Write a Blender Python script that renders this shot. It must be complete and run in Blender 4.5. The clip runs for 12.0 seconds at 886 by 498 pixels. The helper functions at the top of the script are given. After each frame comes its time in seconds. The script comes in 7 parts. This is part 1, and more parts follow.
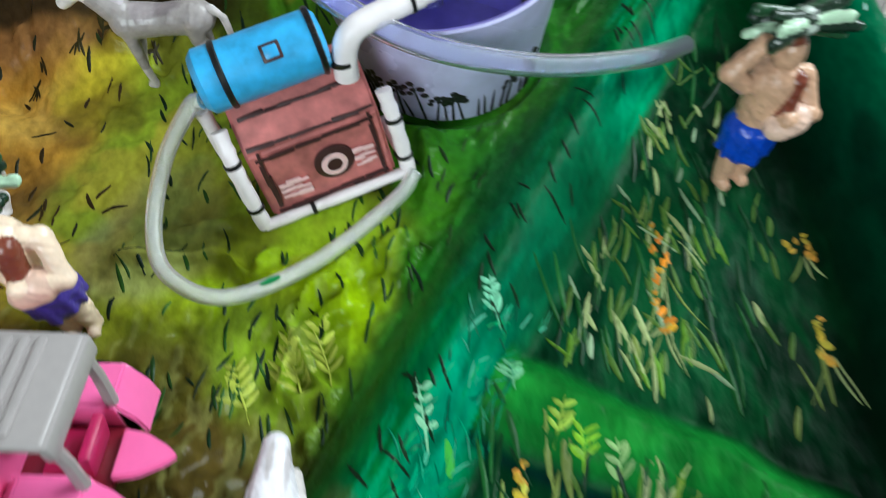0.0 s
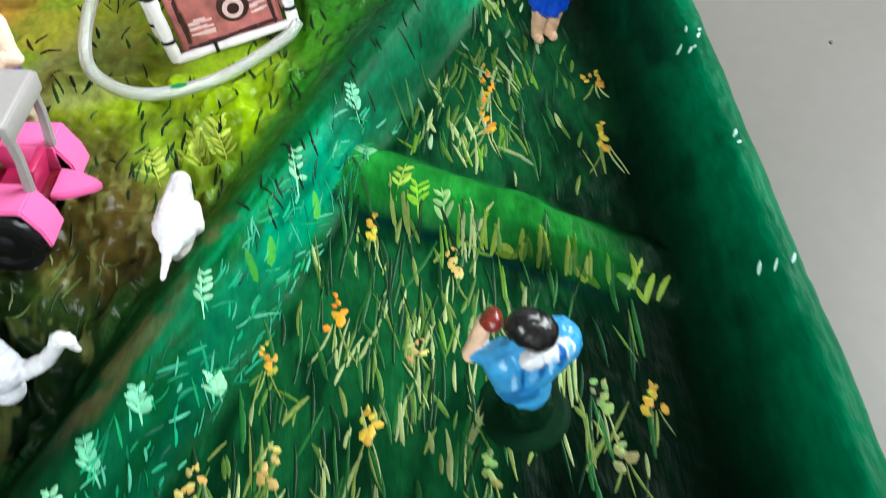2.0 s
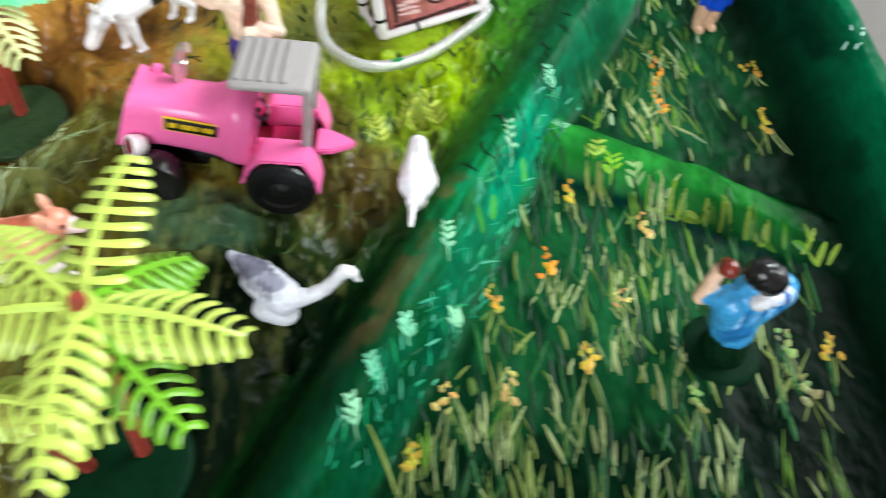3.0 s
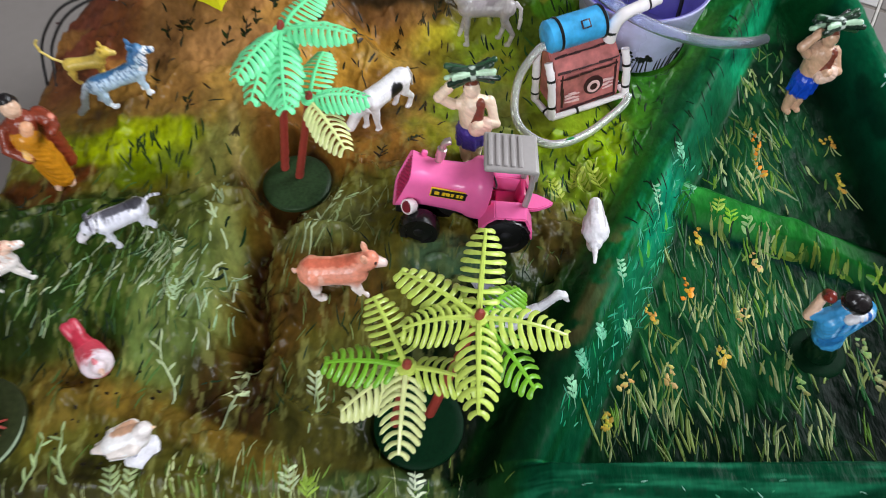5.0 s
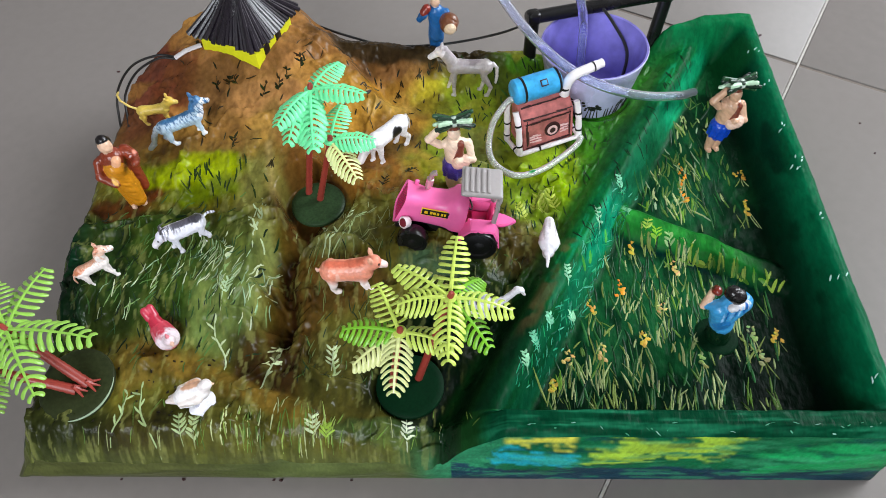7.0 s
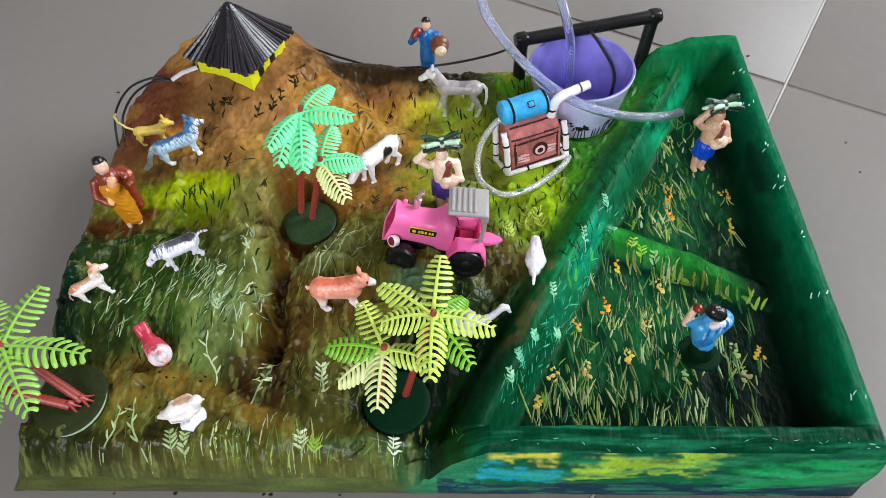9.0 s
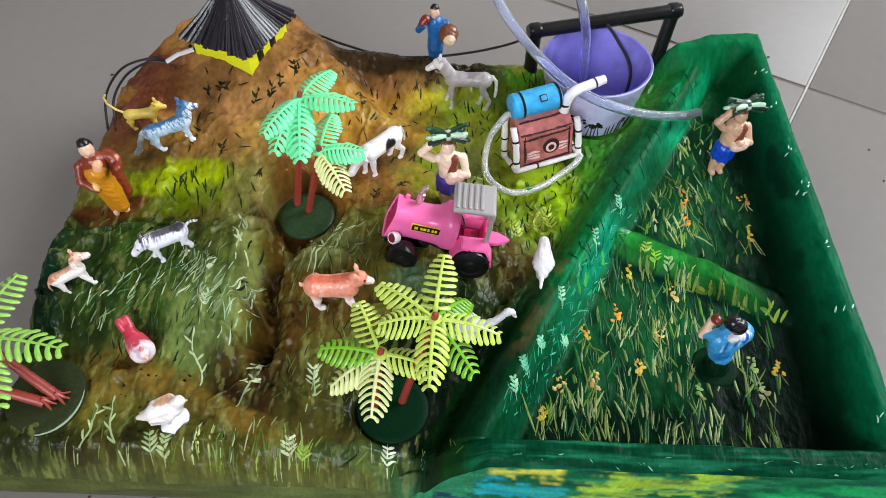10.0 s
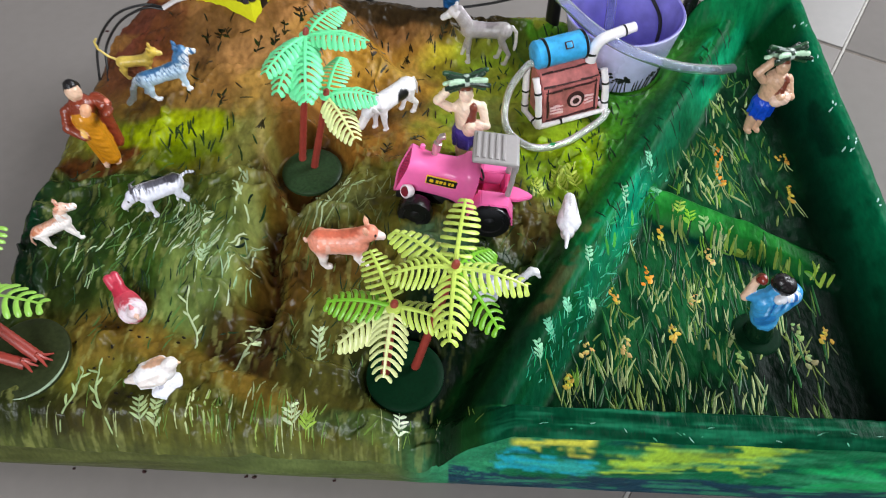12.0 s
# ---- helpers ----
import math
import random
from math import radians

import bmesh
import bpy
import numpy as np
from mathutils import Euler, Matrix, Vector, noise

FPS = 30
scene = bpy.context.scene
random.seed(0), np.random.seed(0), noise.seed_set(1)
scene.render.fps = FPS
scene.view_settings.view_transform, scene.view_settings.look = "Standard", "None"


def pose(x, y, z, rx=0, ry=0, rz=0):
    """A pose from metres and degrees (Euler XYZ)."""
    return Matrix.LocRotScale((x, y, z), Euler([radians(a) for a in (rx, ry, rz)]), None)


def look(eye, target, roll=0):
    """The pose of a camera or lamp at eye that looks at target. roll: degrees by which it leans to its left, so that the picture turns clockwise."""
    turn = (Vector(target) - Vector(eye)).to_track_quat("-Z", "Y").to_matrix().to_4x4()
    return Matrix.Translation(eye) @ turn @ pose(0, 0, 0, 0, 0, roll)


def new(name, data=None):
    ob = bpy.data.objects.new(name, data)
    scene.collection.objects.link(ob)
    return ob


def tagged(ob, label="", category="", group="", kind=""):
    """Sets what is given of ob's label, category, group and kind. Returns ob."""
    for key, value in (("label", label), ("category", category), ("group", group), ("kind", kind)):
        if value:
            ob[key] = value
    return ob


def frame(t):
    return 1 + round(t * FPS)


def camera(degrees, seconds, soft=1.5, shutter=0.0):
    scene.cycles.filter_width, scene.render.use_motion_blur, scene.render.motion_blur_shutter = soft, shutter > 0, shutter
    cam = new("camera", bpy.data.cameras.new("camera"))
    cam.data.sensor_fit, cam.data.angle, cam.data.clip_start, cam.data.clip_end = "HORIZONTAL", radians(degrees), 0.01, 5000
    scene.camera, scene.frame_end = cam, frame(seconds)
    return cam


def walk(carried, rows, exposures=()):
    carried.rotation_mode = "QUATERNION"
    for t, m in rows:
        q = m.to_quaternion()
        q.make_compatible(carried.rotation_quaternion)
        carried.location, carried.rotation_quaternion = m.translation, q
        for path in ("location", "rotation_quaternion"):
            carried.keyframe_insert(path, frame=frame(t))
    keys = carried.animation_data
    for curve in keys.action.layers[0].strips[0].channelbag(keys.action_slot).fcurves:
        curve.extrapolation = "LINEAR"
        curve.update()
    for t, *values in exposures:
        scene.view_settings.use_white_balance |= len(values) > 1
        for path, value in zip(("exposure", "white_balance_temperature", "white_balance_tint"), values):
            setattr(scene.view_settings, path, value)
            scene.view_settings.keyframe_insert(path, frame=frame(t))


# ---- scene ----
cam = camera(61.85, 12.0, soft=0.65, shutter=0.6)
PATH = [
    (0, (0.4605, 0.1521, 0.2585), (0.4362, 0.3706, -0.0757), -8.43),
    (0.5, (0.4733, 0.1146, 0.2674), (0.4567, 0.3383, -0.0638), -7.04),
    (1, (0.4742, 0.0993, 0.2649), (0.4612, 0.3233, -0.0662), -6.13),
    (1.5, (0.4833, 0.0731, 0.2673), (0.4796, 0.3082, -0.0563), -4.01),
    (2, (0.4846, 0.0414, 0.2667), (0.4960, 0.2720, -0.0598), -1.30),
    (2.5, (0.4568, 0.0235, 0.2792), (0.4693, 0.2492, -0.0508), 0.01),
    (3, (0.4072, 0.0140, 0.2950), (0.4124, 0.2366, -0.0372), 0.02),
    (3.5, (0.3687, 0.0106, 0.3076), (0.3690, 0.2351, -0.0235), 0.04),
    (3.7, (0.3624, 0.0119, 0.3146), (0.3628, 0.2356, -0.0169), 0.05),
    (5.3, (0.3205, -0.0634, 0.4239), (0.3111, 0.1674, 0.0974), -2.64),
    (5.5, (0.3213, -0.0735, 0.4363), (0.3116, 0.1593, 0.1112), -2.81),
    (6, (0.3328, -0.0933, 0.4647), (0.3254, 0.1441, 0.1429), -2.86),
    (6.5, (0.3348, -0.1118, 0.4844), (0.3250, 0.1293, 0.1653), -2.43),
    (7, (0.3373, -0.1272, 0.4956), (0.3273, 0.1124, 0.1754), -2.08),
    (7.5, (0.3435, -0.1297, 0.5019), (0.3353, 0.1107, 0.1823), -2.14),
    (7.7, (0.3453, -0.1294, 0.5050), (0.3383, 0.1149, 0.1883), -1.96),
    (9.3, (0.3499, -0.1317, 0.5051), (0.3356, 0.1142, 0.1899), -2.26),
    (9.5, (0.3458, -0.1270, 0.4966), (0.3314, 0.1184, 0.1811), -1.76),
    (10, (0.3463, -0.1132, 0.4813), (0.3341, 0.1324, 0.1658), -0.68),
    (10.5, (0.3510, -0.1107, 0.4644), (0.3354, 0.1307, 0.1459), -0.91),
    (11, (0.3487, -0.1057, 0.4563), (0.3368, 0.1351, 0.1372), -0.09),
    (11.5, (0.3383, -0.1098, 0.4456), (0.3192, 0.1362, 0.1307), -1.02),
    (12, (0.3372, -0.1089, 0.4334), (0.3233, 0.1349, 0.1166), -0.54),
]
EXPOSURES = ((0, -0.06, 6000, 0), (0.5, 0.06, 6000, 0), (1.5, 0.34, 6100, 0), (2.5, 0.54, 6300, 2), (3.0, 0.38, 6300, 4), (3.5, -0.28, 6300, 10), (3.7, -0.28, 6300, 10), (5.3, -0.05, 6250, 10), (7.5, 0.14, 6230, 9), (9.5, 0.14, 6230, 9), (12, 0.12, 6230, 9))
walk(cam, [(t, look(eye, target, roll)) for t, eye, target, roll in PATH], EXPOSURES)

# ---- world and light ----
world = bpy.data.worlds.new("world")
scene.world = world
world.use_nodes = True
wn = world.node_tree
sky = wn.nodes.new("ShaderNodeTexSky")
sky.sky_type, sky.sun_disc = "NISHITA", False
sky.sun_elevation, sky.sun_rotation = radians(42), radians(75)
wn.links.new(sky.outputs["Color"], wn.nodes["Background"].inputs["Color"])
wn.nodes["Background"].inputs["Strength"].default_value = 0.1


def window_lamp(name, place, aim, width, tall, watts, colour):
    data = bpy.data.lights.new(name, "AREA")
    data.shape, data.size, data.size_y, data.energy, data.color = "RECTANGLE", width, tall, watts, colour
    ob = new(name, data)
    ob.matrix_world = look(place, aim)
    return ob


# daylight through the two window openings of the room
window_lamp("window_light", (2.28, 1.05, 1.45), (0.3, 0.3, 0.0), 1.5, 1.3, 80, (0.955, 0.985, 1.0))
window_lamp("door_light", (-0.2, -2.28, 1.45), (0.3, 0.3, 0.0), 1.0, 1.5, 66, (0.955, 0.985, 1.0))

# ---- materials ----
def srgb(r, g, b):
    return tuple((c / 255 / 12.92) if c / 255 <= 0.04045 else ((c / 255 + 0.055) / 1.055) ** 2.4 for c in (r, g, b))


def material(name, colour, rough=0.5, metal=0.0, vary=0.15, grain=300.0, bump=0.15, attribute=False, coat=0.0, broad=25.0, depth=0.0006, shine=0.5, stretch=None):
    """A surface with variation at two scales and a fine relief. attribute: the colour comes from the mesh's own paint layer."""
    m = bpy.data.materials.new(name)
    m.use_nodes = True
    nodes, links = m.node_tree.nodes, m.node_tree.links
    bsdf = nodes["Principled BSDF"]
    coords = nodes.new("ShaderNodeTexCoord")
    fine, large = nodes.new("ShaderNodeTexNoise"), nodes.new("ShaderNodeTexNoise")
    fine.inputs["Scale"].default_value, fine.inputs["Detail"].default_value = grain, 4
    large.inputs["Scale"].default_value, large.inputs["Detail"].default_value = broad, 3
    drawn = coords.outputs["Object"]
    if stretch:
        mapped = nodes.new("ShaderNodeMapping")
        mapped.inputs["Scale"].default_value, mapped.inputs["Rotation"].default_value = stretch, (0, 0, 0.12)
        links.new(drawn, mapped.inputs["Vector"])
        drawn = mapped.outputs["Vector"]
    for n in (fine, large):
        links.new(drawn, n.inputs["Vector"])
    both = nodes.new("ShaderNodeMath")
    both.operation = "MULTIPLY_ADD"
    links.new(fine.outputs["Fac"], both.inputs[0])
    both.inputs[1].default_value = 0.6
    scaled = nodes.new("ShaderNodeMath")
    scaled.operation = "MULTIPLY"
    scaled.inputs[1].default_value = 0.4
    links.new(large.outputs["Fac"], scaled.inputs[0])
    links.new(scaled.outputs[0], both.inputs[2])
    span = nodes.new("ShaderNodeMapRange")
    span.inputs["From Min"].default_value, span.inputs["From Max"].default_value = 0.3, 0.7
    span.inputs["To Min"].default_value, span.inputs["To Max"].default_value = 1 - vary, 1 + vary
    links.new(both.outputs[0], span.inputs["Value"])
    mix = nodes.new("ShaderNodeMix")
    mix.data_type, mix.blend_type = "RGBA", "MULTIPLY"
    mix.inputs["Factor"].default_value = 1
    if attribute:
        layer = nodes.new("ShaderNodeAttribute")
        layer.attribute_name = "paint"
        links.new(layer.outputs["Color"], mix.inputs["A"])
    else:
        mix.inputs["A"].default_value = (*colour, 1)
    links.new(span.outputs["Result"], mix.inputs["B"])
    links.new(mix.outputs["Result"], bsdf.inputs["Base Color"])
    worn = nodes.new("ShaderNodeMapRange")
    worn.inputs["To Min"].default_value, worn.inputs["To Max"].default_value = max(0.03, rough - 0.12), min(1, rough + 0.12)
    links.new(large.outputs["Fac"], worn.inputs["Value"])
    links.new(worn.outputs["Result"], bsdf.inputs["Roughness"])
    bsdf.inputs["Metallic"].default_value = metal
    bsdf.inputs["Specular IOR Level"].default_value = shine
    bsdf.inputs["Coat Weight"].default_value = coat
    bsdf.inputs["Coat Roughness"].default_value = 0.15
    if bump:
        relief = nodes.new("ShaderNodeBump")
        relief.inputs["Strength"].default_value, relief.inputs["Distance"].default_value = bump, depth
        links.new(fine.outputs["Fac"], relief.inputs["Height"])
        links.new(relief.outputs["Normal"], bsdf.inputs["Normal"])
    return m


def clear(name, colour, rough=0.05, ior=1.45, share=1.0):
    m = bpy.data.materials.new(name)
    m.use_nodes = True
    b = m.node_tree.nodes["Principled BSDF"]
    b.inputs["Base Color"].default_value = (*colour, 1)
    b.inputs["Roughness"].default_value, b.inputs["IOR"].default_value = rough, ior
    b.inputs["Transmission Weight"].default_value = share
    return m


M_LAND = material("painted_land", (1, 1, 1), 0.36, vary=0.26, grain=520, broad=60, bump=0.5, attribute=True, depth=0.0008, shine=0.035, stretch=(1.0, 0.3, 0.6))
M_HILL = material("varnished_hill", (1, 1, 1), 0.2, vary=0.32, grain=300, broad=60, bump=0.65, attribute=True, depth=0.0009, shine=0.12, stretch=(1.0, 0.7, 0.8))
M_STROKE = material("paint_strokes", (1, 1, 1), 0.34, vary=0.2, grain=500, bump=0.3, attribute=True, shine=0.14)
M_FIGURE = material("painted_plastic", (1, 1, 1), 0.3, vary=0.07, grain=700, bump=0.15, attribute=True)
M_PINK = material("pink_plastic", srgb(250, 114, 178), 0.25, vary=0.04, bump=0.03)
M_GREY = material("grey_plastic", srgb(168, 161, 160), 0.38, vary=0.05, bump=0.05)
M_BLACK = material("black_plastic", srgb(18, 17, 18), 0.3, vary=0.2, bump=0.1)
M_RUBBER = material("black_tyre", srgb(14, 13, 14), 0.28, vary=0.2, bump=0.1)
M_DARKRED = material("dark_red_plastic", srgb(120, 20, 40), 0.4, vary=0.1)
M_CRIMSON = material("crimson_plastic", srgb(186, 36, 92), 0.35, vary=0.06)
M_CHROME = material("silvered_plastic", srgb(205, 185, 180), 0.25, 0.7, vary=0.1)
M_YELLOW = material("yellow_sticker", srgb(240, 200, 30), 0.45, vary=0.05, bump=0.02)
M_FROND_MINT = material("mint_green_plastic", srgb(122, 236, 166), 0.38, vary=0.08, bump=0.05)
M_FROND_LIME = material("lime_plastic", srgb(194, 214, 96), 0.26, vary=0.16, bump=0.05)
M_FROND_PALE = material("pale_green_plastic", srgb(226, 232, 160), 0.3, vary=0.1, bump=0.05)
M_FROND_LIGHT = material("light_green_plastic", srgb(146, 194, 80), 0.3, vary=0.1, bump=0.05)
M_FROND_GREEN = material("leaf_green_plastic", srgb(122, 184, 42), 0.32, vary=0.1, bump=0.05)
M_TRUNK = material("red_brown_plastic", srgb(146, 56, 46), 0.4, vary=0.2, bump=0.2)
M_DISC = material("dark_green_disc", srgb(42, 62, 36), 0.42, vary=0.4, bump=0.3, grain=500, shine=0.2)
M_DISC_OLIVE = material("olive_disc", srgb(44, 50, 28), 0.4, vary=0.35, bump=0.3, grain=400, shine=0.15)
# pale green for the light reflected on a palm base's edge
M_EDGE_GLINT = material("glint_green", srgb(150, 168, 140), 0.5, vary=0.25)
M_STAND = material("field_green_disc", srgb(6, 36, 18), 0.55, vary=0.3, bump=0.2, grain=500, shine=0.05)
M_WHITE = material("white_pipe", srgb(240, 232, 234), 0.3, vary=0.12, grain=150, broad=60)
M_PINKISH = material("pinkish_white_paint", srgb(236, 196, 196), 0.4, vary=0.12)
M_BLUE = material("blue_painted_tank", srgb(66, 166, 222), 0.32, vary=0.4, bump=0.4, grain=170, broad=50)
M_BROWN = material("red_brown_box", srgb(190, 112, 108), 0.4, vary=0.5, bump=0.5, grain=160, broad=45)
M_BROWN_DARK = material("dark_brown_paint", srgb(58, 28, 28), 0.5, vary=0.2)
M_VIOLET = material("violet_plastic", srgb(134, 126, 204), 0.16, vary=0.34, grain=60, broad=22, bump=0.05)
M_LILAC = material("lilac_paint", srgb(208, 206, 246), 0.28, vary=0.14, grain=120, broad=30, bump=0.08)
M_THATCH = material("black_thatch", srgb(32, 26, 34), 0.3, vary=0.5, bump=0.4, grain=260, shine=0.55)
M_HUTWALL = material("yellow_wall", srgb(215, 215, 20), 0.5, vary=0.08, bump=0.1)
M_WIRE = material("black_wire", srgb(20, 18, 18), 0.4, vary=0.1, bump=0)
M_TUBE = clear("clear_tube", (0.95, 0.97, 0.94), 0.16, 1.24, 0.76)
M_TUBE_BLUE = clear("bluish_tube", (0.80, 0.83, 0.97), 0.18, 1.14, 0.90)
M_PRINT = material("green_print", srgb(20, 120, 60), 0.4, vary=0.1)
M_TILE = material("floor_tile", srgb(129, 122, 118), 0.42, vary=0.05, grain=90, broad=6, bump=0.03)
M_GROUT_PALE = material("pale_grout", srgb(172, 166, 160), 0.7, vary=0.25, grain=200)
M_GROUT = material("grout", srgb(118, 108, 100), 0.8, vary=0.2, grain=200)
M_WALL = material("wall_paint", srgb(168, 164, 160), 0.7, vary=0.04, grain=60, broad=3)

# ---- helpers for meshes ----
def mesh_of(name, bm, mat, smooth=True):
    me = bpy.data.meshes.new(name)
    bm.normal_update()
    bm.to_mesh(me)
    bm.free()
    for m in mat if isinstance(mat, (list, tuple)) else [mat]:
        me.materials.append(m)
    if smooth:
        me.polygons.foreach_set("use_smooth", [True] * len(me.polygons))
        me.set_sharp_from_angle(angle=radians(38))
    return me


def part(name, bm, mat, parent, label="", kind="", smooth=True):
    ob = new(name, mesh_of(name, bm, mat, smooth))
    ob.parent = parent
    return tagged(ob, label, kind=kind)


def thing(name, label, category, m=None, group=""):
    ob = new(name)
    ob.empty_display_size = 0.01
    if m is not None:
        ob.matrix_world = m
    return tagged(ob, label, category, group)


def box(bm, sx, sy, sz, at=(0, 0, 0), bevel=0.0, turn=None, segments=2):
    """A bevelled block centred at a place."""
    made = bmesh.ops.create_cube(bm, size=1)["verts"]
    bmesh.ops.scale(bm, vec=(sx, sy, sz), verts=made)
    if bevel:
        edges = list({e for v in made for e in v.link_edges})
        out = bmesh.ops.bevel(bm, geom=edges, offset=bevel, segments=segments, affect="EDGES", profile=0.5)
        made = list({v for f in out["faces"] for v in f.verts} | {v for v in made if v.is_valid})
    m = Matrix.Translation(at) @ (turn if turn is not None else Matrix())
    bmesh.ops.transform(bm, matrix=m, verts=made)
    return made


def lathe(bm, profile, steps=32, m=None, close=True):
    """Turns (radius, height) pairs round z."""
    rings, made = [], []
    for r, z in profile:
        ring = [bm.verts.new((r * math.cos(2 * math.pi * k / steps), r * math.sin(2 * math.pi * k / steps), z)) for k in range(steps)]
        rings.append(ring)
        made += ring
    for a, b in zip(rings, rings[1:]):
        for k in range(steps):
            bm.faces.new((a[k], a[(k + 1) % steps], b[(k + 1) % steps], b[k]))
    if close:
        bm.faces.new(list(reversed(rings[0])))
        bm.faces.new(rings[-1])
    if m is not None:
        bmesh.ops.transform(bm, matrix=m, verts=made)
    return made


def sweep(bm, points, radius, sides=8, closed=False, flat=1.0):
    """A tube along points; radius: one number or one for each point."""
    pts = [Vector(p) for p in points]
    n = len(pts)
    rad = radius if isinstance(radius, (list, tuple)) else [radius] * n
    rings, up = [], Vector((0, 0, 1))
    for i, p in enumerate(pts):
        a, b = (pts[(i - 1) % n], pts[(i + 1) % n]) if closed else (pts[max(i - 1, 0)], pts[min(i + 1, n - 1)])
        way = (b - a).normalized()
        if abs(way.dot(up)) > 0.97:
            up = Vector((0, 1, 0)) if abs(way.y) < 0.9 else Vector((1, 0, 0))
        across = way.cross(up).normalized()
        up = across.cross(way).normalized()
        rings.append([bm.verts.new(p + rad[i] * (math.cos(2 * math.pi * k / sides) * across + flat * math.sin(2 * math.pi * k / sides) * up)) for k in range(sides)])
    pairs = list(zip(rings, rings[1:])) + ([(rings[-1], rings[0])] if closed else [])
    for a, b in pairs:
        for k in range(sides):
            bm.faces.new((a[k], a[(k + 1) % sides], b[(k + 1) % sides], b[k]))
    if not closed:
        bm.faces.new(list(reversed(rings[0])))
        bm.faces.new(rings[-1])


def curve_points(points, steps=8):
    """A smooth line through points (Catmull-Rom)."""
    p = [Vector(q) for q in points]
    p = [2 * p[0] - p[1]] + p + [2 * p[-1] - p[-2]]
    out = []
    for i in range(1, len(p) - 2):
        for k in range(steps):
            t = k / steps
            out.append(0.5 * (2 * p[i] + (p[i + 1] - p[i - 1]) * t + (2 * p[i - 1] - 5 * p[i] + 4 * p[i + 1] - p[i + 2]) * t**2 + (3 * p[i] - p[i - 1] - 3 * p[i + 1] + p[i + 2]) * t**3))
    return out + [p[-2]]


# ---- the lie of the model's land ----
def ease(v):
    v = np.clip(v, 0, 1)
    return v * v * (3 - 2 * v)


def hump(d, w):
    return np.exp(-((d / w) ** 2))


def lattice(ix, iy, seed):
    h = np.sin(ix * 127.1 + iy * 311.7 + seed * 74.7) * 43758.5453
    return h - np.floor(h)


def value_noise(x, y, seed=0):
    ix, iy = np.floor(x), np.floor(y)
    fx, fy = ease(x - ix), ease(y - iy)
    a, b = lattice(ix, iy, seed), lattice(ix + 1, iy, seed)
    c, d = lattice(ix, iy + 1, seed), lattice(ix + 1, iy + 1, seed)
    return (a * (1 - fx) + b * fx) * (1 - fy) + (c * (1 - fx) + d * fx) * fy


def fbm(x, y, seed=0, octaves=4):
    total, size = 0, 1.0
    for k in range(octaves):
        c, s = math.cos(0.6 + 0.9 * k), math.sin(0.6 + 0.9 * k)
        total = total + size * (value_noise((x * c - y * s) * 2**k, (x * s + y * c) * 2**k, seed + k) - 0.5)
        size *= 0.55
    return total


def off_segment(x, y, ax, ay, bx, by):
    dx, dy = bx - ax, by - ay
    t = np.clip(((x - ax) * dx + (y - ay) * dy) / (dx * dx + dy * dy), 0, 1)
    return np.hypot(x - ax - t * dx, y - ay - t * dy)


DAM_Y = (0.062, 0.158, 0.247, 0.425)
DAM_X = (0.352, 0.402, 0.447, 0.545)


def from_dam(x, y):
    """Metres to the right of the dam's crest."""
    return (x - np.interp(y, DAM_Y, DAM_X)) * 0.88


def back_edge(x):
    return np.interp(x, (0.052, 0.085, 0.11, 0.2, 0.25, 0.40, 0.50, 0.56, 0.60), (0.37, 0.41, 0.43, 0.44, 0.425, 0.42, 0.428, 0.455, 0.457))


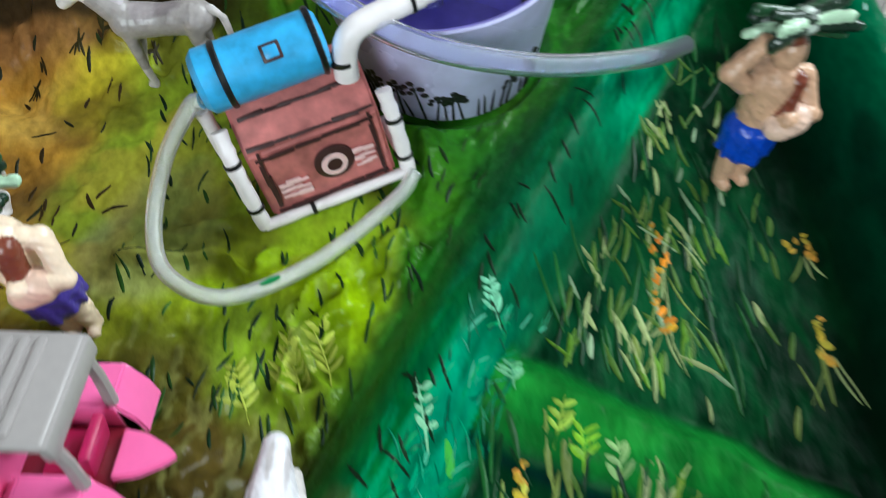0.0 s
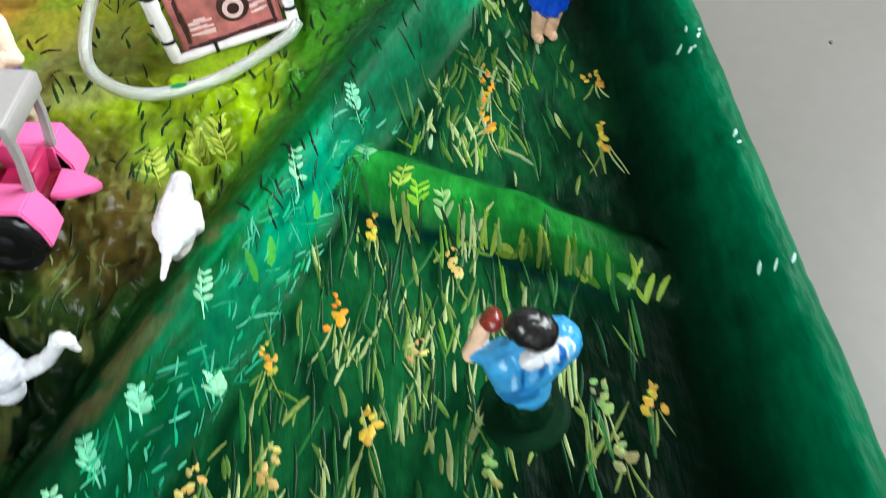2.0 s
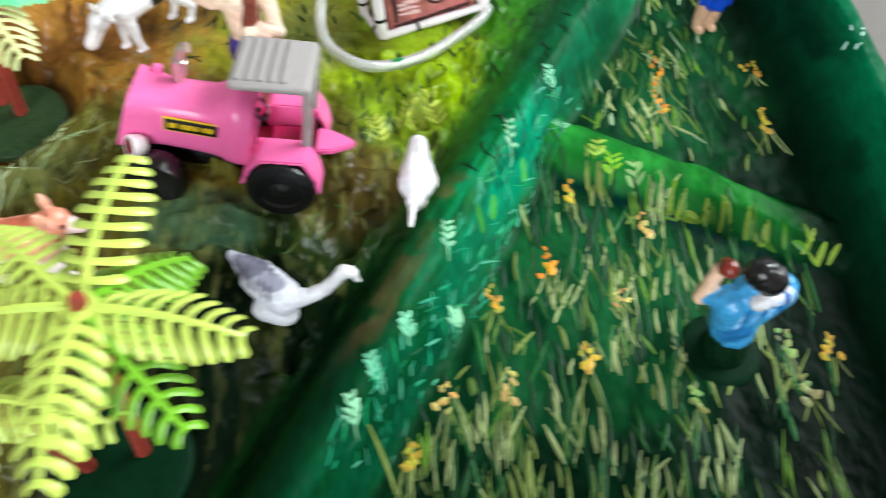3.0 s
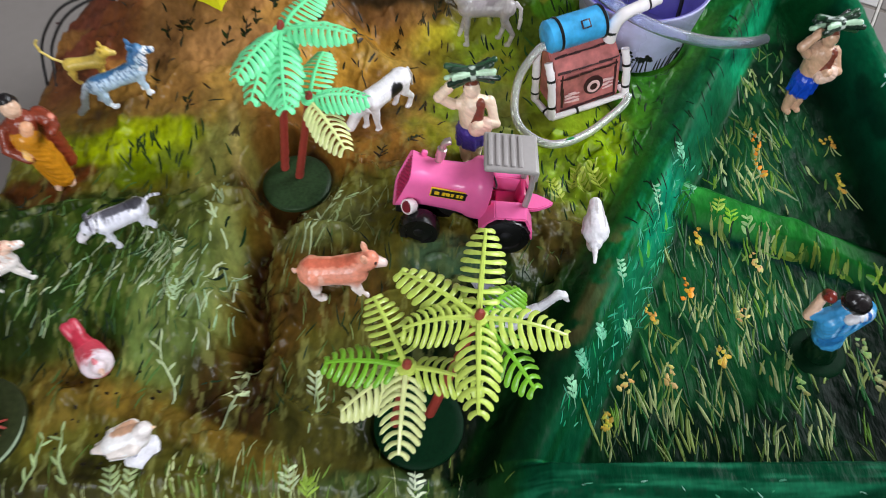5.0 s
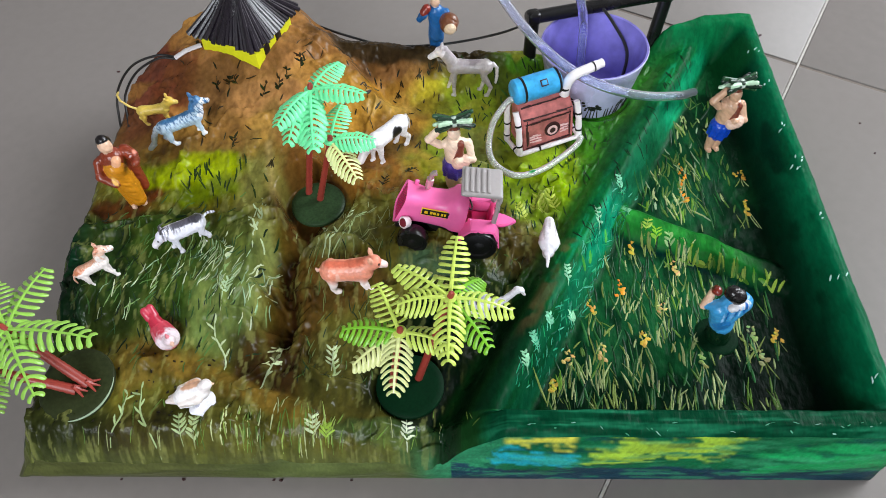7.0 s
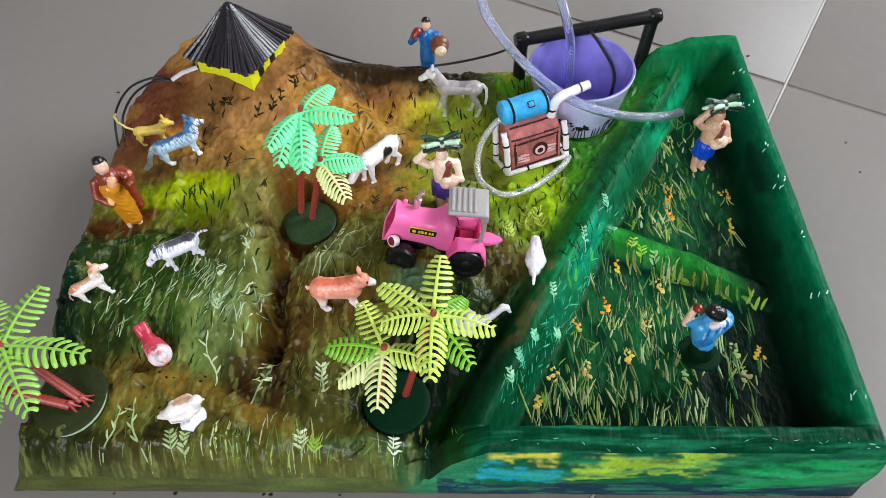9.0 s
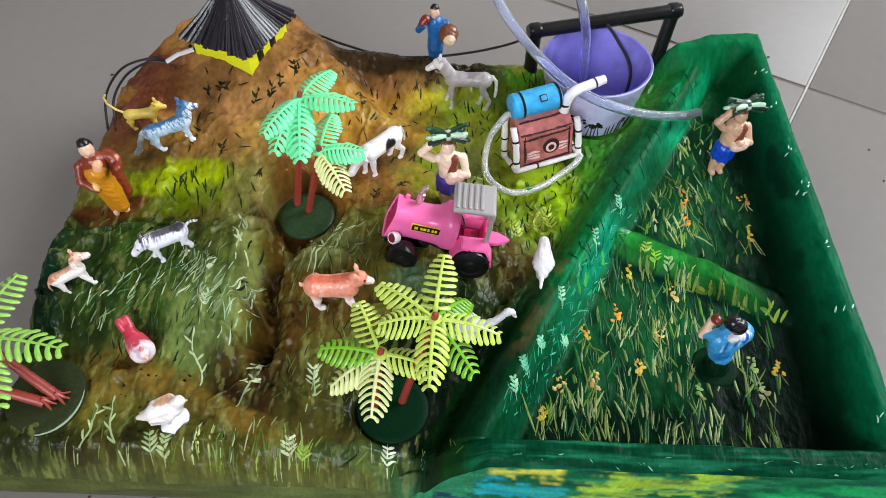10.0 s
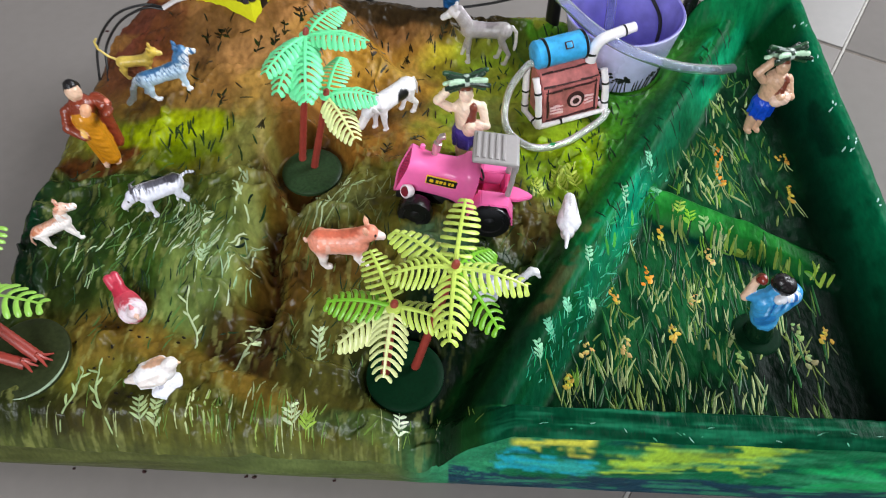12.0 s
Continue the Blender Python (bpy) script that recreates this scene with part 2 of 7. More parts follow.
def height(x, y):
    x, y = np.asarray(x, float), np.asarray(y, float)
    s = from_dam(x, y)
    # hill, plateau, gully, the rise under the tractor, the rim at the back
    z = 0.050 + 0.055 * np.exp(-(((x - 0.15) / 0.105) ** 2) - ((y - 0.42) / 0.115) ** 2) + 0.010 * hump(np.hypot((x - 0.225) * 0.8, y - 0.36), 0.035)
    gully = np.interp(y, (0.05, 0.12, 0.2, 0.26), (0.226, 0.212, 0.210, 0.235))
    wander = 0.006 * np.sin(y * 95) + 0.003 * np.sin(y * 210 + 1)
    z += 0.018 * ease((gully - 0.008 + wander - x) / 0.014) * ease((y - 0.115) / 0.05) * (1 - 0.6 * ease((y - 0.26) / 0.1))
    ledge = ease((y - 0.098 + 0.48 * (x - 0.185)) / 0.008)
    z -= 0.014 * hump(x - gully - 0.3 * wander, 0.014) * ease((y - 0.098) / 0.045) * ledge * ease((0.27 - y) / 0.04)
    # the rounded bank left of the gully, the hollow under its lip and the boulder across from it
    z -= 0.007 * hump(x - gully - 0.3 * wander - 0.002, 0.0055) * ease((y - 0.11) / 0.03) * ease((0.232 - y) / 0.03)
    z += 0.006 * hump(x - gully + 0.022 + wander, 0.012) * ease((y - 0.14) / 0.02) * ease((0.30 - y) / 0.05)
    z -= 0.003 * ledge * ease((0.133 - y - 0.48 * (x - 0.185)) / 0.03) * ease((x - 0.165) / 0.02) * ease((0.26 - x) / 0.03)
    z -= 0.006 * hump(np.hypot((x - 0.208) * 0.8, y - 0.139), 0.012)
    z += 0.009 * hump(np.hypot((x - 0.250) * 0.9, y - 0.203), 0.024)
    z -= 0.003 * hump(np.hypot((x - 0.216) * 0.55, y - 0.112), 0.014)
    z += 0.004 * hump(off_segment(x, y, 0.109, 0.112, 0.240, 0.074), 0.007)
    z -= 0.006 * hump(np.hypot(x - 0.2245, y - 0.2475), 0.028)
    z += 0.022 * hump(x - 0.292, 0.068) * hump(y - 0.210, 0.075)
    z += 0.005 * hump(x - 0.40, 0.035) * hump(y - 0.31, 0.05)
    z -= 0.010 * ease((0.066 - y) / 0.018)
    z += 0.018 * hump(y - 0.408, 0.024) * ease((x - 0.20) / 0.05) * ease((0.44 - x) / 0.04)
    crest = 0.70 * (x - 0.200) + 0.71 * (y - 0.419)
    z -= 0.012 * ease(crest / 0.014) * ease((0.06 - crest) / 0.04) * ease((y - 0.335) / 0.03) * ease((x - 0.19) / 0.02) * ease((0.30 - x) / 0.03)
    z -= 0.014 * hump(s + 0.030, 0.016) * ease((0.2 - y) / 0.06)
    z -= 0.006 * ease((y - 0.405) / 0.03) * ease((x - 0.2) / 0.05) * ease((0.40 - x) / 0.05)
    # the dam's near slope, then the sunken field with its cross bund
    z = np.where(s < 0, z * (1 - hump(s, 0.019)) + 0.064 * hump(s, 0.019), z)
    field = 0.064 - 0.021 * ease(s / 0.022)
    bund = off_segment(x, y, 0.458, 0.240, 0.590, 0.172) + 0.003 * fbm(x * 55, y * 55, 44, 2)
    field = np.maximum(field, 0.043 + (0.0098 - 0.005 * ease((x - 0.53) / 0.06)) * ease(1.45 - bund / 0.0112))
    z = np.where(s > 0, field, z)
    # level beds under the bucket and the palms' discs
    for px, py, far, bed in ((0.449, 0.381, 0.041, 0.0475), (0.2255, 0.2465, 0.031, 0.0525), (0.303, 0.0935, 0.028, 0.0462), (0.4047, 0.3205, 0.034, 0.0552)):
        dug = ease((far - np.hypot(x - px, y - py)) / 0.006)
        z = np.minimum(z, bed * dug + z * (1 - dug))
    # walls of the tray
    front = ease((0.070 - y) / 0.006) * ease((x - 0.345) / 0.02)
    z = z * (1 - front) + 0.077 * front
    z = np.where(s > 0, np.maximum(z, 0.043 + 0.035 * ease((x - 0.568) / 0.027)), z)
    back = ease((y - 0.425 - 0.10 * (x - 0.58)) / 0.018) * ease((x - 0.50) / 0.03)
    z = np.where(x > 0.47, z * (1 - back) + 0.078 * back, z)
    return z


def surface(x, y):
    """The height with the creases and lumps of painted papier-mache."""
    x, y = np.asarray(x, float), np.asarray(y, float)
    s = from_dam(x, y)
    rough = np.where(s < -0.02, 1.0, 0.35)
    for px, py, far in ((0.2255, 0.2465, 0.026), (0.303, 0.0935, 0.026), (0.449, 0.381, 0.036), (0.4047, 0.3175, 0.030)):
        rough = rough * ease((np.hypot(x - px, y - py) - far) / 0.008)
    fold = 1 - np.abs(2 * fbm(x * 15 + 0.6 * fbm(x * 20, y * 20, 7), y * 15, 13))
    z = height(x, y) + rough * (0.0050 * fbm(x * 38, y * 38, 3) + 0.0020 * np.abs(fbm(x * 95, y * 95, 9)) + 0.0009 * fbm(x * 260, y * 200, 29, 2))
    z += np.where(s < -0.025, 1.0, 0.0) * np.minimum(rough, 1.0) * (0.0056 - 0.0026 * ease((y - 0.28) / 0.03)) * ease((fold - 0.72) / 0.28) ** 2
    return z


# ---- paint on the land ----
def paint_land(x, y):
    """The painted colours, patch over patch."""
    s = from_dam(x, y)
    wob = fbm(x * 13, y * 13, 21, 2) * 0.022 + fbm(x * 120, y * 50, 22, 2) * 0.006
    streak = fbm(x * 110, y * 70, 5)
    colour = np.empty((len(x), 3))
    colour[:] = srgb(96, 88, 36)

    def lay(mask, rgb):
        m = np.clip(mask, 0, 1)[:, None]
        colour[:] = colour * (1 - m) + np.array(srgb(*rgb)) * m

    def patch(cx, cy, rx, ry, rgb, much=1.0):
        d = ((x + wob - cx) / rx) ** 2 + ((y + wob - cy) / ry) ** 2
        lay(much * ease((1.45 - d) / 1.0), rgb)

    patch(0.17, 0.38, 0.14, 0.10, (156, 112, 62))
    patch(0.20, 0.405, 0.05, 0.03, (176, 128, 70), 0.8)
    patch(0.15, 0.335, 0.06, 0.03, (156, 116, 66), 0.7)
    patch(0.080, 0.36, 0.030, 0.07, (116, 66, 46))
    patch(0.100, 0.345, 0.02, 0.03, (140, 76, 44), 0.7)
    patch(0.235, 0.375, 0.03, 0.03, (128, 88, 40), 0.7)
    # yellow patches that partly hold the varnish's sheen in their colour
    patch(0.27, 0.345, 0.045, 0.032, (182, 136, 50))
    patch(0.285, 0.352, 0.022, 0.016, (214, 178, 82), 0.8)
    patch(0.315, 0.36, 0.030, 0.022, (188, 172, 48))
    patch(0.125, 0.30, 0.05, 0.018, (122, 90, 40), 0.8)
    patch(0.19, 0.30, 0.022, 0.03, (120, 100, 46), 0.7)
    patch(0.245, 0.295, 0.045, 0.035, (136, 92, 44))
    patch(0.285, 0.28, 0.045, 0.032, (138, 94, 44))
    patch(0.128, 0.266, 0.044, 0.015, (140, 150, 30))
    patch(0.148, 0.243, 0.028, 0.014, (104, 118, 24), 0.9)
    patch(0.165, 0.222, 0.034, 0.020, (102, 92, 30), 0.85)
    patch(0.110, 0.222, 0.034, 0.010, (44, 58, 22), 0.85)
    patch(0.104, 0.250, 0.013, 0.010, (104, 50, 24), 0.95)
    patch(0.088, 0.237, 0.022, 0.013, (96, 50, 26), 0.9)
    patch(0.36, 0.33, 0.055, 0.075, (144, 162, 44))
    patch(0.40, 0.275, 0.040, 0.045, (138, 164, 34))
    patch(0.395, 0.245, 0.03, 0.03, (112, 136, 44), 0.7)
    patch(0.345, 0.30, 0.020, 0.03, (164, 162, 112), 0.7)
    patch(0.39, 0.395, 0.03, 0.025, (84, 132, 30))
    patch(0.45, 0.335, 0.024, 0.06, (66, 122, 24))
    patch(0.185, 0.21, 0.020, 0.07, (122, 116, 62), 0.85)
    patch(0.205, 0.255, 0.016, 0.03, (130, 112, 58), 0.8)
    # paler bank by the gully: its lit side put into the paint
    patch(0.195, 0.178, 0.012, 0.032, (124, 132, 78), 0.7)
    patch(0.12, 0.17, 0.05, 0.05, (42, 70, 24), 0.9)
    patch(0.165, 0.185, 0.03, 0.04, (66, 84, 34), 0.7)
    patch(0.175, 0.15, 0.026, 0.035, (104, 120, 66), 0.85)
    patch(0.08, 0.145, 0.03, 0.035, (40, 60, 26), 0.85)
    patch(0.075, 0.20, 0.02, 0.03, (40, 66, 30), 0.85)
    patch(0.13, 0.105, 0.045, 0.016, (112, 92, 42), 0.9)
    patch(0.18, 0.083, 0.05, 0.012, (104, 92, 38), 0.8)
    
    patch(0.16, 0.066, 0.12, 0.014, (86, 82, 36), 0.8)
    patch(0.10, 0.060, 0.05, 0.016, (60, 52, 26), 0.8)
    patch(0.065, 0.070, 0.045, 0.03, (42, 48, 24), 0.85)
    patch(0.05, 0.175, 0.022, 0.075, (10, 50, 30), 0.95)
    patch(0.225, 0.17, 0.020, 0.09, (94, 66, 30), 0.9)
    patch(0.212, 0.115, 0.026, 0.030, (86, 62, 30), 0.95)
    patch(0.225, 0.235, 0.030, 0.020, (84, 54, 28), 0.8)
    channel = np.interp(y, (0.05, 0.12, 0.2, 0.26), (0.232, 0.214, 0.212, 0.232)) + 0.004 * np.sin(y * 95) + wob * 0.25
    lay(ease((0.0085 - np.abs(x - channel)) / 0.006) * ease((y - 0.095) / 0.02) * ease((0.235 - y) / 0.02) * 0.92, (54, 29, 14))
    # brown paint above the ledge, partly shade put into the colour
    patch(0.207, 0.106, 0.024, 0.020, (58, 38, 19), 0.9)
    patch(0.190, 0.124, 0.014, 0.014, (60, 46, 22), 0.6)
    lay(ease((0.0105 - off_segment(x + wob * 0.3, y, 0.118, 0.116, 0.245, 0.070)) / 0.006) * 0.85, (122, 96, 42))
    patch(0.25, 0.208, 0.022, 0.022, (112, 112, 66), 0.8)
    patch(0.255, 0.165, 0.030, 0.018, (94, 66, 32), 0.85)
    patch(0.265, 0.105, 0.035, 0.040, (78, 72, 34), 0.85)
    # blackish green at the dam's foot: dark paint with shade put into it
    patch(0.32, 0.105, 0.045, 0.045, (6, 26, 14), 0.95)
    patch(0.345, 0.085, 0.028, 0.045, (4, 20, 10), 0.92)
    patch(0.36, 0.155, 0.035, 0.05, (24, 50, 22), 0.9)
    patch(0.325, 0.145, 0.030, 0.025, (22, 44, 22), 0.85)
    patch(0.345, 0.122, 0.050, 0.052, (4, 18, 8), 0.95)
    patch(0.375, 0.205, 0.03, 0.022, (84, 66, 34), 0.7)
    patch(0.315, 0.18, 0.022, 0.014, (58, 104, 84), 0.6)
    patch(0.30, 0.062, 0.05, 0.010, (58, 88, 52), 0.6)
    patch(0.27, 0.415, 0.07, 0.014, (56, 42, 24), 0.9)
    patch(0.315, 0.412, 0.045, 0.014, (60, 52, 26), 0.9)
    patch(0.505, 0.405, 0.035, 0.05, (34, 104, 40), 0.95)
    lay(ease((0.058 - y) / 0.010) * ease((0.345 - x) / 0.02) * 0.8, (82, 88, 48))
    lay(ease((0.060 - y) / 0.010) * ease((0.05 - np.abs(x - 0.335)) / 0.04) * ease((0.37 - x) / 0.02) * 0.7, (48, 122, 84))
    uneven = fbm(x * 34, y * 34, 91, 3)
    upland = ease((-0.02 - s) / 0.01) * ease((y - 0.26) / 0.03) * ease((0.43 - x) / 0.05)
    patch(0.478, 0.360, 0.034, 0.055, (50, 112, 30), 0.8)
    patch(0.508, 0.425, 0.030, 0.022, (30, 100, 44), 0.9)
    lay(upland * ease((uneven - 0.06) / 0.22) * 0.5, (92, 64, 28))
    lay(upland * ease((-0.10 - uneven) / 0.22) * 0.35, (192, 148, 64))
    lay(ease((y - 0.391 + wob * 0.3) / 0.006) * ease((x - 0.222) / 0.01) * ease((0.372 - x) / 0.02) * 0.92, (58, 46, 25))
    near = ease((-0.02 - s) / 0.01) * (1 - 0.85 * hump(np.hypot(x - 0.342, y - 0.115), 0.05))
    low = ease((0.30 - y) / 0.05)
    dabs, spots = fbm(x * 150, y * 50, 41), fbm(x * 300, y * 90, 52)
    lay(near * (0.10 + 0.90 * low) * ease((dabs - 0.12) / 0.22) * 0.3, (40, 46, 18))
    lay(near * low * ease((-0.14 - dabs) / 0.2) * 0.22, (118, 122, 60))
    lay(near * low * ease((spots - 0.20) / 0.12) * 0.35, (146, 146, 88))
    # the dam's green flank with its shade painted in, its teal face and the field
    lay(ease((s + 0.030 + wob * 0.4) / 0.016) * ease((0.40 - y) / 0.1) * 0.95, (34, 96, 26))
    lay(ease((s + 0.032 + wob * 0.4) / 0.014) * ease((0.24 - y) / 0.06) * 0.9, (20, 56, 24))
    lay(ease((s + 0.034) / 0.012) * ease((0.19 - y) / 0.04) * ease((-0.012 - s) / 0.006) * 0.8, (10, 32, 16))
    sd = s - 0.010 * ease((0.17 - y) / 0.06)
    lay(ease((sd + 0.016) / 0.012), (20, 104, 46))
    lay(ease((sd - 0.002 + wob * 0.3) / 0.006) * ease((0.020 - s) / 0.008), (20, 134, 96))
    lay(ease((s - 0.002 + wob * 0.3) / 0.006) * ease((0.020 - s) / 0.008) * ease((y - 0.27) / 0.05) * 0.7, (24, 136, 80))
    on_dam = ease((sd + 0.012) / 0.008) * ease((0.022 - s) / 0.006)
    sweepy = fbm(s * 260, y * 34 + x * 10, 71, 3)
    lay(on_dam * ease((sweepy - 0.03) / 0.2) * 0.55, (34, 146, 98))
    lay(on_dam * ease((-0.06 - sweepy) / 0.2) * 0.6, (8, 82, 48))
    lay(ease((s - 0.016) / 0.006), (8, 52, 25))
    patch(0.465, 0.15, 0.060, 0.05, (24, 86, 44), 0.7)
    patch(0.505, 0.29, 0.045, 0.06, (24, 82, 46), 0.7)
    tilth = fbm(x * 120, y * 38, 73, 3)
    lay(ease((s - 0.02) / 0.004) * ease((tilth - 0.05) / 0.2) * 0.5, (28, 92, 46))
    lay(ease((s - 0.02) / 0.004) * ease((-0.08 - tilth) / 0.2) * 0.6, (4, 34, 18))
    # field floor darker along the front wall; lower right holds painted-in shade
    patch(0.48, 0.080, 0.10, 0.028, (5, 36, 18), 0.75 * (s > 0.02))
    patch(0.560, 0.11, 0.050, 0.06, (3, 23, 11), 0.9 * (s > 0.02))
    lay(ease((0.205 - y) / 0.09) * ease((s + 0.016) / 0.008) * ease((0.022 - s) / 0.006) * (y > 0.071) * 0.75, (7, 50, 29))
    bund = off_segment(x, y, 0.458, 0.240, 0.590, 0.172) + 0.003 * fbm(x * 55, y * 55, 44, 2)
    # dark teal strip along the bund's foot, with its shade painted in
    bund_shade = off_segment(x, y + 0.010, 0.458, 0.240, 0.590, 0.172)
    lay(ease((0.0120 - bund_shade) / 0.004) * (s > 0.014) * ease((0.572 - x) / 0.05), (5, 44, 38))
    # the bund's green fades out near the wall, shade put into its colour
    lay(ease((0.0175 - bund) / 0.008) * (s > 0.014) * ease((0.584 - x) / 0.055), (34, 116, 40))
    lay(ease((0.010 - bund) / 0.008) * (s > 0.014) * ease((0.575 - x) / 0.06) * ease((fbm(x * 60, y * 60, 47, 3) + 0.15) / 0.3) * 0.6, (46, 134, 46))
    right = ease((x - 0.570) / 0.010) * (s > 0)
    # band beside the wall: its cast shade put into the dark green paint
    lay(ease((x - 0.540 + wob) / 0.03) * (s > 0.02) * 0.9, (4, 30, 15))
    # shade put into the wall's inner slope, light into its top
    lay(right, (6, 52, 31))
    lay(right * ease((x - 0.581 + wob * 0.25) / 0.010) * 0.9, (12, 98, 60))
    lay(right * ease((fbm(x * 90, y * 22, 83, 3) - 0.05) / 0.2) * ease((x - 0.577) / 0.01) * 0.4, (18, 118, 74))
    # back corner painted lighter, its light put into the green
    patch(0.558, 0.398, 0.030, 0.022, (24, 92, 46), 0.8 * (s > 0.02))
    back = ease((y - 0.425 - 0.10 * (x - 0.58)) / 0.010) * ease((x - 0.50) / 0.03)
    lay(back, (18, 108, 60))
    front = ease((0.071 - y) / 0.003) * ease((x - 0.345) / 0.012)
    lay(front, (8, 68, 41))
    lay(front * np.clip(fbm(x * 30, y * 420, 15) * 1.8, 0, 1), (34, 112, 76))
    lay(front * np.clip(fbm(x * 36, y * 380, 16) * 1.6 - 0.2, 0, 1), (6, 52, 32))
    brown = ease((s + 0.014) / 0.005) * ease((0.001 - s) / 0.004) * ease((y - 0.12) / 0.02) * ease((0.215 - y) / 0.02)
    lay(brown * ease((0.15 + fbm(x * 60, y * 60, 77)) / 0.3) * 0.5, (104, 78, 48))
    patch(0.352, 0.318, 0.022, 0.040, (130, 140, 40), 0.55)
    patch(0.226, 0.274, 0.022, 0.022, (92, 60, 28), 0.85)
    patch(0.238, 0.296, 0.018, 0.014, (112, 74, 34), 0.7)
    lay(ease((0.0050 - off_segment(x + wob * 0.3, y, 0.186, 0.288, 0.196, 0.236)) / 0.005) * 0.5, (164, 142, 92))
    hill = ease((y - 0.27) / 0.03) * ease((0.33 - x) / 0.04)
    colour *= 1 + hill[:, None] * np.array((0.05, -0.05, 0.05))
    lum = colour @ np.array((0.3, 0.6, 0.1))
    colour *= ((lum / 0.12).clip(0.15, 3) ** 0.16)[:, None] * np.array((0.94, 0.995, 0.98))
    colour[:, 2] *= 1 + 0.08 * ease((s + 0.016) / 0.01)
    warm = (0.06 * ease((-0.018 - s) / 0.01) * (1 - 0.8 * ease((y - 0.27) / 0.03)))[:, None]
    lum = (colour @ np.array((0.3, 0.6, 0.1)))[:, None]
    colour[:] = (colour + warm * (colour - lum)).clip(0.001, 1) * (1 + warm * np.array((0.2, 0.0, -0.1)))
    colour *= 0.91
    calm = np.where((y < 0.0715) & (x > 0.345) | (x > 0.572) & (s > 0), 0.45, np.where((y > 0.28) & (s < -0.02), 0.5, 1.0))
    colour *= (1 + calm * 0.26 * streak + calm * 0.2 * fbm(x * 90, y * 60, 33) + calm * 0.28 * fbm(x * 300, y * 170, 61))[:, None].clip(0.3, 2.0)
    return colour


model_base = thing("landscape_model", "hand-painted papier-mache farm landscape model in a green tray", "landscape model")
NX, NY = 540, 390
gu, gv = np.meshgrid(np.linspace(0, 1, NX), np.linspace(0, 1, NY))
land_x = 0.052 + gu * (0.604 - 0.052)
land_y = 0.049 + gv * (back_edge(land_x) - 0.049)
land_z = surface(land_x, land_y)
rim = np.minimum.reduce([land_x - 0.052, 0.604 - land_x, land_y - 0.049, back_edge(land_x) - land_y])
land_z = land_z - 0.005 * (1 - np.clip(rim / 0.006, 0, 1)) ** 2
land_z = land_z - 0.009 * ease((0.345 - land_x) / 0.04) * (1 - np.clip((land_y - 0.049) / 0.016, 0, 1)) ** 2
cx, cy = land_x[:-1, :-1], land_y[:-1, :-1]
cs = from_dam(cx, cy)
which = np.zeros(cx.shape, int)
hollow = np.hypot((cx - 0.345) / 0.062, (cy - 0.118) / 0.060) + 0.35 * fbm(cx.ravel() * 40, cy.ravel() * 40, 57, 2).reshape(cx.shape)
which[(hollow < 1) & (cy > 0.066)] = 6
which[cs > -0.014] = 1
which[cs > 0.022] = 2
which[(cs > 0.014) & (off_segment(cx, cy, 0.458, 0.240, 0.590, 0.172) < 0.0125)] = 3
which[(cs > 0.010) & (cx > 0.572)] = 4
which[(cx > 0.51) & (cy > 0.425 + 0.10 * (cx - 0.58))] = 4
which[(cy < 0.071) & (cx > 0.35)] = 5


def paint_layer(me, colours):
    layer = me.color_attributes.new("paint", "FLOAT_COLOR", "POINT")
    layer.data.foreach_set("color", np.c_[colours, np.ones(len(colours))].astype(np.float32).ravel())


def ground(x, y):
    """The height of the land's mesh at a place."""
    u = (np.asarray(x, float) - 0.052) / (0.604 - 0.052) * (NX - 1)
    v = (np.asarray(y, float) - 0.049) / (back_edge(x) - 0.049) * (NY - 1)
    i, j = np.clip(np.floor(u).astype(int), 0, NX - 2), np.clip(np.floor(v).astype(int), 0, NY - 2)
    a, b = np.clip(u - i, 0, 1), np.clip(v - j, 0, 1)
    z = land_z
    return (z[j, i] * (1 - a) + z[j, i + 1] * a) * (1 - b) + (z[j + 1, i] * (1 - a) + z[j + 1, i + 1] * a) * b


def land_part(name, n, label):
    rows, cols = np.nonzero(which == n)
    corner = rows * NX + cols
    quads = np.stack([corner, corner + 1, corner + NX + 1, corner + NX], 1)
    used, inverse = np.unique(quads, return_inverse=True)
    xyz = np.stack([land_x, land_y, land_z], -1).reshape(-1, 3)[used]
    me = bpy.data.meshes.new(name)
    me.from_pydata(xyz.tolist(), [], inverse.reshape(-1, 4).tolist())
    me.polygons.foreach_set("use_smooth", [True] * len(me.polygons))
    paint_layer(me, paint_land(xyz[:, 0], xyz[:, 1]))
    me.materials.append(M_HILL if n == 0 else M_LAND)
    ob = new(name, me)
    ob.parent = model_base
    return tagged(ob, label)


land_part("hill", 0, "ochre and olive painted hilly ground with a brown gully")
land_part("hollow", 6, "blackish green hollow at the dam's foot, with shade painted in")
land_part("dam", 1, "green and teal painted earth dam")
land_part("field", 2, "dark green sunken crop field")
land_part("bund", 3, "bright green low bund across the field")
land_part("tray_side", 4, "green rounded tray wall, its inner slope's shade painted in")
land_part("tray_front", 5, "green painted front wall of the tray")


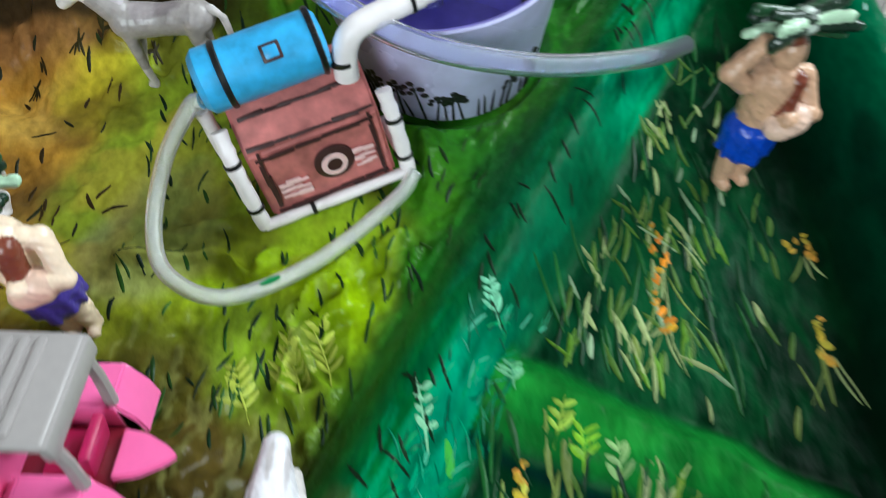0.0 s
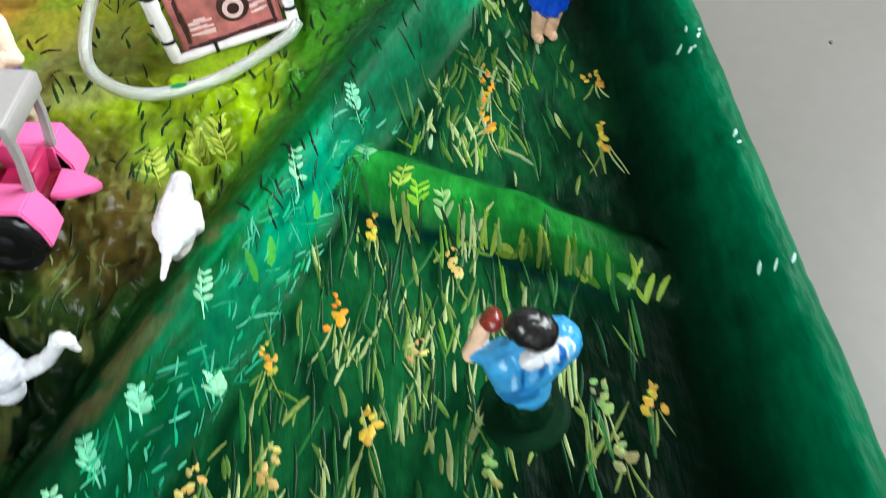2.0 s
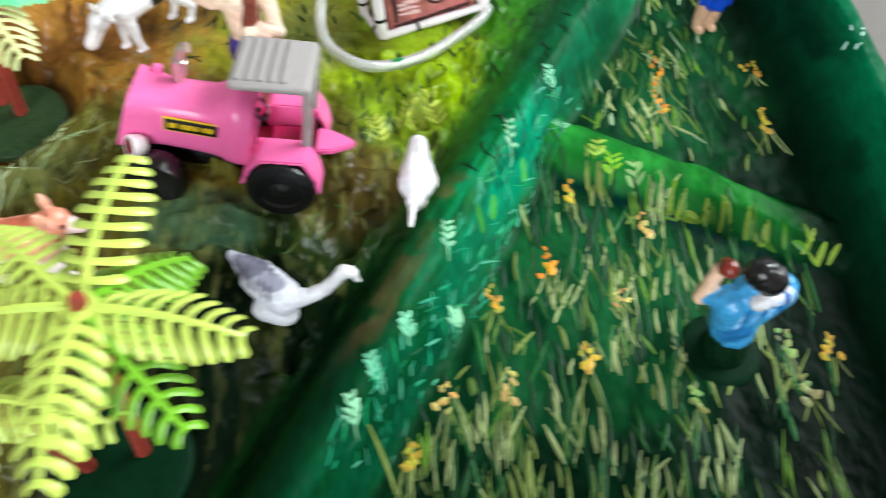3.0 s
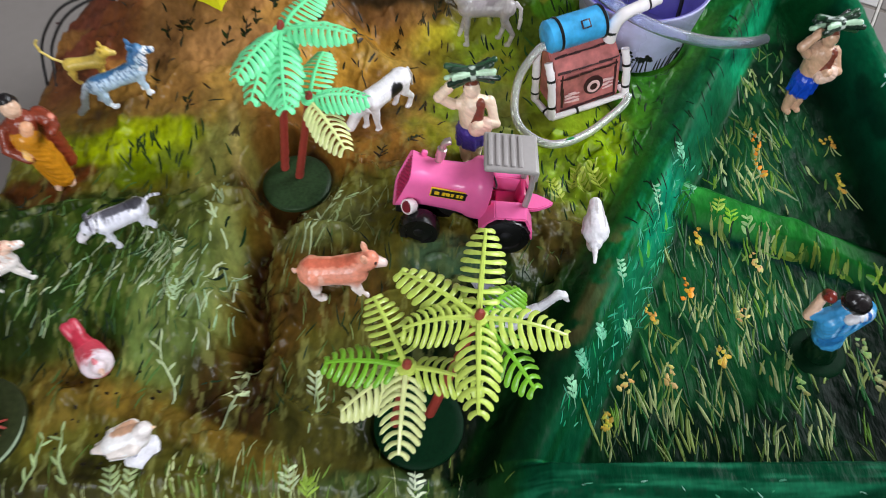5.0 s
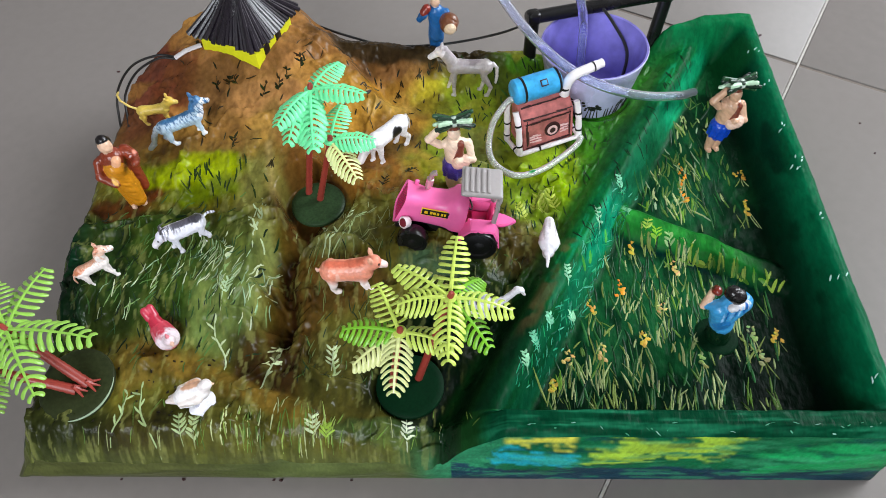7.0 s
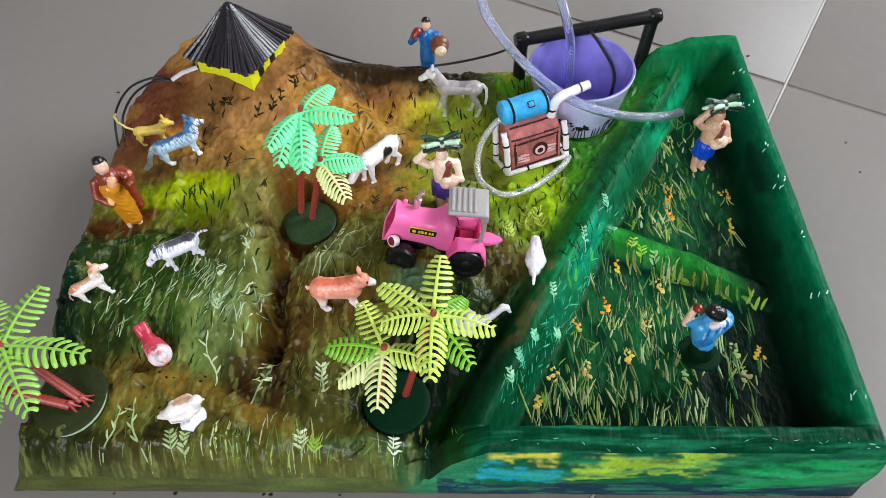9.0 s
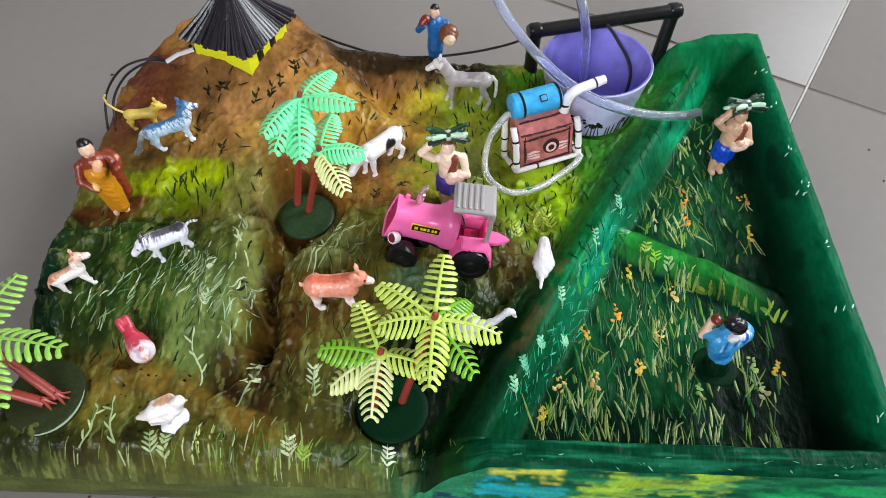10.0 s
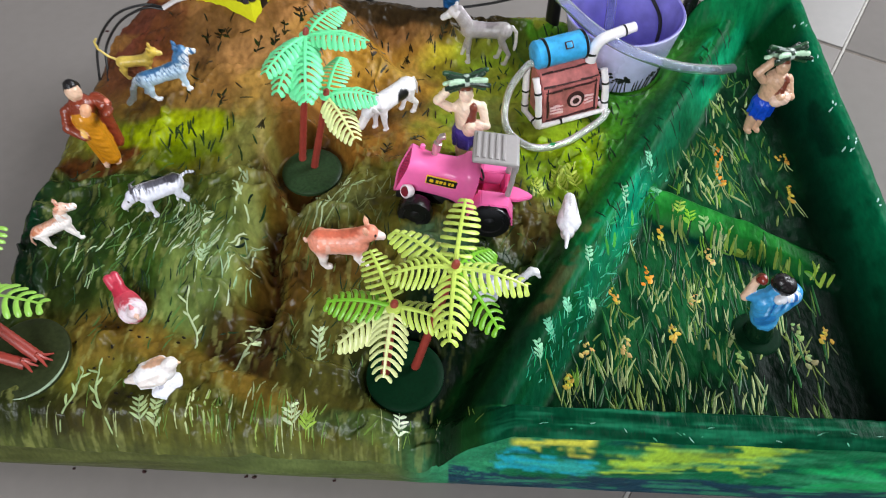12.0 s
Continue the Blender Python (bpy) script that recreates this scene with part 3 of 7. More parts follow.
def skirt():
    """The outer faces of the tray, down to the floor."""
    ring = [(0, i) for i in range(NX)] + [(j, NX - 1) for j in range(1, NY)] + [(NY - 1, i) for i in range(NX - 2, -1, -1)] + [(j, 0) for j in range(NY - 2, 0, -1)]
    verts, faces, steps = [], [], 26
    for j, i in ring:
        x, y, z = land_x[j, i], land_y[j, i], land_z[j, i]
        lean = 0.020 if i == 0 else 0.004
        ox = -lean if i == 0 else (0.006 if i == NX - 1 else 0)
        oy = 0.0 if j == 0 else (0.008 if j == NY - 1 else 0)
        if j == 0 and i < 58:
            ox = -0.020 * (1 - i / 58) ** 2
        for k in range(steps):
            t = k / (steps - 1)
            bulge = 0.0012 * math.sin(40 * (x + y) + 5 * t) * math.sin(math.pi * t)
            verts.append((x + ox * t + (bulge if i in (0, NX - 1) else 0), y + oy * t - (0.0025 * math.sin(math.pi * t) + bulge if j == 0 else 0), z * (1 - t) ** 1.0 + 0.0002 * t))
    n = len(ring)
    for a in range(n):
        b = (a + 1) % n
        for k in range(steps - 1):
            faces.append((a * steps + k, a * steps + k + 1, b * steps + k + 1, b * steps + k))
    me = bpy.data.meshes.new("tray_skirt")
    me.from_pydata(verts, [], faces)
    me.polygons.foreach_set("use_smooth", [True] * len(me.polygons))
    p = np.array(verts)
    x, y, z = p.T
    colour = np.empty((len(x), 3))
    colour[:] = srgb(20, 98, 60)

    def lay(mask, rgb):
        m = np.clip(mask, 0, 1)[:, None]
        colour[:] = colour * (1 - m) + np.array(srgb(*rgb)) * m

    wob = fbm(x * 26, z * 150, 8) + 0.6 * fbm(x * 140, z * 420, 18, 2)
    lay((x < 0.0535) * 1.0, (8, 44, 28))
    lay(ease((0.35 - x) / 0.06) * (y < 0.056), (80, 84, 46))
    lay(ease((0.33 - x) / 0.05) * (y < 0.056) * ease((0.012 - z) / 0.008) * 0.5, (88, 88, 66))
    lay(ease((0.10 - np.abs(x - 0.25)) / 0.08) * (y < 0.056) * 0.8, (92, 104, 58))
    lay(ease((0.04 - np.abs(x - 0.335)) / 0.03) * (y < 0.056) * 0.8, (50, 132, 92))
    lay((x < 0.0535) * ease((y - 0.24) / 0.05), (96, 58, 40))
    onfront = (y < 0.056) & (x > 0.33)
    lay(onfront * ease((0.030 - z + wob * 0.016) / 0.006), (30, 60, 76))
    lay(onfront * ease((0.030 - np.abs(x - 0.385 + wob * 0.01)) / 0.006) * ease((0.012 - np.abs(z - 0.045 + wob * 0.012)) / 0.006), (40, 158, 176))
    lay(onfront * ease((0.024 - np.abs(x - 0.385)) / 0.006) * ease((0.007 - np.abs(z - 0.066 + wob * 0.01)) / 0.003), (206, 204, 76))
    lay(onfront * ease((0.045 - np.abs(x - 0.465 + wob * 0.02)) / 0.01) * ease((0.016 - np.abs(z - 0.055 + wob * 0.02)) / 0.006), (160, 196, 62))
    lay(onfront * ease((x - 0.53 + wob * 0.05) / 0.02) * ease((0.020 - np.abs(z - 0.045 + wob * 0.02)) / 0.008), (34, 150, 84))
    daub = fbm(x * 34, z * 240, 14)
    lay(onfront * ease((daub - 0.15) / 0.2) * 0.5, (60, 150, 104))
    lay(onfront * ease((-0.2 - daub) / 0.2) * 0.6, (14, 56, 62))
    colour *= 0.92 * (1 + 0.45 * fbm(x * 40, z * 260, 4))[:, None].clip(0.4, 1.7)
    paint_layer(me, colour)
    me.materials.append(M_LAND)
    ob = new("tray_skirt", me)
    ob.parent = model_base
    tagged(ob, "outer tray walls daubed in green, teal and yellow paint")


skirt()

# ---- the room ----
floor = tagged(new("floor"), "grey ceramic tile floor", "floor", kind="structure")
bm = bmesh.new()
box(bm, 4.82, 4.92, 0.02, (0, 0, -0.0115))
part("floor_bed", bm, M_GROUT, floor, "grey grout between the tiles", smooth=False)
WIDE, DEEP_TILE, TURN = 1.60, 0.80, radians(60.4)
bm = bmesh.new()
box(bm, DEEP_TILE - 0.0045, WIDE - 0.0028, 0.01, (0, 0, -0.005), 0.0012)
tile_mesh = mesh_of("tile", bm, M_TILE)
across, along = Vector((math.sin(TURN), -math.cos(TURN), 0)), Vector((math.cos(TURN), math.sin(TURN), 0))
cross = Vector((0.679, 0.476, 0))
bm = bmesh.new()
box(bm, 3.4, 0.0024, 0.002, (0, 0, 0), 0.0004, Matrix.Rotation(TURN, 4, "Z"))
bmesh.ops.translate(bm, vec=cross - 0.35 * along + Vector((0, 0, -0.0012)), verts=bm.verts)
part("grout_line", bm, M_GROUT_PALE, floor, "pale grout line between tiles")
for i in range(-2, 2):
    for j in range(-4, 3):
        spot = cross + WIDE * (i + 0.5) * across + DEEP_TILE * (j + 0.5) * along
        if max(abs(spot.x), abs(spot.y)) < 3.0:
            place = Matrix.Translation(spot) @ Matrix.Rotation(TURN, 4, "Z")
            reach = [place @ v.co for v in tile_mesh.vertices]
            me = tile_mesh
            if max(max(abs(p.x), abs(p.y)) for p in reach) > 2.4:
                cut = bmesh.new()
                cut.from_mesh(tile_mesh)
                cut.transform(place)
                for n in ((1, 0, 0), (-1, 0, 0), (0, 1, 0), (0, -1, 0)):
                    bmesh.ops.bisect_plane(cut, geom=cut.verts[:] + cut.edges[:] + cut.faces[:], plane_co=Vector(n) * 2.4, plane_no=n, clear_outer=True)
                cut.transform(place.inverted())
                if not cut.faces:
                    cut.free()
                    continue
                me = mesh_of("tile", cut, M_TILE)
            ob = new("tile", me)
            ob.parent = floor
            ob.matrix_world = place


def wall(name, length, m, opening=None, tall=2.7, label="plain painted room wall"):
    """A wall along its own x with an opening (x0, x1, z0, z1) through it."""
    bm = bmesh.new()
    if opening:
        x0, x1, z0, z1 = opening
        for a, b, c, d in ((-length / 2, x0, 0, tall), (x1, length / 2, 0, tall), (x0, x1, z1, tall), (x0, x1, 0, z0)):
            if b - a > 0.001 and d - c > 0.001:
                box(bm, b - a, 0.12, d - c, ((a + b) / 2, 0, (c + d) / 2))
    else:
        box(bm, length, 0.12, tall, (0, 0, tall / 2))
    ob = new(name, mesh_of(name, bm, M_WALL, False))
    ob.matrix_world = m
    return tagged(ob, label, "wall", kind="structure")


wall("wall_east", 4.9, pose(2.35, 0, 0, rz=90), (0.3, 1.8, 0.8, 2.1))
wall("wall_south", 4.7, pose(0, -2.40, 0), (-0.7, 0.3, 0.0, 2.2))
wall("wall_west", 4.9, pose(-2.35, 0, 0, rz=90))
wall("wall_north", 4.7, pose(0, 2.40, 0))
bm = bmesh.new()
box(bm, 5.0, 5.0, 0.1, (0, 0, 2.75))
tagged(new("ceiling", mesh_of("ceiling", bm, M_WALL, False)), "plain white ceiling", "ceiling", kind="structure")


# ---- brush marks on the land ----
class Marks:
    """Raised brush marks of one kind, joined into one mesh on the land."""

    def __init__(self):
        self.verts, self.faces, self.colours = [], [], []

    def stroke(self, points, width, rgb, thick=0.0005):
        pts = np.array(points, float)
        way = np.gradient(pts, axis=0)
        way /= np.linalg.norm(way, axis=1, keepdims=True) + 1e-9
        across = np.c_[-way[:, 1], way[:, 0]]
        t = np.linspace(0, 1, len(pts))
        w = width * np.sqrt(np.clip(np.sin(np.pi * (0.06 + 0.9 * t)), 0.02, 1))
        base, n = len(self.verts), len(pts)
        colour = np.array(srgb(*rgb)) * random.uniform(0.70, 1.16)
        for k, (side, lift) in enumerate(((-1, 0.00005), (0, thick), (1, 0.00005))):
            p = pts + across * (side * w / 2)[:, None]
            z = ground(p[:, 0], p[:, 1]) + lift
            self.verts += np.c_[p, z].tolist()
            self.colours += [colour] * n
        for k in range(2):
            for i in range(n - 1):
                a = base + k * n + i
                self.faces.append((a, a + n, a + n + 1, a + 1))

    def blade(self, x, y, length, angle, width, rgb, bend=0.25):
        """One stroke from its foot; angle in degrees from +x."""
        a = radians(angle)
        t = np.linspace(0, 1, 5)
        turn = a + bend * t * random.uniform(-1, 1)
        self.stroke(np.c_[x + length * t * np.cos(turn), y + length * t * np.sin(turn)], width, rgb)

    def dab(self, x, y, size, rgb):
        a = random.uniform(0, 6.3)
        d = np.array([math.cos(a), math.sin(a)]) * size / 2
        self.stroke([(x - d[0], y - d[1]), (x, y), (x + d[0], y + d[1])], size * 0.8, rgb, 0.0007)

    def fern(self, x, y, length, angle, rgb, leaf=0.004, pairs=5):
        a = radians(angle)
        ux, uy = math.cos(a), math.sin(a)
        self.blade(x, y, length, angle, 0.0008, rgb, 0.1)
        for k in range(pairs):
            t = length * (0.3 + 0.7 * k / pairs)
            for side in (-1, 1):
                self.blade(x + ux * t, y + uy * t, leaf * random.uniform(0.8, 1.2) * (1 - 0.4 * k / pairs), angle + side * random.uniform(38, 56), random.uniform(0.0013, 0.0021), rgb, 0.2)

    def twig(self, x0, y0, x1, y1, rgb, width=0.0017):
        """A wavy stem from its foot to its top with a few side shoots."""
        t = np.linspace(0, 1, 10)
        wave = 0.0016 * np.sin(t * 7 + random.uniform(0, 6))
        pts = np.c_[x0 + (x1 - x0) * t + wave, y0 + (y1 - y0) * t]
        self.stroke(pts, width, rgb)
        lean = math.degrees(math.atan2(y1 - y0, x1 - x0))
        for k in (3, 5, 6, 8, 9):
            self.blade(*pts[k], random.uniform(0.004, 0.008), lean + random.choice((-1, 1)) * random.uniform(22, 50), 0.0015, rgb, 0.2)

    def done(self, name, label):
        me = bpy.data.meshes.new(name)
        me.from_pydata(self.verts, [], self.faces)
        me.polygons.foreach_set("use_smooth", [True] * len(me.polygons))
        paint_layer(me, np.array(self.colours))
        me.materials.append(M_STROKE)
        ob = new(name, me)
        ob.parent = model_base
        return tagged(ob, label, kind="stuff")


def in_field(x, y):
    return float(from_dam(x, y)) > 0.024 and 0.074 < y < 0.435 and x < 0.572


random.seed(11)
crop = Marks()
PALE, KHAKI, DEEP, BRIGHT, MID = (156, 170, 112), (124, 142, 70), (14, 56, 26), (98, 142, 42), (34, 92, 40)
OLIVE, GREYISH = (84, 118, 48), (138, 164, 126)


def field_spot():
    """A place on the field's floor, rarer towards the tray wall, where shade is painted in."""
    while True:
        x, y = random.uniform(0.37, 0.572), random.uniform(0.074, 0.42)
        clear_of_bund = float(off_segment(x, y, 0.458, 0.240, 0.590, 0.172)) > 0.014
        if in_field(x, y) and clear_of_bund and random.random() > (x - 0.508 + 0.15 * max(0, 0.14 - y)) / 0.06:
            return x, y


for k in range(260):
    x, y = field_spot()
    crop.blade(x, y, random.uniform(0.010, 0.024), random.gauss(86, 11), random.uniform(0.0010, 0.0022), random.choice((DEEP, MID)), 0.16)
for k in range(72):
    x, y = field_spot()
    rgb = random.choices((PALE, KHAKI, BRIGHT, OLIVE), (6, 4, 2, 5) if y < 0.24 else (5, 1, 1, 5))[0]
    for j in range(random.choice((2, 3, 3, 4))):
        lean = random.gauss(88, 11) if y < 0.24 else random.gauss(92, 22)
        tall = random.uniform(0.010, 0.022) if y < 0.24 else random.uniform(0.007, 0.014)
        bx = x + random.uniform(-0.004, 0.004)
        if in_field(bx + 0.010, min(y + tall, 0.43)):
            crop.blade(bx, y + random.uniform(-0.003, 0.003), tall, lean, random.uniform(0.0009, 0.0019), rgb, 0.18)
for k in range(120):
    x, y = field_spot()
    crop.blade(x, y, random.uniform(0.005, 0.014), random.gauss(88, 14), random.uniform(0.0010, 0.0019), random.choice((PALE, KHAKI, OLIVE, OLIVE)), 0.2)
made = 0
while made < 46:
    x, y = field_spot()
    if y > 0.235:
        crop.blade(x, y, random.uniform(0.007, 0.016), random.gauss(94, 20), random.uniform(0.0013, 0.0022), random.choice((PALE, GREYISH, OLIVE, OLIVE)), 0.2)
        made += 1
for k in range(42):
    x = random.uniform(0.39, 0.545)
    crop.blade(x, 0.0745 + random.uniform(0, 0.004), random.uniform(0.008, 0.018), random.gauss(90, 12), random.uniform(0.0006, 0.0011), random.choice((PALE, KHAKI, OLIVE, OLIVE)), 0.2)
crop.done("crop_grass", "pale and olive painted grass strokes")

flowers = Marks()
ORANGE, SAND, AMBER, LEAFY = (222, 152, 44), (206, 184, 104), (206, 172, 66), (148, 166, 100)
for x, y, tall, rgb in ((0.518, 0.284, 0.036, ORANGE), (0.515, 0.262, 0.024, ORANGE), (0.565, 0.285, 0.014, AMBER), (0.563, 0.251, 0.024, AMBER), (0.467, 0.211, 0.018, AMBER), (0.495, 0.191, 0.020, SAND), (0.453, 0.175, 0.022, ORANGE),
                        (0.430, 0.158, 0.018, AMBER), (0.481, 0.158, 0.010, SAND), (0.464, 0.132, 0.020, AMBER), (0.434, 0.120, 0.020, SAND), (0.411, 0.117, 0.018, SAND), (0.399, 0.096, 0.014, AMBER), (0.556, 0.134, 0.016, AMBER),
                        (0.539, 0.136, 0.018, LEAFY), (0.543, 0.118, 0.016, LEAFY), (0.501, 0.115, 0.016, LEAFY), (0.508, 0.338, 0.020, AMBER), (0.521, 0.352, 0.018, AMBER)):
    if in_field(x, y):
        for k in range(8):
            flowers.dab(x + random.gauss(0, 0.0022) * (1 - 0.08 * k), y + tall * (0.085 * k - 0.22) + random.uniform(-0.0008, 0.0008), random.uniform(0.0030, 0.0052) * (1 - 0.06 * k), tuple(c * random.uniform(0.88, 1.08) for c in rgb))
        for side in (-1, 0, 1):
            flowers.blade(x + 0.001 * side, y - 0.2 * tall, random.uniform(0.5, 0.9) * tall, 268 + 16 * side + random.uniform(-8, 8), random.uniform(0.0006, 0.0011), random.choice((PALE, KHAKI, KHAKI)))
flowers.done("crop_flower", "orange-yellow painted flower heads on stalks")

leaves = Marks()
for x, y, tall in ((0.381, 0.098, 0.015), (0.389, 0.114, 0.014), (0.413, 0.166, 0.017), (0.441, 0.216, 0.020), (0.463, 0.255, 0.014), (0.417, 0.144, 0.008), (0.398, 0.132, 0.010)):
    leaves.fern(x, y, tall, random.gauss(98, 7), random.choice(((118, 190, 152), (104, 178, 142), (140, 200, 158))), 0.0042, 4)
for x, y, tall, rgb in ((0.476, 0.219, 0.015, (150, 182, 70)), (0.484, 0.212, 0.013, (136, 190, 50)), (0.494, 0.206, 0.014, (150, 190, 120)), (0.466, 0.236, 0.010, (120, 190, 140))):
    leaves.fern(x, y, tall, random.gauss(92, 12), rgb, 0.0056, 3)
for x, y in ((0.506, 0.203), (0.512, 0.200), (0.518, 0.198), (0.523, 0.196), (0.529, 0.193), (0.537, 0.189), (0.543, 0.186), (0.549, 0.183), (0.556, 0.180), (0.564, 0.175)):
    for k in range(3):
        leaves.blade(x + random.uniform(-0.003, 0.003), y - 0.005, random.uniform(0.006, 0.013), random.gauss(90, 28), random.uniform(0.0014, 0.0026), random.choice(((116, 146, 46), (96, 144, 56), (66, 118, 28), (134, 160, 60))))
for k in range(260):
    y = random.uniform(0.085, 0.26)
    x = float(np.interp(y, DAM_Y, DAM_X)) + random.uniform(0.003, 0.024)
    leaves.blade(x, y, random.uniform(0.003, 0.009), random.gauss(72, 20), random.uniform(0.0003, 0.0009), random.choice(((46, 152, 116), (34, 146, 104), (84, 172, 140), (20, 110, 76), (14, 80, 56), (28, 136, 80))))
for x, y in ((0.431, 0.190), (0.427, 0.183), (0.446, 0.212)):
    leaves.blade(x, y, 0.009, random.gauss(88, 10), 0.0026, (70, 156, 60))
leaves.done("dam_foliage", "pale painted leaves along the dam and the bund")

blades = Marks()
BLADE = (16, 40, 20)
for k in range(46):
    y = random.uniform(0.20, 0.41)
    x = float(np.interp(y, DAM_Y, DAM_X)) + random.uniform(-0.002, 0.014)
    blades.blade(x, y, random.uniform(0.005, 0.010), random.gauss(112, 12), 0.0011, BLADE)
for k in range(230):
    x, y = random.uniform(0.335, 0.46), random.uniform(0.21, 0.405)
    if float(from_dam(x, y)) < -0.016:
        blades.blade(x, y, random.uniform(0.005, 0.012), random.gauss(96, 18), random.uniform(0.0009, 0.0016), random.choice((BLADE, (30, 58, 20), (44, 84, 24))))
for k in range(26):
    x, y = random.gauss(0.148, 0.018), random.gauss(0.254, 0.011)
    blades.blade(x, y, random.uniform(0.007, 0.014), random.gauss(108, 18), 0.0015, (38, 56, 16))
for k in range(90):
    x, y = random.uniform(0.10, 0.33), random.uniform(0.285, 0.39)
    blades.blade(x, y, random.uniform(0.004, 0.010), random.gauss(95, 36), random.uniform(0.0009, 0.0016), random.choice(((52, 38, 14), (34, 36, 16))))
for x, y, tall in ((0.139, 0.338, 0.014), (0.147, 0.341, 0.010), (0.204, 0.360, 0.016), (0.194, 0.347, 0.014), (0.157, 0.281, 0.015), (0.188, 0.338, 0.012), (0.175, 0.332, 0.013), (0.154, 0.343, 0.010), (0.116, 0.380, 0.010), (0.258, 0.350, 0.014), (0.309, 0.386, 0.012), (0.294, 0.268, 0.013), (0.276, 0.257, 0.012), (0.232, 0.362, 0.012)):
    lean = random.gauss(92, 16)
    for k in range(random.choice((6, 7, 8, 9))):
        t = tall * random.uniform(0, 0.9)
        side = random.choice((-1, 1))
        blades.blade(x + t * math.cos(radians(lean)), y + t * math.sin(radians(lean)), random.uniform(0.0030, 0.0062), lean + side * random.uniform(20, 65), random.uniform(0.0010, 0.0021), random.choice(((46, 40, 14), (34, 46, 16), (52, 34, 14), (28, 30, 12))))
    blades.blade(x, y, tall, lean, 0.0009, (44, 38, 14), 0.15)
for x, y in ((0.300, 0.382), (0.318, 0.388), (0.189, 0.265), (0.330, 0.380), (0.282, 0.366), (0.220, 0.340)):
    for k in range(4):
        blades.blade(x + 0.002 * k - 0.003, y + random.uniform(-0.001, 0.001), random.uniform(0.006, 0.010), 62 + 18 * k + random.uniform(-8, 8), random.uniform(0.0009, 0.0014), (46, 40, 14))
for k in range(34):
    x, y = random.uniform(0.09, 0.175), random.uniform(0.06, 0.125)
    blades.dab(x, y, random.uniform(0.0012, 0.0026), (30, 24, 12))
blades.done("dark_grass", "dark painted grass blades on the hill")

tufts = Marks()
for k in range(300):
    x, y = random.gauss(0.125, 0.040), random.gauss(0.165, 0.040)
    if 0.06 < x < 0.205 and 0.10 < y < 0.24:
        tufts.blade(x, y, random.uniform(0.005, 0.012), random.gauss(76, 22), random.uniform(0.0006, 0.0013), random.choice(((86, 120, 58), (60, 96, 44), (44, 76, 34), (24, 48, 24), (16, 34, 18))))
for cx0, cy0, spread, n in ((0.160, 0.178, 0.012, 34), (0.172, 0.160, 0.010, 30), (0.185, 0.150, 0.008, 16), (0.150, 0.190, 0.010, 18), (0.120, 0.168, 0.012, 18), (0.105, 0.150, 0.010, 14), (0.192, 0.170, 0.006, 10)):
    for k in range(n):
        tufts.blade(random.gauss(cx0, spread), random.gauss(cy0, spread * 0.8), random.uniform(0.004, 0.014), random.gauss(70, 12), random.uniform(0.0005, 0.0012), random.choice(((196, 206, 168), (176, 190, 146), (124, 152, 92), (150, 178, 140))))
for k in range(12):
    tufts.blade(random.gauss(0.206, 0.005), random.gauss(0.117, 0.005), random.uniform(0.003, 0.006), random.gauss(30, 35), random.uniform(0.0012, 0.0022), (186, 194, 146))
for k in range(60):
    x, y = random.gauss(0.252, 0.014), random.gauss(0.208, 0.014)
    tufts.blade(x, y, random.uniform(0.006, 0.012), random.gauss(75, 24), 0.0007, random.choice(((136, 144, 96), (118, 124, 66))))
for k in range(46):
    x, y = random.uniform(0.175, 0.255), random.uniform(0.050, 0.062)
    tufts.blade(x, y, random.uniform(0.008, 0.022), random.gauss(91, 5), random.uniform(0.0007, 0.0014), random.choice(((186, 194, 138), (140, 160, 80), (92, 118, 48))))
for k in range(60):
    x, y = random.uniform(0.09, 0.345), random.uniform(0.051, 0.080)
    tufts.blade(x, y, random.uniform(0.005, 0.014), random.gauss(86, 14), random.uniform(0.0005, 0.0010), random.choice(((150, 158, 106), (104, 132, 54), (78, 108, 42))))
for k in range(200):
    x, y = random.uniform(0.225, 0.40), random.uniform(0.09, 0.20)
    if float(from_dam(x, y)) < -0.03 and (y > 0.165 or x < 0.285):
        tufts.blade(x, y, random.uniform(0.005, 0.011), random.gauss(85, 24), 0.0008, random.choice(((78, 104, 48), (26, 50, 24), (20, 40, 20), (112, 126, 70))))
for x, y, tall, rgb in ((0.302, 0.053, 0.018, (196, 206, 176)), (0.157, 0.055, 0.018, (170, 190, 134)), (0.165, 0.052, 0.020, (178, 196, 140)), (0.243, 0.056, 0.016, (190, 204, 160)), (0.250, 0.055, 0.012, (140, 170, 60)), (0.250, 0.103, 0.018, (176, 190, 150)), (0.172, 0.148, 0.018, (170, 192, 150))):
    tufts.fern(x, y, tall, random.gauss(92, 8), rgb, 0.0062, 4)
for twig in ((0.140, 0.050, 0.123, 0.090), (0.111, 0.054, 0.118, 0.086), (0.178, 0.104, 0.166, 0.136), (0.203, 0.090, 0.213, 0.124), (0.188, 0.190, 0.190, 0.230), (0.192, 0.192, 0.184, 0.224), (0.250, 0.088, 0.252, 0.118), (0.240, 0.184, 0.252, 0.226), (0.238, 0.186, 0.236, 0.222), (0.246, 0.188, 0.262, 0.222)):
    tufts.twig(*twig, random.choice(((176, 190, 146), (164, 184, 128))), 0.0014)
for x, y in ((0.395, 0.235), (0.404, 0.232), (0.412, 0.238), (0.388, 0.228)):
    tufts.fern(x, y, 0.022, random.gauss(95, 12), (168, 180, 70), 0.007, 5)
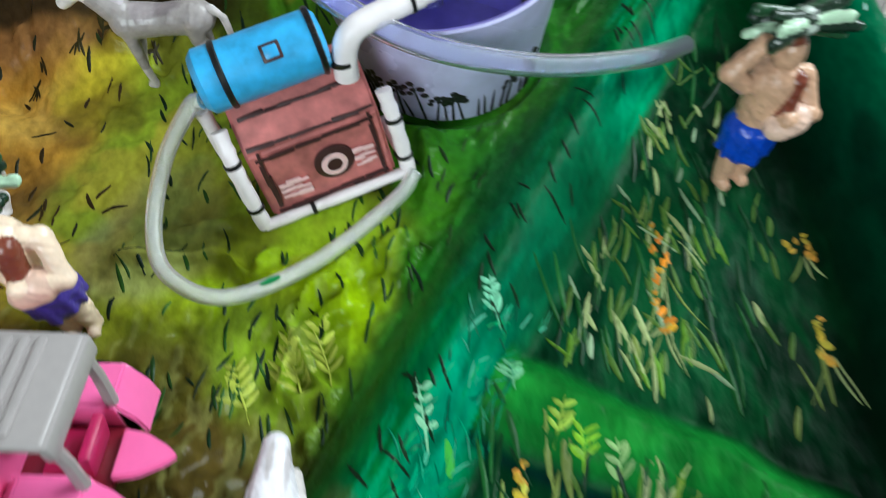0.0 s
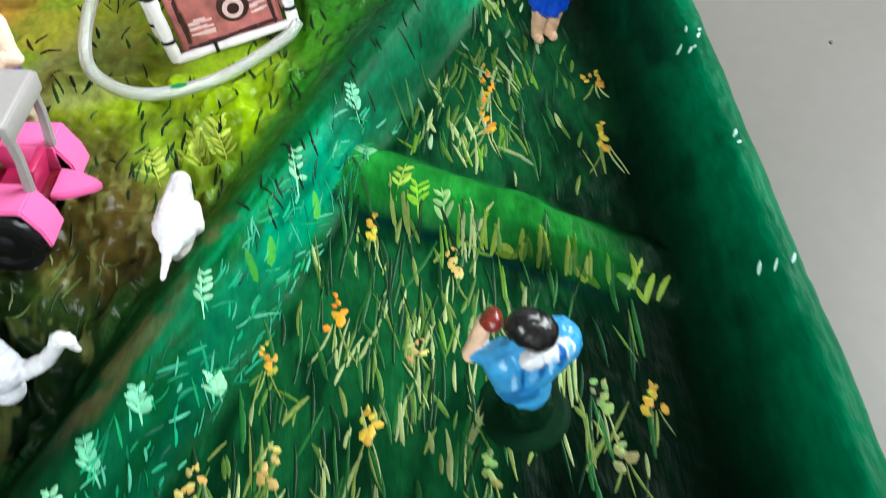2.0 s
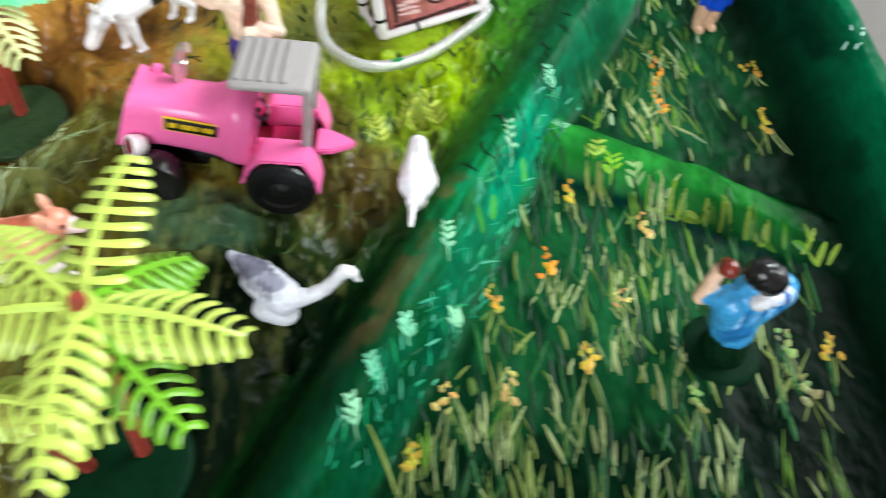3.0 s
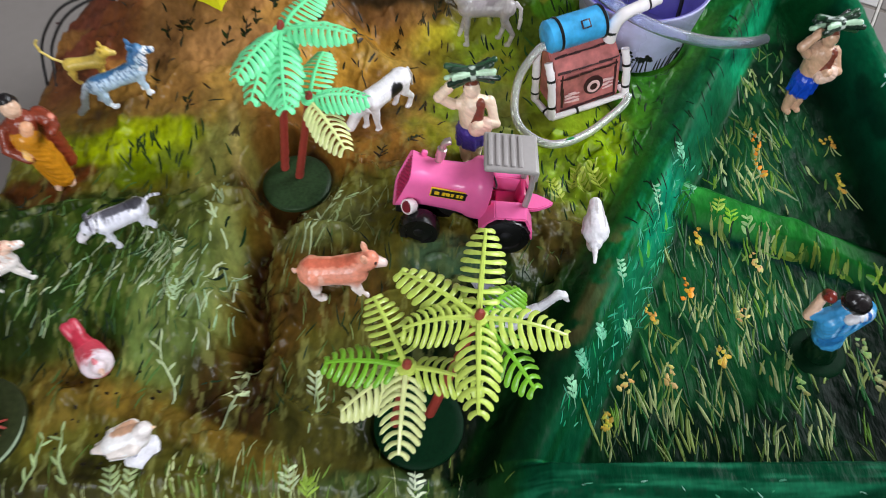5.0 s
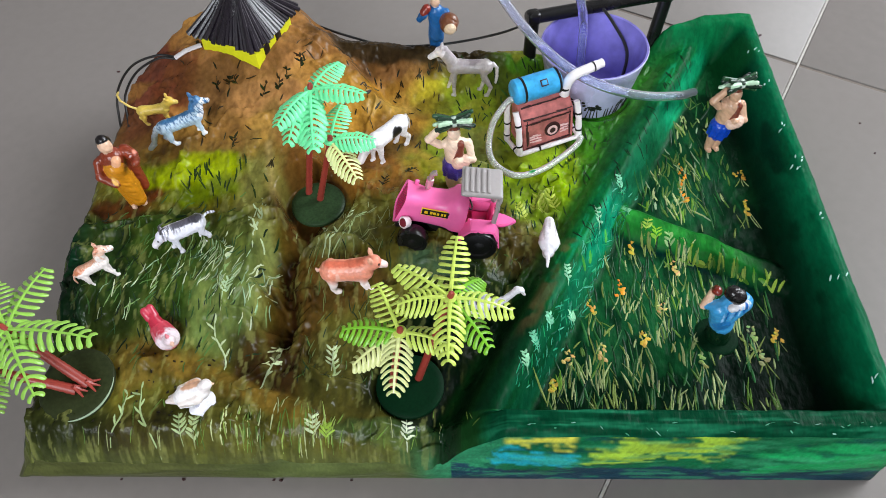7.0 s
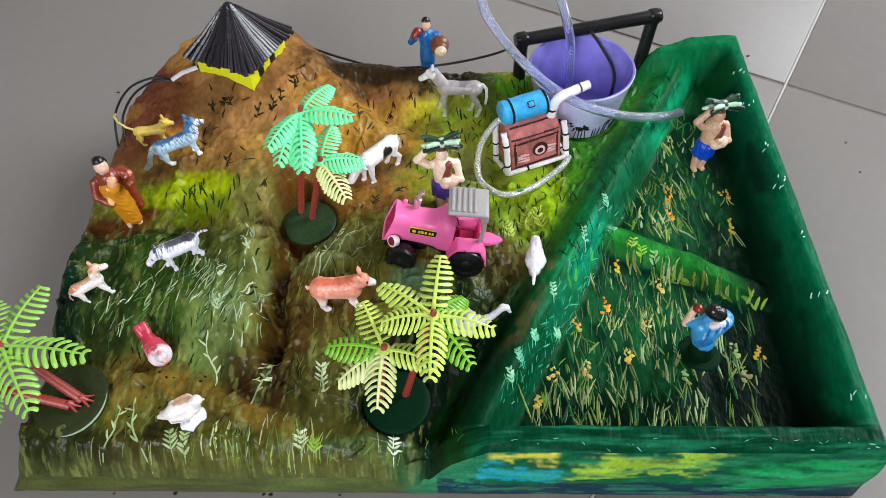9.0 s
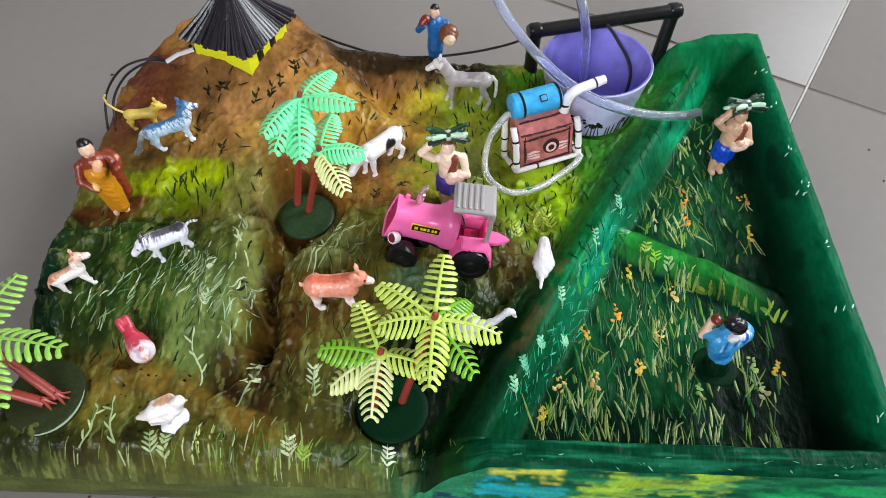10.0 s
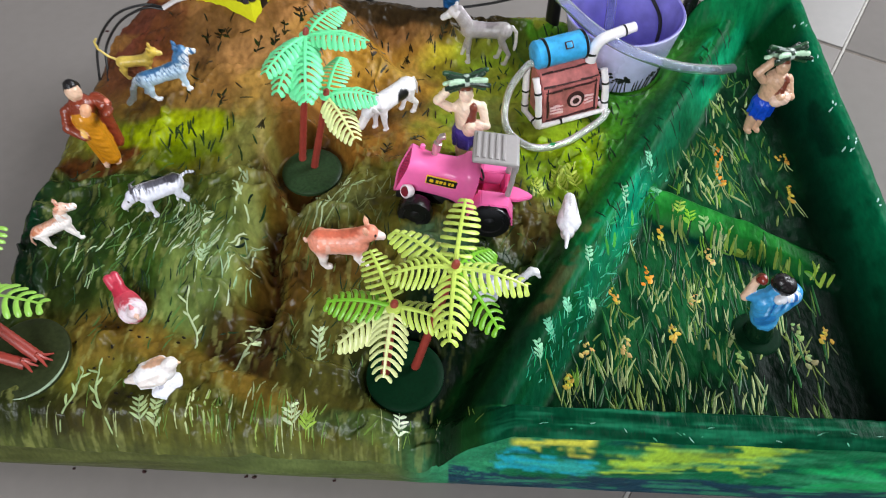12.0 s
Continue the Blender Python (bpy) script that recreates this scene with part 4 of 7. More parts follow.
# pale flecks along the front rim and the side wall's top
for k in range(26):
    x, y = random.uniform(0.36, 0.60), random.uniform(0.0500, 0.0570)
    tufts.blade(x, y, random.uniform(0.001, 0.004), random.gauss(4, 26), random.uniform(0.0003, 0.0007), random.choice(((90, 160, 130), (70, 146, 110), (140, 190, 170))))
for y in (0.085, 0.16, 0.215, 0.262, 0.268, 0.305, 0.36, 0.40):
    for k in range(3):
        tufts.blade(random.uniform(0.588, 0.599), y + random.uniform(-0.004, 0.004), random.uniform(0.002, 0.005), random.gauss(62, 14), random.uniform(0.0006, 0.0013), (176, 214, 204))
tufts.done("pale_grass", "pale painted grass tufts, fern leaves and flecks on the tray's rims")


# ---- toy palms ----
def frond(bm, root, tip, arch, wide, pairs=9, fill=0.8):
    """A moulded plastic palm leaf: an arched rib with flat, drooping leaflets that sweep forward on both sides, blunt at the tip."""
    root, tip = Vector(root), Vector(tip)
    up = Vector((0, 0, 1))
    along = (tip - root)
    side = along.cross(up).normalized()
    gap = along.length * 0.86 / (pairs - 1)

    def rib(t):
        return root + along * t + up * arch * 4 * t * (1 - 0.75 * t) * 0.75

    sweep(bm, [rib(k / 10) for k in range(11)], [0.0013 - 0.0006 * k / 10 for k in range(11)], 6)
    for k in range(pairs):
        t = 0.12 + 0.86 * k / (pairs - 1)
        here, ahead = rib(t), (rib(min(t + 0.04, 1)) - rib(t - 0.04)).normalized()
        w = wide * math.sin(math.pi * (0.20 + 0.70 * t)) ** 0.8
        for s in (-1, 1):
            jig = random.uniform(0.93, 1.06)
            pts = [here + s * side * w * jig * u + ahead * (0.42 * w * u**2.2) - up * (0.55 * w * u * u) for u in (0, 0.25, 0.5, 0.75, 0.92, 1.0)]
            sweep(bm, pts, [fill * gap * f for f in (0.24, 0.25, 0.29, 0.34, 0.32, 0.14)], 6, flat=0.36)


def trunk(bm, foot, top, thick=0.0022):
    """A ringed, slightly tapered stem."""
    foot, top = Vector(foot), Vector(top)
    pts, rad = [], []
    for k in range(33):
        t = k / 32
        pts.append(foot.lerp(top, t))
        rad.append(thick * (1.15 - 0.35 * t) * (1.0 + 0.10 * (k % 2)))
    sweep(bm, pts, rad, 10)


def disc(bm, radius, thick):
    lathe(bm, [(radius * 0.97, 0), (radius, 0.0006), (radius, thick - 0.001), (radius - 0.0012, thick), (radius * 0.8, thick + 0.0003), (0.001, thick + 0.0006)], 40)


def toy_palm(label, base, tilt, radius, crowns, shades, leaf=0.0100, ground_coat=None, roots=False, thick=0.0022, pairs=9, fill=0.8, reach=1.0):
    """base: the disc's place; crowns: pairs of (stem foot, crown, leaf tips)."""
    ob = thing("toy_palm", label, "toy palm", group="toy palms")
    bm = bmesh.new()
    disc(bm, radius, 0.004)
    bmesh.ops.transform(bm, matrix=pose(*base, *tilt), verts=bm.verts)
    part("base_disc", bm, ground_coat or M_DISC, ob, "dark green round plastic base")
    if roots:
        # thin pale arc modelled for the reflection along the disc's edge
        bm = bmesh.new()
        arc = [(radius * math.cos(a), radius * math.sin(a), 0.0038) for a in (radians(-95 + 8 * k) for k in range(14))]
        sweep(bm, arc, [0.0002 + 0.0006 * math.sin(math.pi * k / 13) for k in range(14)], 6)
        bmesh.ops.transform(bm, matrix=pose(*base, *tilt), verts=bm.verts)
        part("edge_glint", bm, M_EDGE_GLINT, ob, "pale arc standing in for light on the base's edge")
    n = 0
    for foot, crown, tips in crowns:
        bm = bmesh.new()
        trunk(bm, foot, crown, thick)
        for k in range(3 if roots else 0):
            a = -0.7 + 0.6 * k
            f = Vector(foot)
            sweep(bm, [f + Vector((0, 0, 0.005)), f + Vector((0.0035 * math.cos(a), 0.0035 * math.sin(a), 0.0016)), f + Vector((0.0078 * math.cos(a), 0.0078 * math.sin(a), 0.0002))], [0.0015, 0.0010, 0.0005], 6)
        part("trunk", bm, M_TRUNK, ob, "red-brown ringed plastic trunk")
        bm = bmesh.new()
        c = Vector(crown)
        stem = (c - Vector(foot)).normalized()
        sweep(bm, [c - stem * 0.002, c + stem * 0.004, c + stem * 0.0055], [0.0020, 0.0019, 0.0010], 10)
        part("trunk_tip", bm, M_TRUNK, ob)
        for tip in tips:
            bm = bmesh.new()
            d = (Vector(tip) - c) * reach
            frond(bm, c + d.normalized() * 0.001, c + d, 0.006, leaf * random.uniform(0.94, 1.05), pairs, fill)
            part("frond", bm, shades[n % len(shades)], ob)
            n += 1
        bm = bmesh.new()
        lathe(bm, [(0.0030, -0.0022), (0.0042, -0.0010), (0.0040, 0.0006), (0.0027, 0.0012)], 14, Matrix.Translation(c))
        part("crown_collar", bm, shades[0], ob)
    return ob


random.seed(5)
zp = 0.0565
toy_palm("toy palm with mint green fronds on two red-brown trunks", (0.2255, 0.2465, 0.0532), (3, 0, 0), 0.0210,
         [((0.2170, 0.2560, zp), (0.2350, 0.2585, 0.161), [(0.255, 0.283, 0.161), (0.275, 0.250, 0.159), (0.215, 0.224, 0.153), (0.242, 0.207, 0.146), (0.223, 0.214, 0.146)]),
          ((0.2265, 0.2500, zp), (0.2460, 0.2400, 0.131), [(0.252, 0.274, 0.131), (0.279, 0.240, 0.126), (0.267, 0.214, 0.112), (0.222, 0.247, 0.126)])],
         (M_FROND_MINT,) * 7 + (M_FROND_PALE, M_FROND_MINT), 0.0096, pairs=10, fill=1.36, reach=0.92)
toy_palm("toy palm with lime yellow-green fronds on two trunks", (0.3030, 0.0935, 0.0468), (3, 0, 0), 0.0225,
         [((0.3080, 0.0985, 0.048), (0.331, 0.094, 0.156), [(0.335, 0.1345, 0.156), (0.3670, 0.0893, 0.144), (0.330, 0.055, 0.146), (0.3535, 0.0710, 0.133), (0.298, 0.1215, 0.143), (0.3005, 0.091, 0.148), (0.349, 0.114, 0.140)]),
          ((0.291, 0.094, 0.048), (0.303, 0.081, 0.141), [(0.2885, 0.110, 0.143), (0.2685, 0.085, 0.132), (0.274, 0.071, 0.114), (0.300, 0.049, 0.122), (0.334, 0.077, 0.126)])],
         (M_FROND_LIME, M_FROND_LIME, M_FROND_LIME, M_FROND_GREEN, M_FROND_LIME, M_FROND_LIME, M_FROND_GREEN, M_FROND_LIME, M_FROND_GREEN, M_FROND_PALE, M_FROND_PALE, M_FROND_LIME), 0.0092, M_STAND, fill=1.0, reach=0.95)
toy_palm("tipped toy palm with light green fronds over the tray's edge", (0.082, 0.092, 0.0515), (7, -4, 0), 0.0255,
         [((0.092, 0.090, 0.0575), (0.044, 0.113, 0.090), [(0.058, 0.156, 0.092), (0.104, 0.104, 0.090), (0.078, 0.067, 0.084), (0.024, 0.145, 0.090), (0.010, 0.110, 0.086), (0.030, 0.078, 0.080)]),
          ((0.085, 0.086, 0.0575), (0.028, 0.092, 0.078), [(0.050, 0.060, 0.074), (0.000, 0.070, 0.070), (-0.008, 0.105, 0.074)])],
         (M_FROND_LIGHT,), 0.0122, M_DISC_OLIVE, True, 0.0030, fill=0.9)


# ---- the toy tractor ----
def lean_back(bm):
    """Slants the tractor's front, its top set back."""
    for v in bm.verts:
        v.co.x -= 0.22 * (v.co.z - 0.012)


def toy_tractor(m):
    """Nose along +x, on wheels at z 0."""
    ob = thing("toy_tractor", "pink plastic toy tractor with a grey canopy and black wheels", "toy tractor", m)
    NOSE = Matrix.Translation((-0.0105, 0, 0.012)) @ Matrix.Rotation(radians(-7), 4, "Y") @ Matrix.Translation((0.0105, 0, -0.012))
    bm = bmesh.new()
    rings = []
    for x, half, low, high, power in ((0.0396, 0.0106, 0.0118, 0.0346, 6), (0.0404, 0.0116, 0.0108, 0.0356, 6), (0.0386, 0.0115, 0.0112, 0.0356, 5.5), (0.033, 0.0106, 0.0126, 0.0352, 4.5), (0.024, 0.0100, 0.0130, 0.0342, 4.2), (0.012, 0.0100, 0.0128, 0.0346, 4.2), (0.005, 0.0103, 0.0124, 0.0352, 4.2), (0.001, 0.0112, 0.0120, 0.0380, 4), (-0.001, 0.0126, 0.0116, 0.0402, 4), (-0.005, 0.0136, 0.0112, 0.0412, 3.6), (-0.009, 0.0134, 0.0112, 0.0396, 3.6), (-0.0105, 0.0130, 0.0116, 0.0386, 3.6)):
        ring = []
        for k in range(28):
            a = 2 * math.pi * k / 28
            c, s = math.cos(a), math.sin(a)
            r = (abs(c) ** power + abs(s) ** power) ** (-1 / power)
            up = (low + high) / 2 + 1.1 * (high - low) / 2 * r * s
            ring.append(bm.verts.new((x - 0.22 * (up - 0.012) * float(ease((x - 0.018) / 0.022)), 1.1 * half * r * c, up)))
        rings.append(ring)
    for a, b in zip(rings, rings[1:]):
        for k in range(28):
            bm.faces.new((a[k], a[(k + 1) % 28], b[(k + 1) % 28], b[k]))
    bm.faces.new(rings[0])
    bm.faces.new(list(reversed(rings[-1])))
    bmesh.ops.translate(bm, vec=(0, 0, 0.002), verts=bm.verts)
    bmesh.ops.transform(bm, matrix=NOSE, verts=bm.verts)
    part("hood", bm, M_PINK, ob)
    bm = bmesh.new()
    box(bm, 0.0030, 0.0206, 0.0216, (0.0386, 0, 0.0250), 0.0010)
    lean_back(bm)
    bmesh.ops.transform(bm, matrix=NOSE, verts=bm.verts)
    grille = part("grille", bm, M_BLACK, ob, "dark radiator grille")
    for k in range(7):
        bm = bmesh.new()
        box(bm, 0.0032, 0.0212, 0.0006, (0.0389, 0, 0.0172 + 0.0026 * k), 0.0002)
        lean_back(bm)
        bmesh.ops.transform(bm, matrix=NOSE, verts=bm.verts)
        part("grille_bar", bm, M_CRIMSON, grille)
    for k in range(6):
        bm = bmesh.new()
        box(bm, 0.0032, 0.0006, 0.0220, (0.0389, -0.0080 + 0.0032 * k, 0.0252), 0.0002)
        lean_back(bm)
        bmesh.ops.transform(bm, matrix=NOSE, verts=bm.verts)
        part("grille_bar", bm, M_CRIMSON, grille)
    for s in (-1, 1):
        bm = bmesh.new()
        turn = Matrix.Translation((0.0320, s * 0.0155, 0.0195)) @ Matrix.Rotation(radians(s * 40), 4, "Z") @ Matrix.Rotation(radians(78), 4, "Y")
        lathe(bm, [(0.0030, -0.0035), (0.0042, -0.002), (0.0046, 0.0022), (0.0040, 0.0030), (0.0034, 0.0022)], 20, turn)
        bmesh.ops.transform(bm, matrix=NOSE, verts=bm.verts)
        light = part("headlight", bm, M_WHITE, ob, "white rimmed headlight")
        bm = bmesh.new()
        lathe(bm, [(0.0034, 0.0), (0.0030, 0.0010), (0.001, 0.0014)], 16, turn @ Matrix.Translation((0, 0, 0.0022)))
        bmesh.ops.transform(bm, matrix=NOSE, verts=bm.verts)
        part("lens", bm, M_DARKRED, light, "red headlight lens")
        bm = bmesh.new()
        sweep(bm, [(0.0300, s * 0.0085, 0.0205), (0.0308, s * 0.0140, 0.0195)], 0.0018, 8)
        bmesh.ops.transform(bm, matrix=NOSE, verts=bm.verts)
        part("headlight_stalk", bm, M_PINK, light)
        # yellow-edged plate with plain bars for its lettering
        bm = bmesh.new()
        box(bm, 0.0216, 0.0007, 0.0066, (0.0117, s * 0.01140, 0.0297), 0.0002)
        bmesh.ops.transform(bm, matrix=NOSE, verts=bm.verts)
        plate = part("sticker", bm, M_YELLOW, ob, "yellow sticker with a black field")
        bm = bmesh.new()
        box(bm, 0.0204, 0.0007, 0.0054, (0.0117, s * 0.01165, 0.0297), 0.0002)
        bmesh.ops.transform(bm, matrix=NOSE, verts=bm.verts)
        part("sticker_field", bm, M_BLACK, plate)
        for k, (bx, bw) in enumerate(((0.0188, 0.0026), (0.0150, 0.0018), (0.0126, 0.0022), (0.0100, 0.0016), (0.0070, 0.0016), (0.0048, 0.0016))):
            bm = bmesh.new()
            box(bm, bw, 0.0007, 0.0024, (bx, s * 0.01185, 0.0297), 0.0001)
            bmesh.ops.transform(bm, matrix=NOSE, verts=bm.verts)
            part("sticker_bar", bm, M_YELLOW, plate)
    bm = bmesh.new()
    sweep(bm, [(0.020, -0.006, 0.034), (0.020, -0.006, 0.0400), (0.0198, -0.006, 0.0404), (0.0198, -0.006, 0.0465), (0.0196, -0.006, 0.0470), (0.0196, -0.006, 0.0500), (0.0185, -0.006, 0.0520), (0.0165, -0.006, 0.0530)], [0.0024, 0.0022, 0.0029, 0.0029, 0.0019, 0.0019, 0.0022, 0.0022], 12)
    bmesh.ops.transform(bm, matrix=NOSE, verts=bm.verts)
    part("exhaust", bm, M_CHROME, ob, "silvery exhaust pipe")
    bm = bmesh.new()
    box(bm, 0.0035, 0.003, 0.005, (0.0285, -0.0080, 0.0385), 0.0012)
    bmesh.ops.transform(bm, matrix=NOSE, verts=bm.verts)
    part("horn", bm, M_PINK, ob)
    bm = bmesh.new()
    box(bm, 0.050, 0.013, 0.008, (0.014, 0, 0.0115), 0.0015)
    part("chassis", bm, M_BLACK, ob)
    bm = bmesh.new()
    box(bm, 0.027, 0.018, 0.004, (-0.0225, 0, 0.0165), 0.001)
    part("cab_floor", bm, M_DARKRED, ob, "dark red cab floor")
    # seat darker than the body's pink: the cab's shade put into its colour
    bm = bmesh.new()
    box(bm, 0.012, 0.013, 0.003, (-0.024, 0, 0.0200), 0.001)
    box(bm, 0.0032, 0.0135, 0.013, (-0.0315, 0, 0.0255), 0.0012, Matrix.Rotation(radians(-10), 4, "Y"))
    part("seat", bm, M_CRIMSON, ob, "crimson seat, cab shade in its colour")
    bm = bmesh.new()
    sweep(bm, [(-0.009, 0, 0.030), (-0.0145, 0, 0.0345)], 0.0009, 8)
    wheel_ring = [(-0.0145 + 0.0045 * 0.6 * math.cos(a), 0.0050 * math.sin(a), 0.0345 + 0.0045 * 0.8 * math.cos(a)) for a in (2 * math.pi * k / 20 for k in range(20))]
    sweep(bm, wheel_ring, 0.0007, 6, closed=True)
    part("steering_wheel", bm, M_BLACK, ob)
    for s in (-1, 1):
        bm = bmesh.new()
        outline = [(-0.0085, 0.0150), (-0.0115, 0.0230), (-0.0165, 0.0285), (-0.0340, 0.0290), (-0.0385, 0.0200), (-0.0398, 0.0125)]
        inner = [(-0.0100, 0.0150), (-0.0128, 0.0222), (-0.0172, 0.0268), (-0.0332, 0.0272), (-0.0370, 0.0196), (-0.0384, 0.0125)]
        y0, y1 = s * 0.0098, s * 0.0230
        strips = [[bm.verts.new((x, y, z)) for x, z in line] for y, line in ((y0, outline), (y1, outline), (y1, inner), (y0, inner))]
        for a, b in zip(strips, strips[1:] + strips[:1]):
            for k in range(len(outline) - 1):
                bm.faces.new((a[k], a[k + 1], b[k + 1], b[k]))
        for k in (0, len(outline) - 1):
            bm.faces.new([st[k] for st in strips])
        bmesh.ops.recalc_face_normals(bm, faces=bm.faces)
        bmesh.ops.bevel(bm, geom=[e for e in bm.edges if e.calc_face_angle(0) > 0.6], offset=0.0006, segments=2, affect="EDGES")
        part("fender", bm, M_PINK, ob)
        bm = bmesh.new()
        box(bm, 0.020, 0.0012, 0.012, (-0.0245, s * 0.0098, 0.0225), 0.0005)
        part("cab_side", bm, M_PINK, ob)
        bm = bmesh.new()
        sweep(bm, [(-0.0335, s * 0.0115, 0.0285), (-0.0345, s * 0.0115, 0.042), (-0.0340, s * 0.0115, 0.0545)], [0.0019, 0.0017, 0.0017], 8)
        part("canopy_post", bm, M_GREY, ob)
    bm = bmesh.new()
    box(bm, 0.0290, 0.0300, 0.0035, (-0.0212, 0, 0.0560), 0.0015, segments=3)
    canopy = part("canopy", bm, M_GREY, ob, "grey ribbed plastic canopy")
    for k in range(5):
        bm = bmesh.new()
        box(bm, 0.0025, 0.0255, 0.0016, (-0.0100 - 0.0041 * k, 0, 0.0581), 0.0007)
        part("canopy_rib", bm, M_GREY, canopy)
    bm = bmesh.new()
    box(bm, 0.0030, 0.0300, 0.0075, (-0.0350, 0, 0.0535), 0.0012)
    part("canopy_lip", bm, M_GREY, canopy)
    bm = bmesh.new()
    outline = [(-0.036, 0.0072), (-0.0425, 0.0060), (-0.0490, 0.0026), (-0.0520, 0.0), (-0.0490, -0.0026), (-0.0425, -0.0060), (-0.036, -0.0072)]
    top, low = ([bm.verts.new((x, y, z)) for x, y in outline] for z in (0.0215, 0.0185))
    bm.faces.new(top)
    bm.faces.new(list(reversed(low)))
    for k in range(len(outline)):
        j = (k + 1) % len(outline)
        bm.faces.new((low[k], low[j], top[j], top[k]))
    bmesh.ops.recalc_face_normals(bm, faces=bm.faces)
    bmesh.ops.bevel(bm, geom=list(bm.edges), offset=0.0006, segments=2, affect="EDGES")
    part("tow_plate", bm, M_PINK, ob, "pink pointed tow plate")
    for x, z in ((0.0245, 0.0116), (-0.0245, 0.0142)):
        bm = bmesh.new()
        sweep(bm, [(x, -0.0192, z), (x, 0.0192, z)], 0.0022, 10)
        part("axle", bm, M_BLACK, ob)
    for x, radius, wide, s in ((0.0245, 0.0116, 0.0100, 1), (0.0245, 0.0116, 0.0100, -1), (-0.0245, 0.0142, 0.0105, 1), (-0.0245, 0.0142, 0.0105, -1)):
        turn = Matrix.Translation((x, s * 0.0192, radius)) @ Matrix.Rotation(radians(-90 * s), 4, "X")
        bm = bmesh.new()
        h = wide / 2
        prof = [(radius * 0.62, -h), (radius * 0.9, -h), (radius, -h * 0.7), (radius, h * 0.7), (radius * 0.92, h), (radius * 0.66, h), (radius * 0.62, h * 0.8)]
        lathe(bm, prof, 36, turn)
        lug = {v for v in bm.verts if abs((turn.inverted() @ v.co).z) < h * 0.75 and (turn.inverted() @ v.co).xy.length > radius * 0.97}
        for v in lug:
            p = turn.inverted() @ v.co
            if round(math.atan2(p.y, p.x) / (2 * math.pi) * 36) % 2:
                v.co = turn @ Vector((p.x * 0.94, p.y * 0.94, p.z))
        wheel = part("wheel", bm, M_RUBBER, ob, "shiny black moulded wheel")
        bm = bmesh.new()
        lathe(bm, [(radius * 0.62, h * 0.45), (radius * 0.55, h * 0.55), (radius * 0.30, h * 0.5), (radius * 0.26, h * 0.85), (radius * 0.1, h * 0.95)], 24, turn)
        for k in range(6):
            a = 2 * math.pi * k / 6
            lathe(bm, [(0.0006, h * 0.5), (0.0005, h * 0.72)], 8, turn @ Matrix.Translation((radius * 0.44 * math.cos(a), radius * 0.44 * math.sin(a), 0)))
        part("rim", bm, M_BLACK, wheel)
    return ob


TRACTOR = (0.3252, 0.2127)
toy_tractor(Matrix.Translation((*TRACTOR, 0.0604)) @ Matrix.Rotation(radians(177.8), 4, "Z") @ Matrix.Rotation(radians(-6.0), 4, "Y") @ Matrix.Rotation(radians(5.8), 4, "X") @ Matrix.Scale(0.97, 4))


# ---- the water pump ----
def brushed(bm, long, wide, px, py, lift, rnd):
    """A hand-painted line on a face: short overlapping daubs of uneven width."""
    upright = wide > long
    length, breadth = max(long, wide), min(long, wide)
    n = max(3, int(length / 0.0045))
    for k in range(n):
        t = (k + 0.5) / n - 0.5
        if rnd.random() < 0.05:
            continue
        w = breadth * rnd.uniform(0.45, 1.25)
        off = breadth * rnd.uniform(-0.3, 0.3)
        step = length / n * 1.9
        sx, sy = (w, step) if upright else (step, w)
        at = (px + (off if upright else t * length), py + (t * length if upright else off), lift + rnd.uniform(0, 0.00025))
        box(bm, sx, sy, 0.0008, at, 0.0003, Matrix.Rotation(rnd.uniform(-0.07, 0.07), 4, "Z"))


